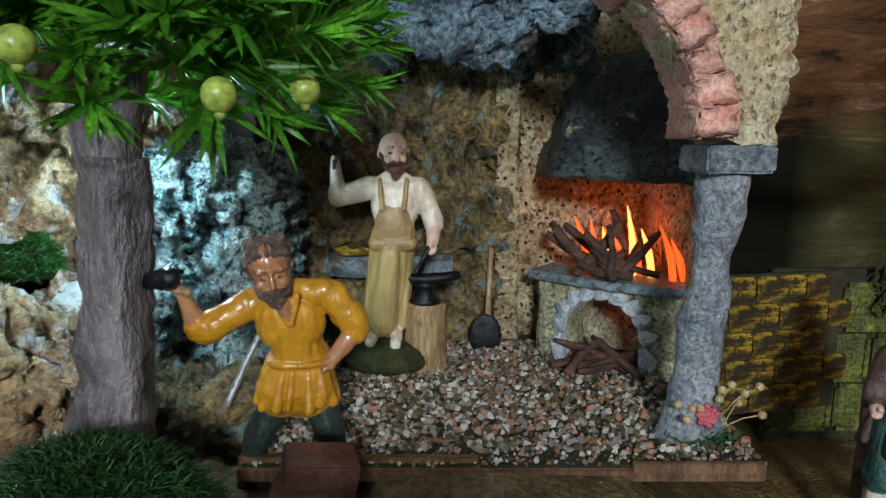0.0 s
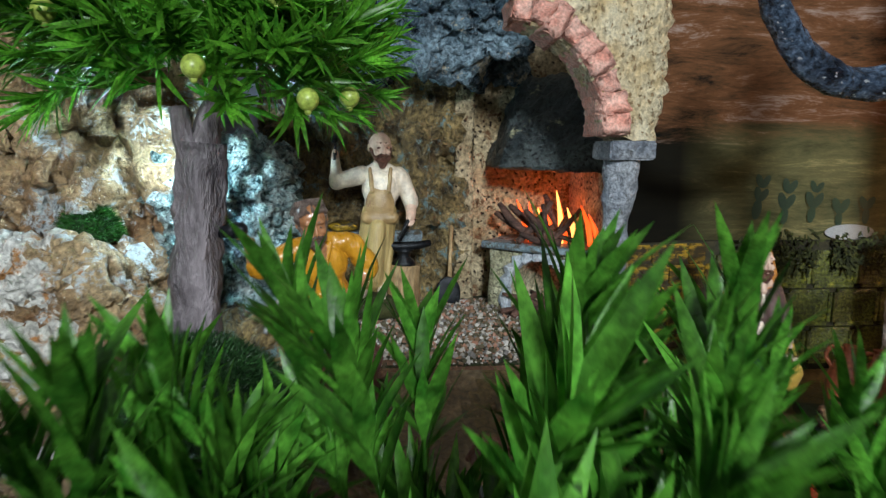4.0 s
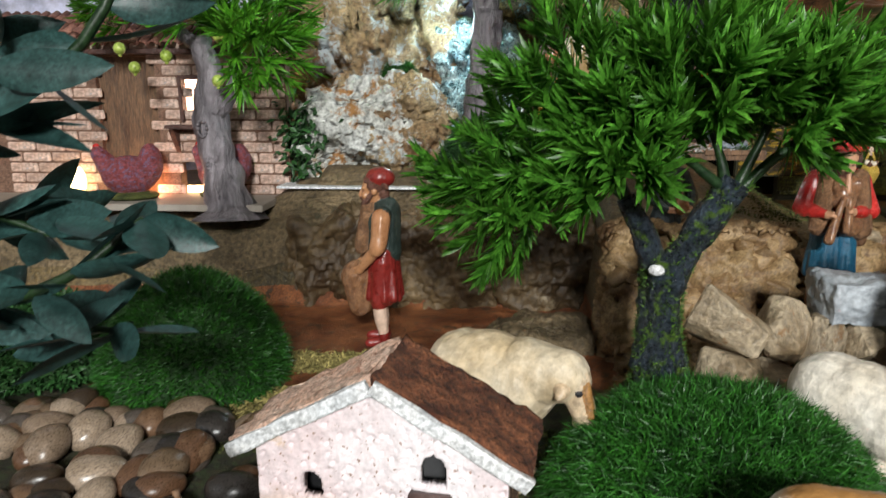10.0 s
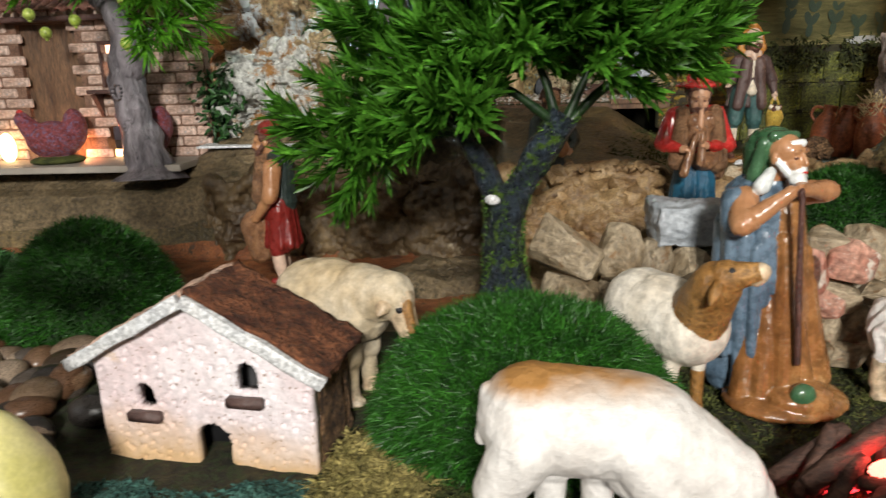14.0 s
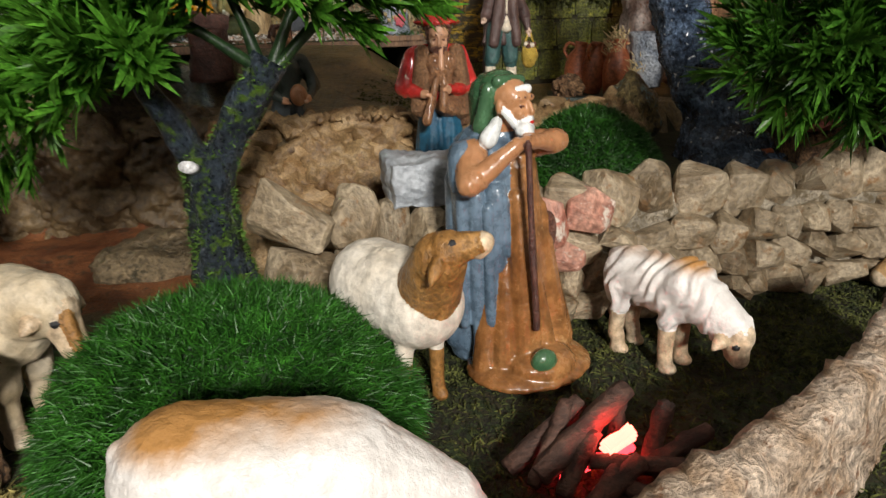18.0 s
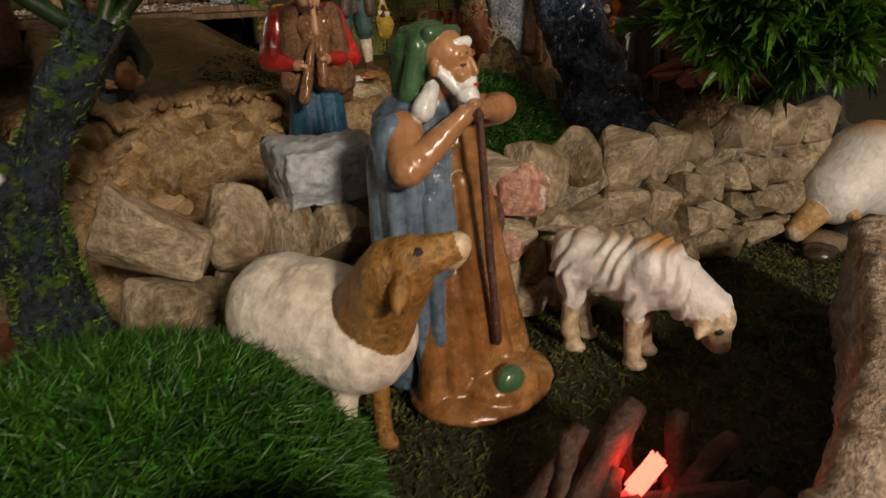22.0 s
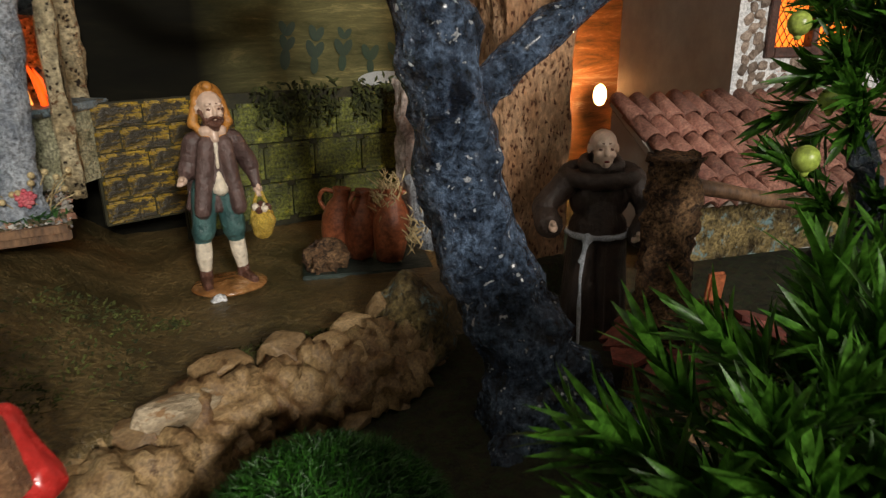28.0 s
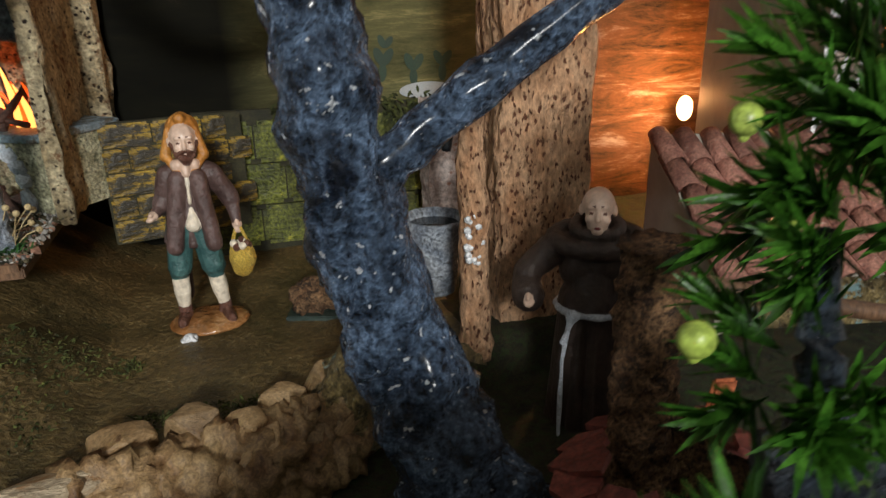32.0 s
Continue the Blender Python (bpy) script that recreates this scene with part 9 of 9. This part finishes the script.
    solid("bark_post", bm, M["cork"], "upright cork bark post at the lean-to", "post")
    for pts in ([(0.548, 0.122, 0.352), (0.62, 0.10, 0.335), (0.70, 0.085, 0.320)],):
        bm = bmesh.new()
        tube(bm, curve_pts(pts, 14), lerp_list([0.006, 0.005], 14), 10, wave=0.2, f=60)
        solid("rail", bm, M["wood"], "bare wooden rail fixed to the bark post", "rail")
    bm = bmesh.new()
    block(bm, (-0.011, -0.003, -0.004), (0.011, 0.003, 0.016), 0.0012, 2, Matrix.Translation((0.474, 0.095, 0.199)) @ Euler((-0.2, 0.3, 0.3)).to_matrix().to_4x4())
    roughen(bm, 120, 0.004, 3)
    solid("clay_fragment", bm, M["terracotta"], "broken orange clay fragment at the foot of the bare tree", "shard")
    # well with clay shards
    w = thing("well", (0.545, 0.075, 0.205), "round well with a rim of broken red clay shards", "well")
    bm = bmesh.new()
    lathe(bm, (0.550, 0.082, 0.150), [(0.060, 0), (0.058, 0.05), (0.056, 0.092), (0.044, 0.094), (0.042, 0.05), (0.040, 0.02)], 30)
    roughen(bm, 60, 0.006, 3)
    part("shaft", bm, M["cork"], w)
    for k in range(17):
        a = 2 * math.pi * k / 17 + rnd.uniform(-0.1, 0.1)
        bm = bmesh.new()
        n = 6
        rr = [rnd.uniform(0.013, 0.021) for _ in range(n)]
        lo = [bm.verts.new((rr[i] * math.cos(6.283 * i / n), rr[i] * 0.8 * math.sin(6.283 * i / n), 0)) for i in range(n)]
        f_ = bm.faces.new(lo)
        ext = bmesh.ops.extrude_face_region(bm, geom=[f_])
        bmesh.ops.translate(bm, verts=[v for v in ext["geom"] if isinstance(v, bmesh.types.BMVert)], vec=(0, 0, 0.004))
        bmesh.ops.recalc_face_normals(bm, faces=bm.faces[:])
        me = finish(bm, M["shard"], False)
        rad = 0.052 + rnd.uniform(-0.004, 0.010)
        m = Matrix.Translation((0.550 + rad * math.cos(a), 0.082 + rad * math.sin(a), 0.246 + rnd.uniform(-0.002, 0.006))) @ Matrix.Rotation(a, 4, "Z") @ Matrix.Rotation(radians(rnd.uniform(5, 35)), 4, "Y")
        piece("shard", me, m, w)
    bm = bmesh.new()
    for k in range(60):
        ball(bm, (0.575 + rnd.gauss(0, 0.010), 0.120 + rnd.gauss(0, 0.004), 0.252 + rnd.uniform(0, 0.004)), 0.0016, 1)
    part("moss_tuft", bm, M["moss"], w)
    bm = bmesh.new()
    block(bm, (-0.009, -0.0025, 0), (0.009, 0.0025, 0.030), 0.002)
    bmesh.ops.transform(bm, matrix=Matrix.Translation((0.598, 0.125, 0.246)) @ Matrix.Rotation(radians(8), 4, "Y"), verts=bm.verts)
    solid("clay_marker", bm, M["terracotta"], "small upright orange clay slip by the well", "tile", smooth=False)


used = []
make_right_side()


# ---- smithy clutter ----
def make_clutter():
    rnd = random.Random(51)
    st = thing("anvil_stump", (-0.014, 0.512, 0.320), "pale round wooden stump carrying the anvil", "stump")
    bm = bmesh.new()
    tube(bm, curve_pts([(-0.014, 0.512, 0.318), (-0.014, 0.512, 0.345), (-0.013, 0.512, 0.372)], 12), lerp_list([0.0185, 0.0165, 0.0165], 12), 20, wave=0.12, f=90)
    part("log", bm, M["pale_wood"], st)
    an = thing("anvil", (-0.014, 0.512, 0.372), "black iron anvil on the stump", "anvil")
    bm = bmesh.new()
    lathe(bm, (-0.014, 0.512, 0.372), [(0.0125, 0), (0.0115, 0.003), (0.0065, 0.008), (0.0070, 0.013), (0.011, 0.016)], 14)
    part("foot", bm, M["iron"], an)
    bm = bmesh.new()
    tube(bm, [(-0.040, 0.508, 0.3945), (-0.030, 0.510, 0.3920), (-0.018, 0.512, 0.3905), (0.0, 0.514, 0.3910), (0.013, 0.516, 0.3935)], [0.0012, 0.005, 0.0062, 0.006, 0.0045], 12, flat=0.75)
    part("face", bm, M["iron"], an)
    tg = bmesh.new()
    tube(tg, curve_pts([(-0.018, 0.505, 0.397), (-0.012, 0.500, 0.410), (-0.004, 0.497, 0.420)], 8), [0.0018] * 8, 8)
    solid("tongs", tg, M["iron"], "black iron tongs resting on the anvil", "tongs")
    sh = thing("shovel", (0.040, 0.577, 0.320), "shovel with a wooden shaft leaning on the forge wall", "shovel")
    bm = bmesh.new()
    tube(bm, [(0.0385, 0.562, 0.345), (0.0405, 0.573, 0.380), (0.0430, 0.584, 0.418)], [0.0026, 0.0024, 0.0022], 9)
    part("shaft", bm, M["pale_wood"], sh)
    bm = bmesh.new()
    ball(bm, (0.036, 0.556, 0.332), (0.014, 0.0025, 0.019), 3)
    part("blade", bm, M["iron"], sh)
    tr = thing("water_trough", (-0.045, 0.575, 0.395), "blue-grey stone shelf with a yellow sponge behind the blacksmith", "shelf")
    bm = bmesh.new()
    block(bm, (-0.100, 0.555, 0.383), (0.008, 0.60, 0.400), 0.002, 3)
    roughen(bm, 60, 0.003, 4)
    part("slab", bm, M["hearth_slab"], tr)
    bm = bmesh.new()
    ball(bm, (-0.077, 0.565, 0.405), (0.016, 0.008, 0.006), 3)
    roughen(bm, 120, 0.002, 4)
    part("sponge", bm, M["yellow_brick"], tr, "yellow sponge")
    # chopping block and the carpenter's bench
    bl = thing("chopping_block", (-0.060, 0.298, 0.290), "dark red-brown chopping block with a bored wooden piece on top", "chopping block")
    bm = bmesh.new()
    tube(bm, curve_pts([(-0.062, 0.298, 0.286), (-0.062, 0.298, 0.315), (-0.062, 0.298, 0.338)], 10), lerp_list([0.024, 0.020, 0.020], 10), 18, wave=0.15, f=70)
    part("block", bm, M["red_wood"], bl)
    bm = bmesh.new()
    block(bm, (-0.017, -0.011, -0.007), (0.017, 0.011, 0.007), 0.001, 0, Matrix.Translation((-0.058, 0.296, 0.3465)) @ Euler((0.1, 0.15, 0.3)).to_matrix().to_4x4())
    part("wood_piece", bm, M["red_wood"], bl, smooth=False)
    bm = bmesh.new()
    block(bm, (-0.115, 0.352, 0.3165), (0.020, 0.3575, 0.3225), 0.0006)
    solid("edge_batten", bm, M["wood"], "reddish wooden batten along the platform edge", "batten", smooth=False)
    bm = bmesh.new()
    block(bm, (0.105, 0.345, 0.3165), (0.178, 0.3495, 0.3225), 0.0006)
    solid("edge_batten", bm, M["wood"], "reddish wooden batten along the platform edge", "batten", smooth=False)
    bm = bmesh.new()
    tube(bm, curve_pts([(-0.134, 0.395, 0.335), (-0.126, 0.405, 0.355), (-0.112, 0.415, 0.385)], 8), [0.0022] * 8, 8)
    solid("iron_bar", bm, M["tin"], "thin steel bar leaning on the rock", "bar")
    # flowers by the column
    fl = thing("dried_flowers", (0.170, 0.375, 0.320), "dried strawflowers with one pink bloom beside the column", "flowers")
    for k in range(13):
        x, y = 0.156 + rnd.uniform(-0.012, 0.012), 0.384 + rnd.uniform(-0.010, 0.006)
        tip = V((x + rnd.uniform(-0.018, 0.034), y - rnd.uniform(0, 0.02), 0.318 + rnd.uniform(0.016, 0.038)))
        bm = bmesh.new()
        tube(bm, curve_pts([(x, y, 0.318), V((x, y, 0.318)).lerp(tip, 0.5) + V((0, 0, 0.004)), tip], 6), [0.0005] * 6, 5)
        part("stem", bm, M["straw"], fl)
        bm = bmesh.new()
        ball(bm, tip, (0.0026, 0.0026, 0.0026), 2)
        part("bud", bm, M["straw"], fl)
    bm = bmesh.new()
    for k in range(24):
        a = k * 2.4
        r = 0.0006 * k ** 0.75
        ball(bm, (0.1545 + r * math.cos(a), 0.372, 0.339 + r * math.sin(a)), (0.0022, 0.0016, 0.0022), 1)
    part("bloom", bm, M["flower"], fl, "pink strawflower bloom")
    co, faces = [], []
    for k in range(160):
        a = rnd.uniform(0, 6.28)
        leaf_faces(co, faces, V((0.156 + rnd.gauss(0, 0.008), 0.380 + rnd.gauss(0, 0.006), 0.320)), V((math.cos(a), math.sin(a), rnd.uniform(0.1, 1.4))).normalized(), V((0, -0.5, 0.8)).normalized(), 0.014, 0.0016)
    me = bpy.data.meshes.new("grass")
    me.from_pydata(co, [], faces)
    me.materials.append(M["ivy"])
    part("grass", me, None, fl)
    # ivy on the cliff
    for nm, c, r, n, sd in (("ivy_hedge", (-0.500, 0.56, 0.48), (0.05, 0.03, 0.15), 700, 1), ("ivy_patch", (-0.405, 0.345, 0.335), (0.028, 0.020, 0.050), 420, 2)):
        co, faces = [], []
        q = random.Random(sd)
        for k in range(n):
            p = V((c[0] + q.gauss(0, 0.5) * r[0], c[1] + q.gauss(0, 0.5) * r[1], c[2] + q.gauss(0, 0.5) * r[2]))
            leaf_faces(co, faces, p, V((q.gauss(0, 1), q.gauss(-0.5, 1), q.gauss(-0.2, 1))).normalized(), V((0, -0.8, 0.6)).normalized(), q.uniform(0.008, 0.016), 0.005)
        me = bpy.data.meshes.new(nm)
        me.from_pydata(co, [], faces)
        me.materials.append(M["ivy"])
        t = thing(nm, c, "dark green ivy hanging over the rock" if sd == 2 else "dark hedge of ivy behind the cliff", "ivy")
        part("foliage", me, None, t)
    bm = bmesh.new()
    ball(bm, (0.279, 0.368, 0.2335), (0.0075, 0.005, 0.0035), 3)
    roughen(bm, 200, 0.003, 3)
    solid("plaster_chip", bm, M["white_paint"], "small white plaster chip on the street", "chip")


make_clutter()
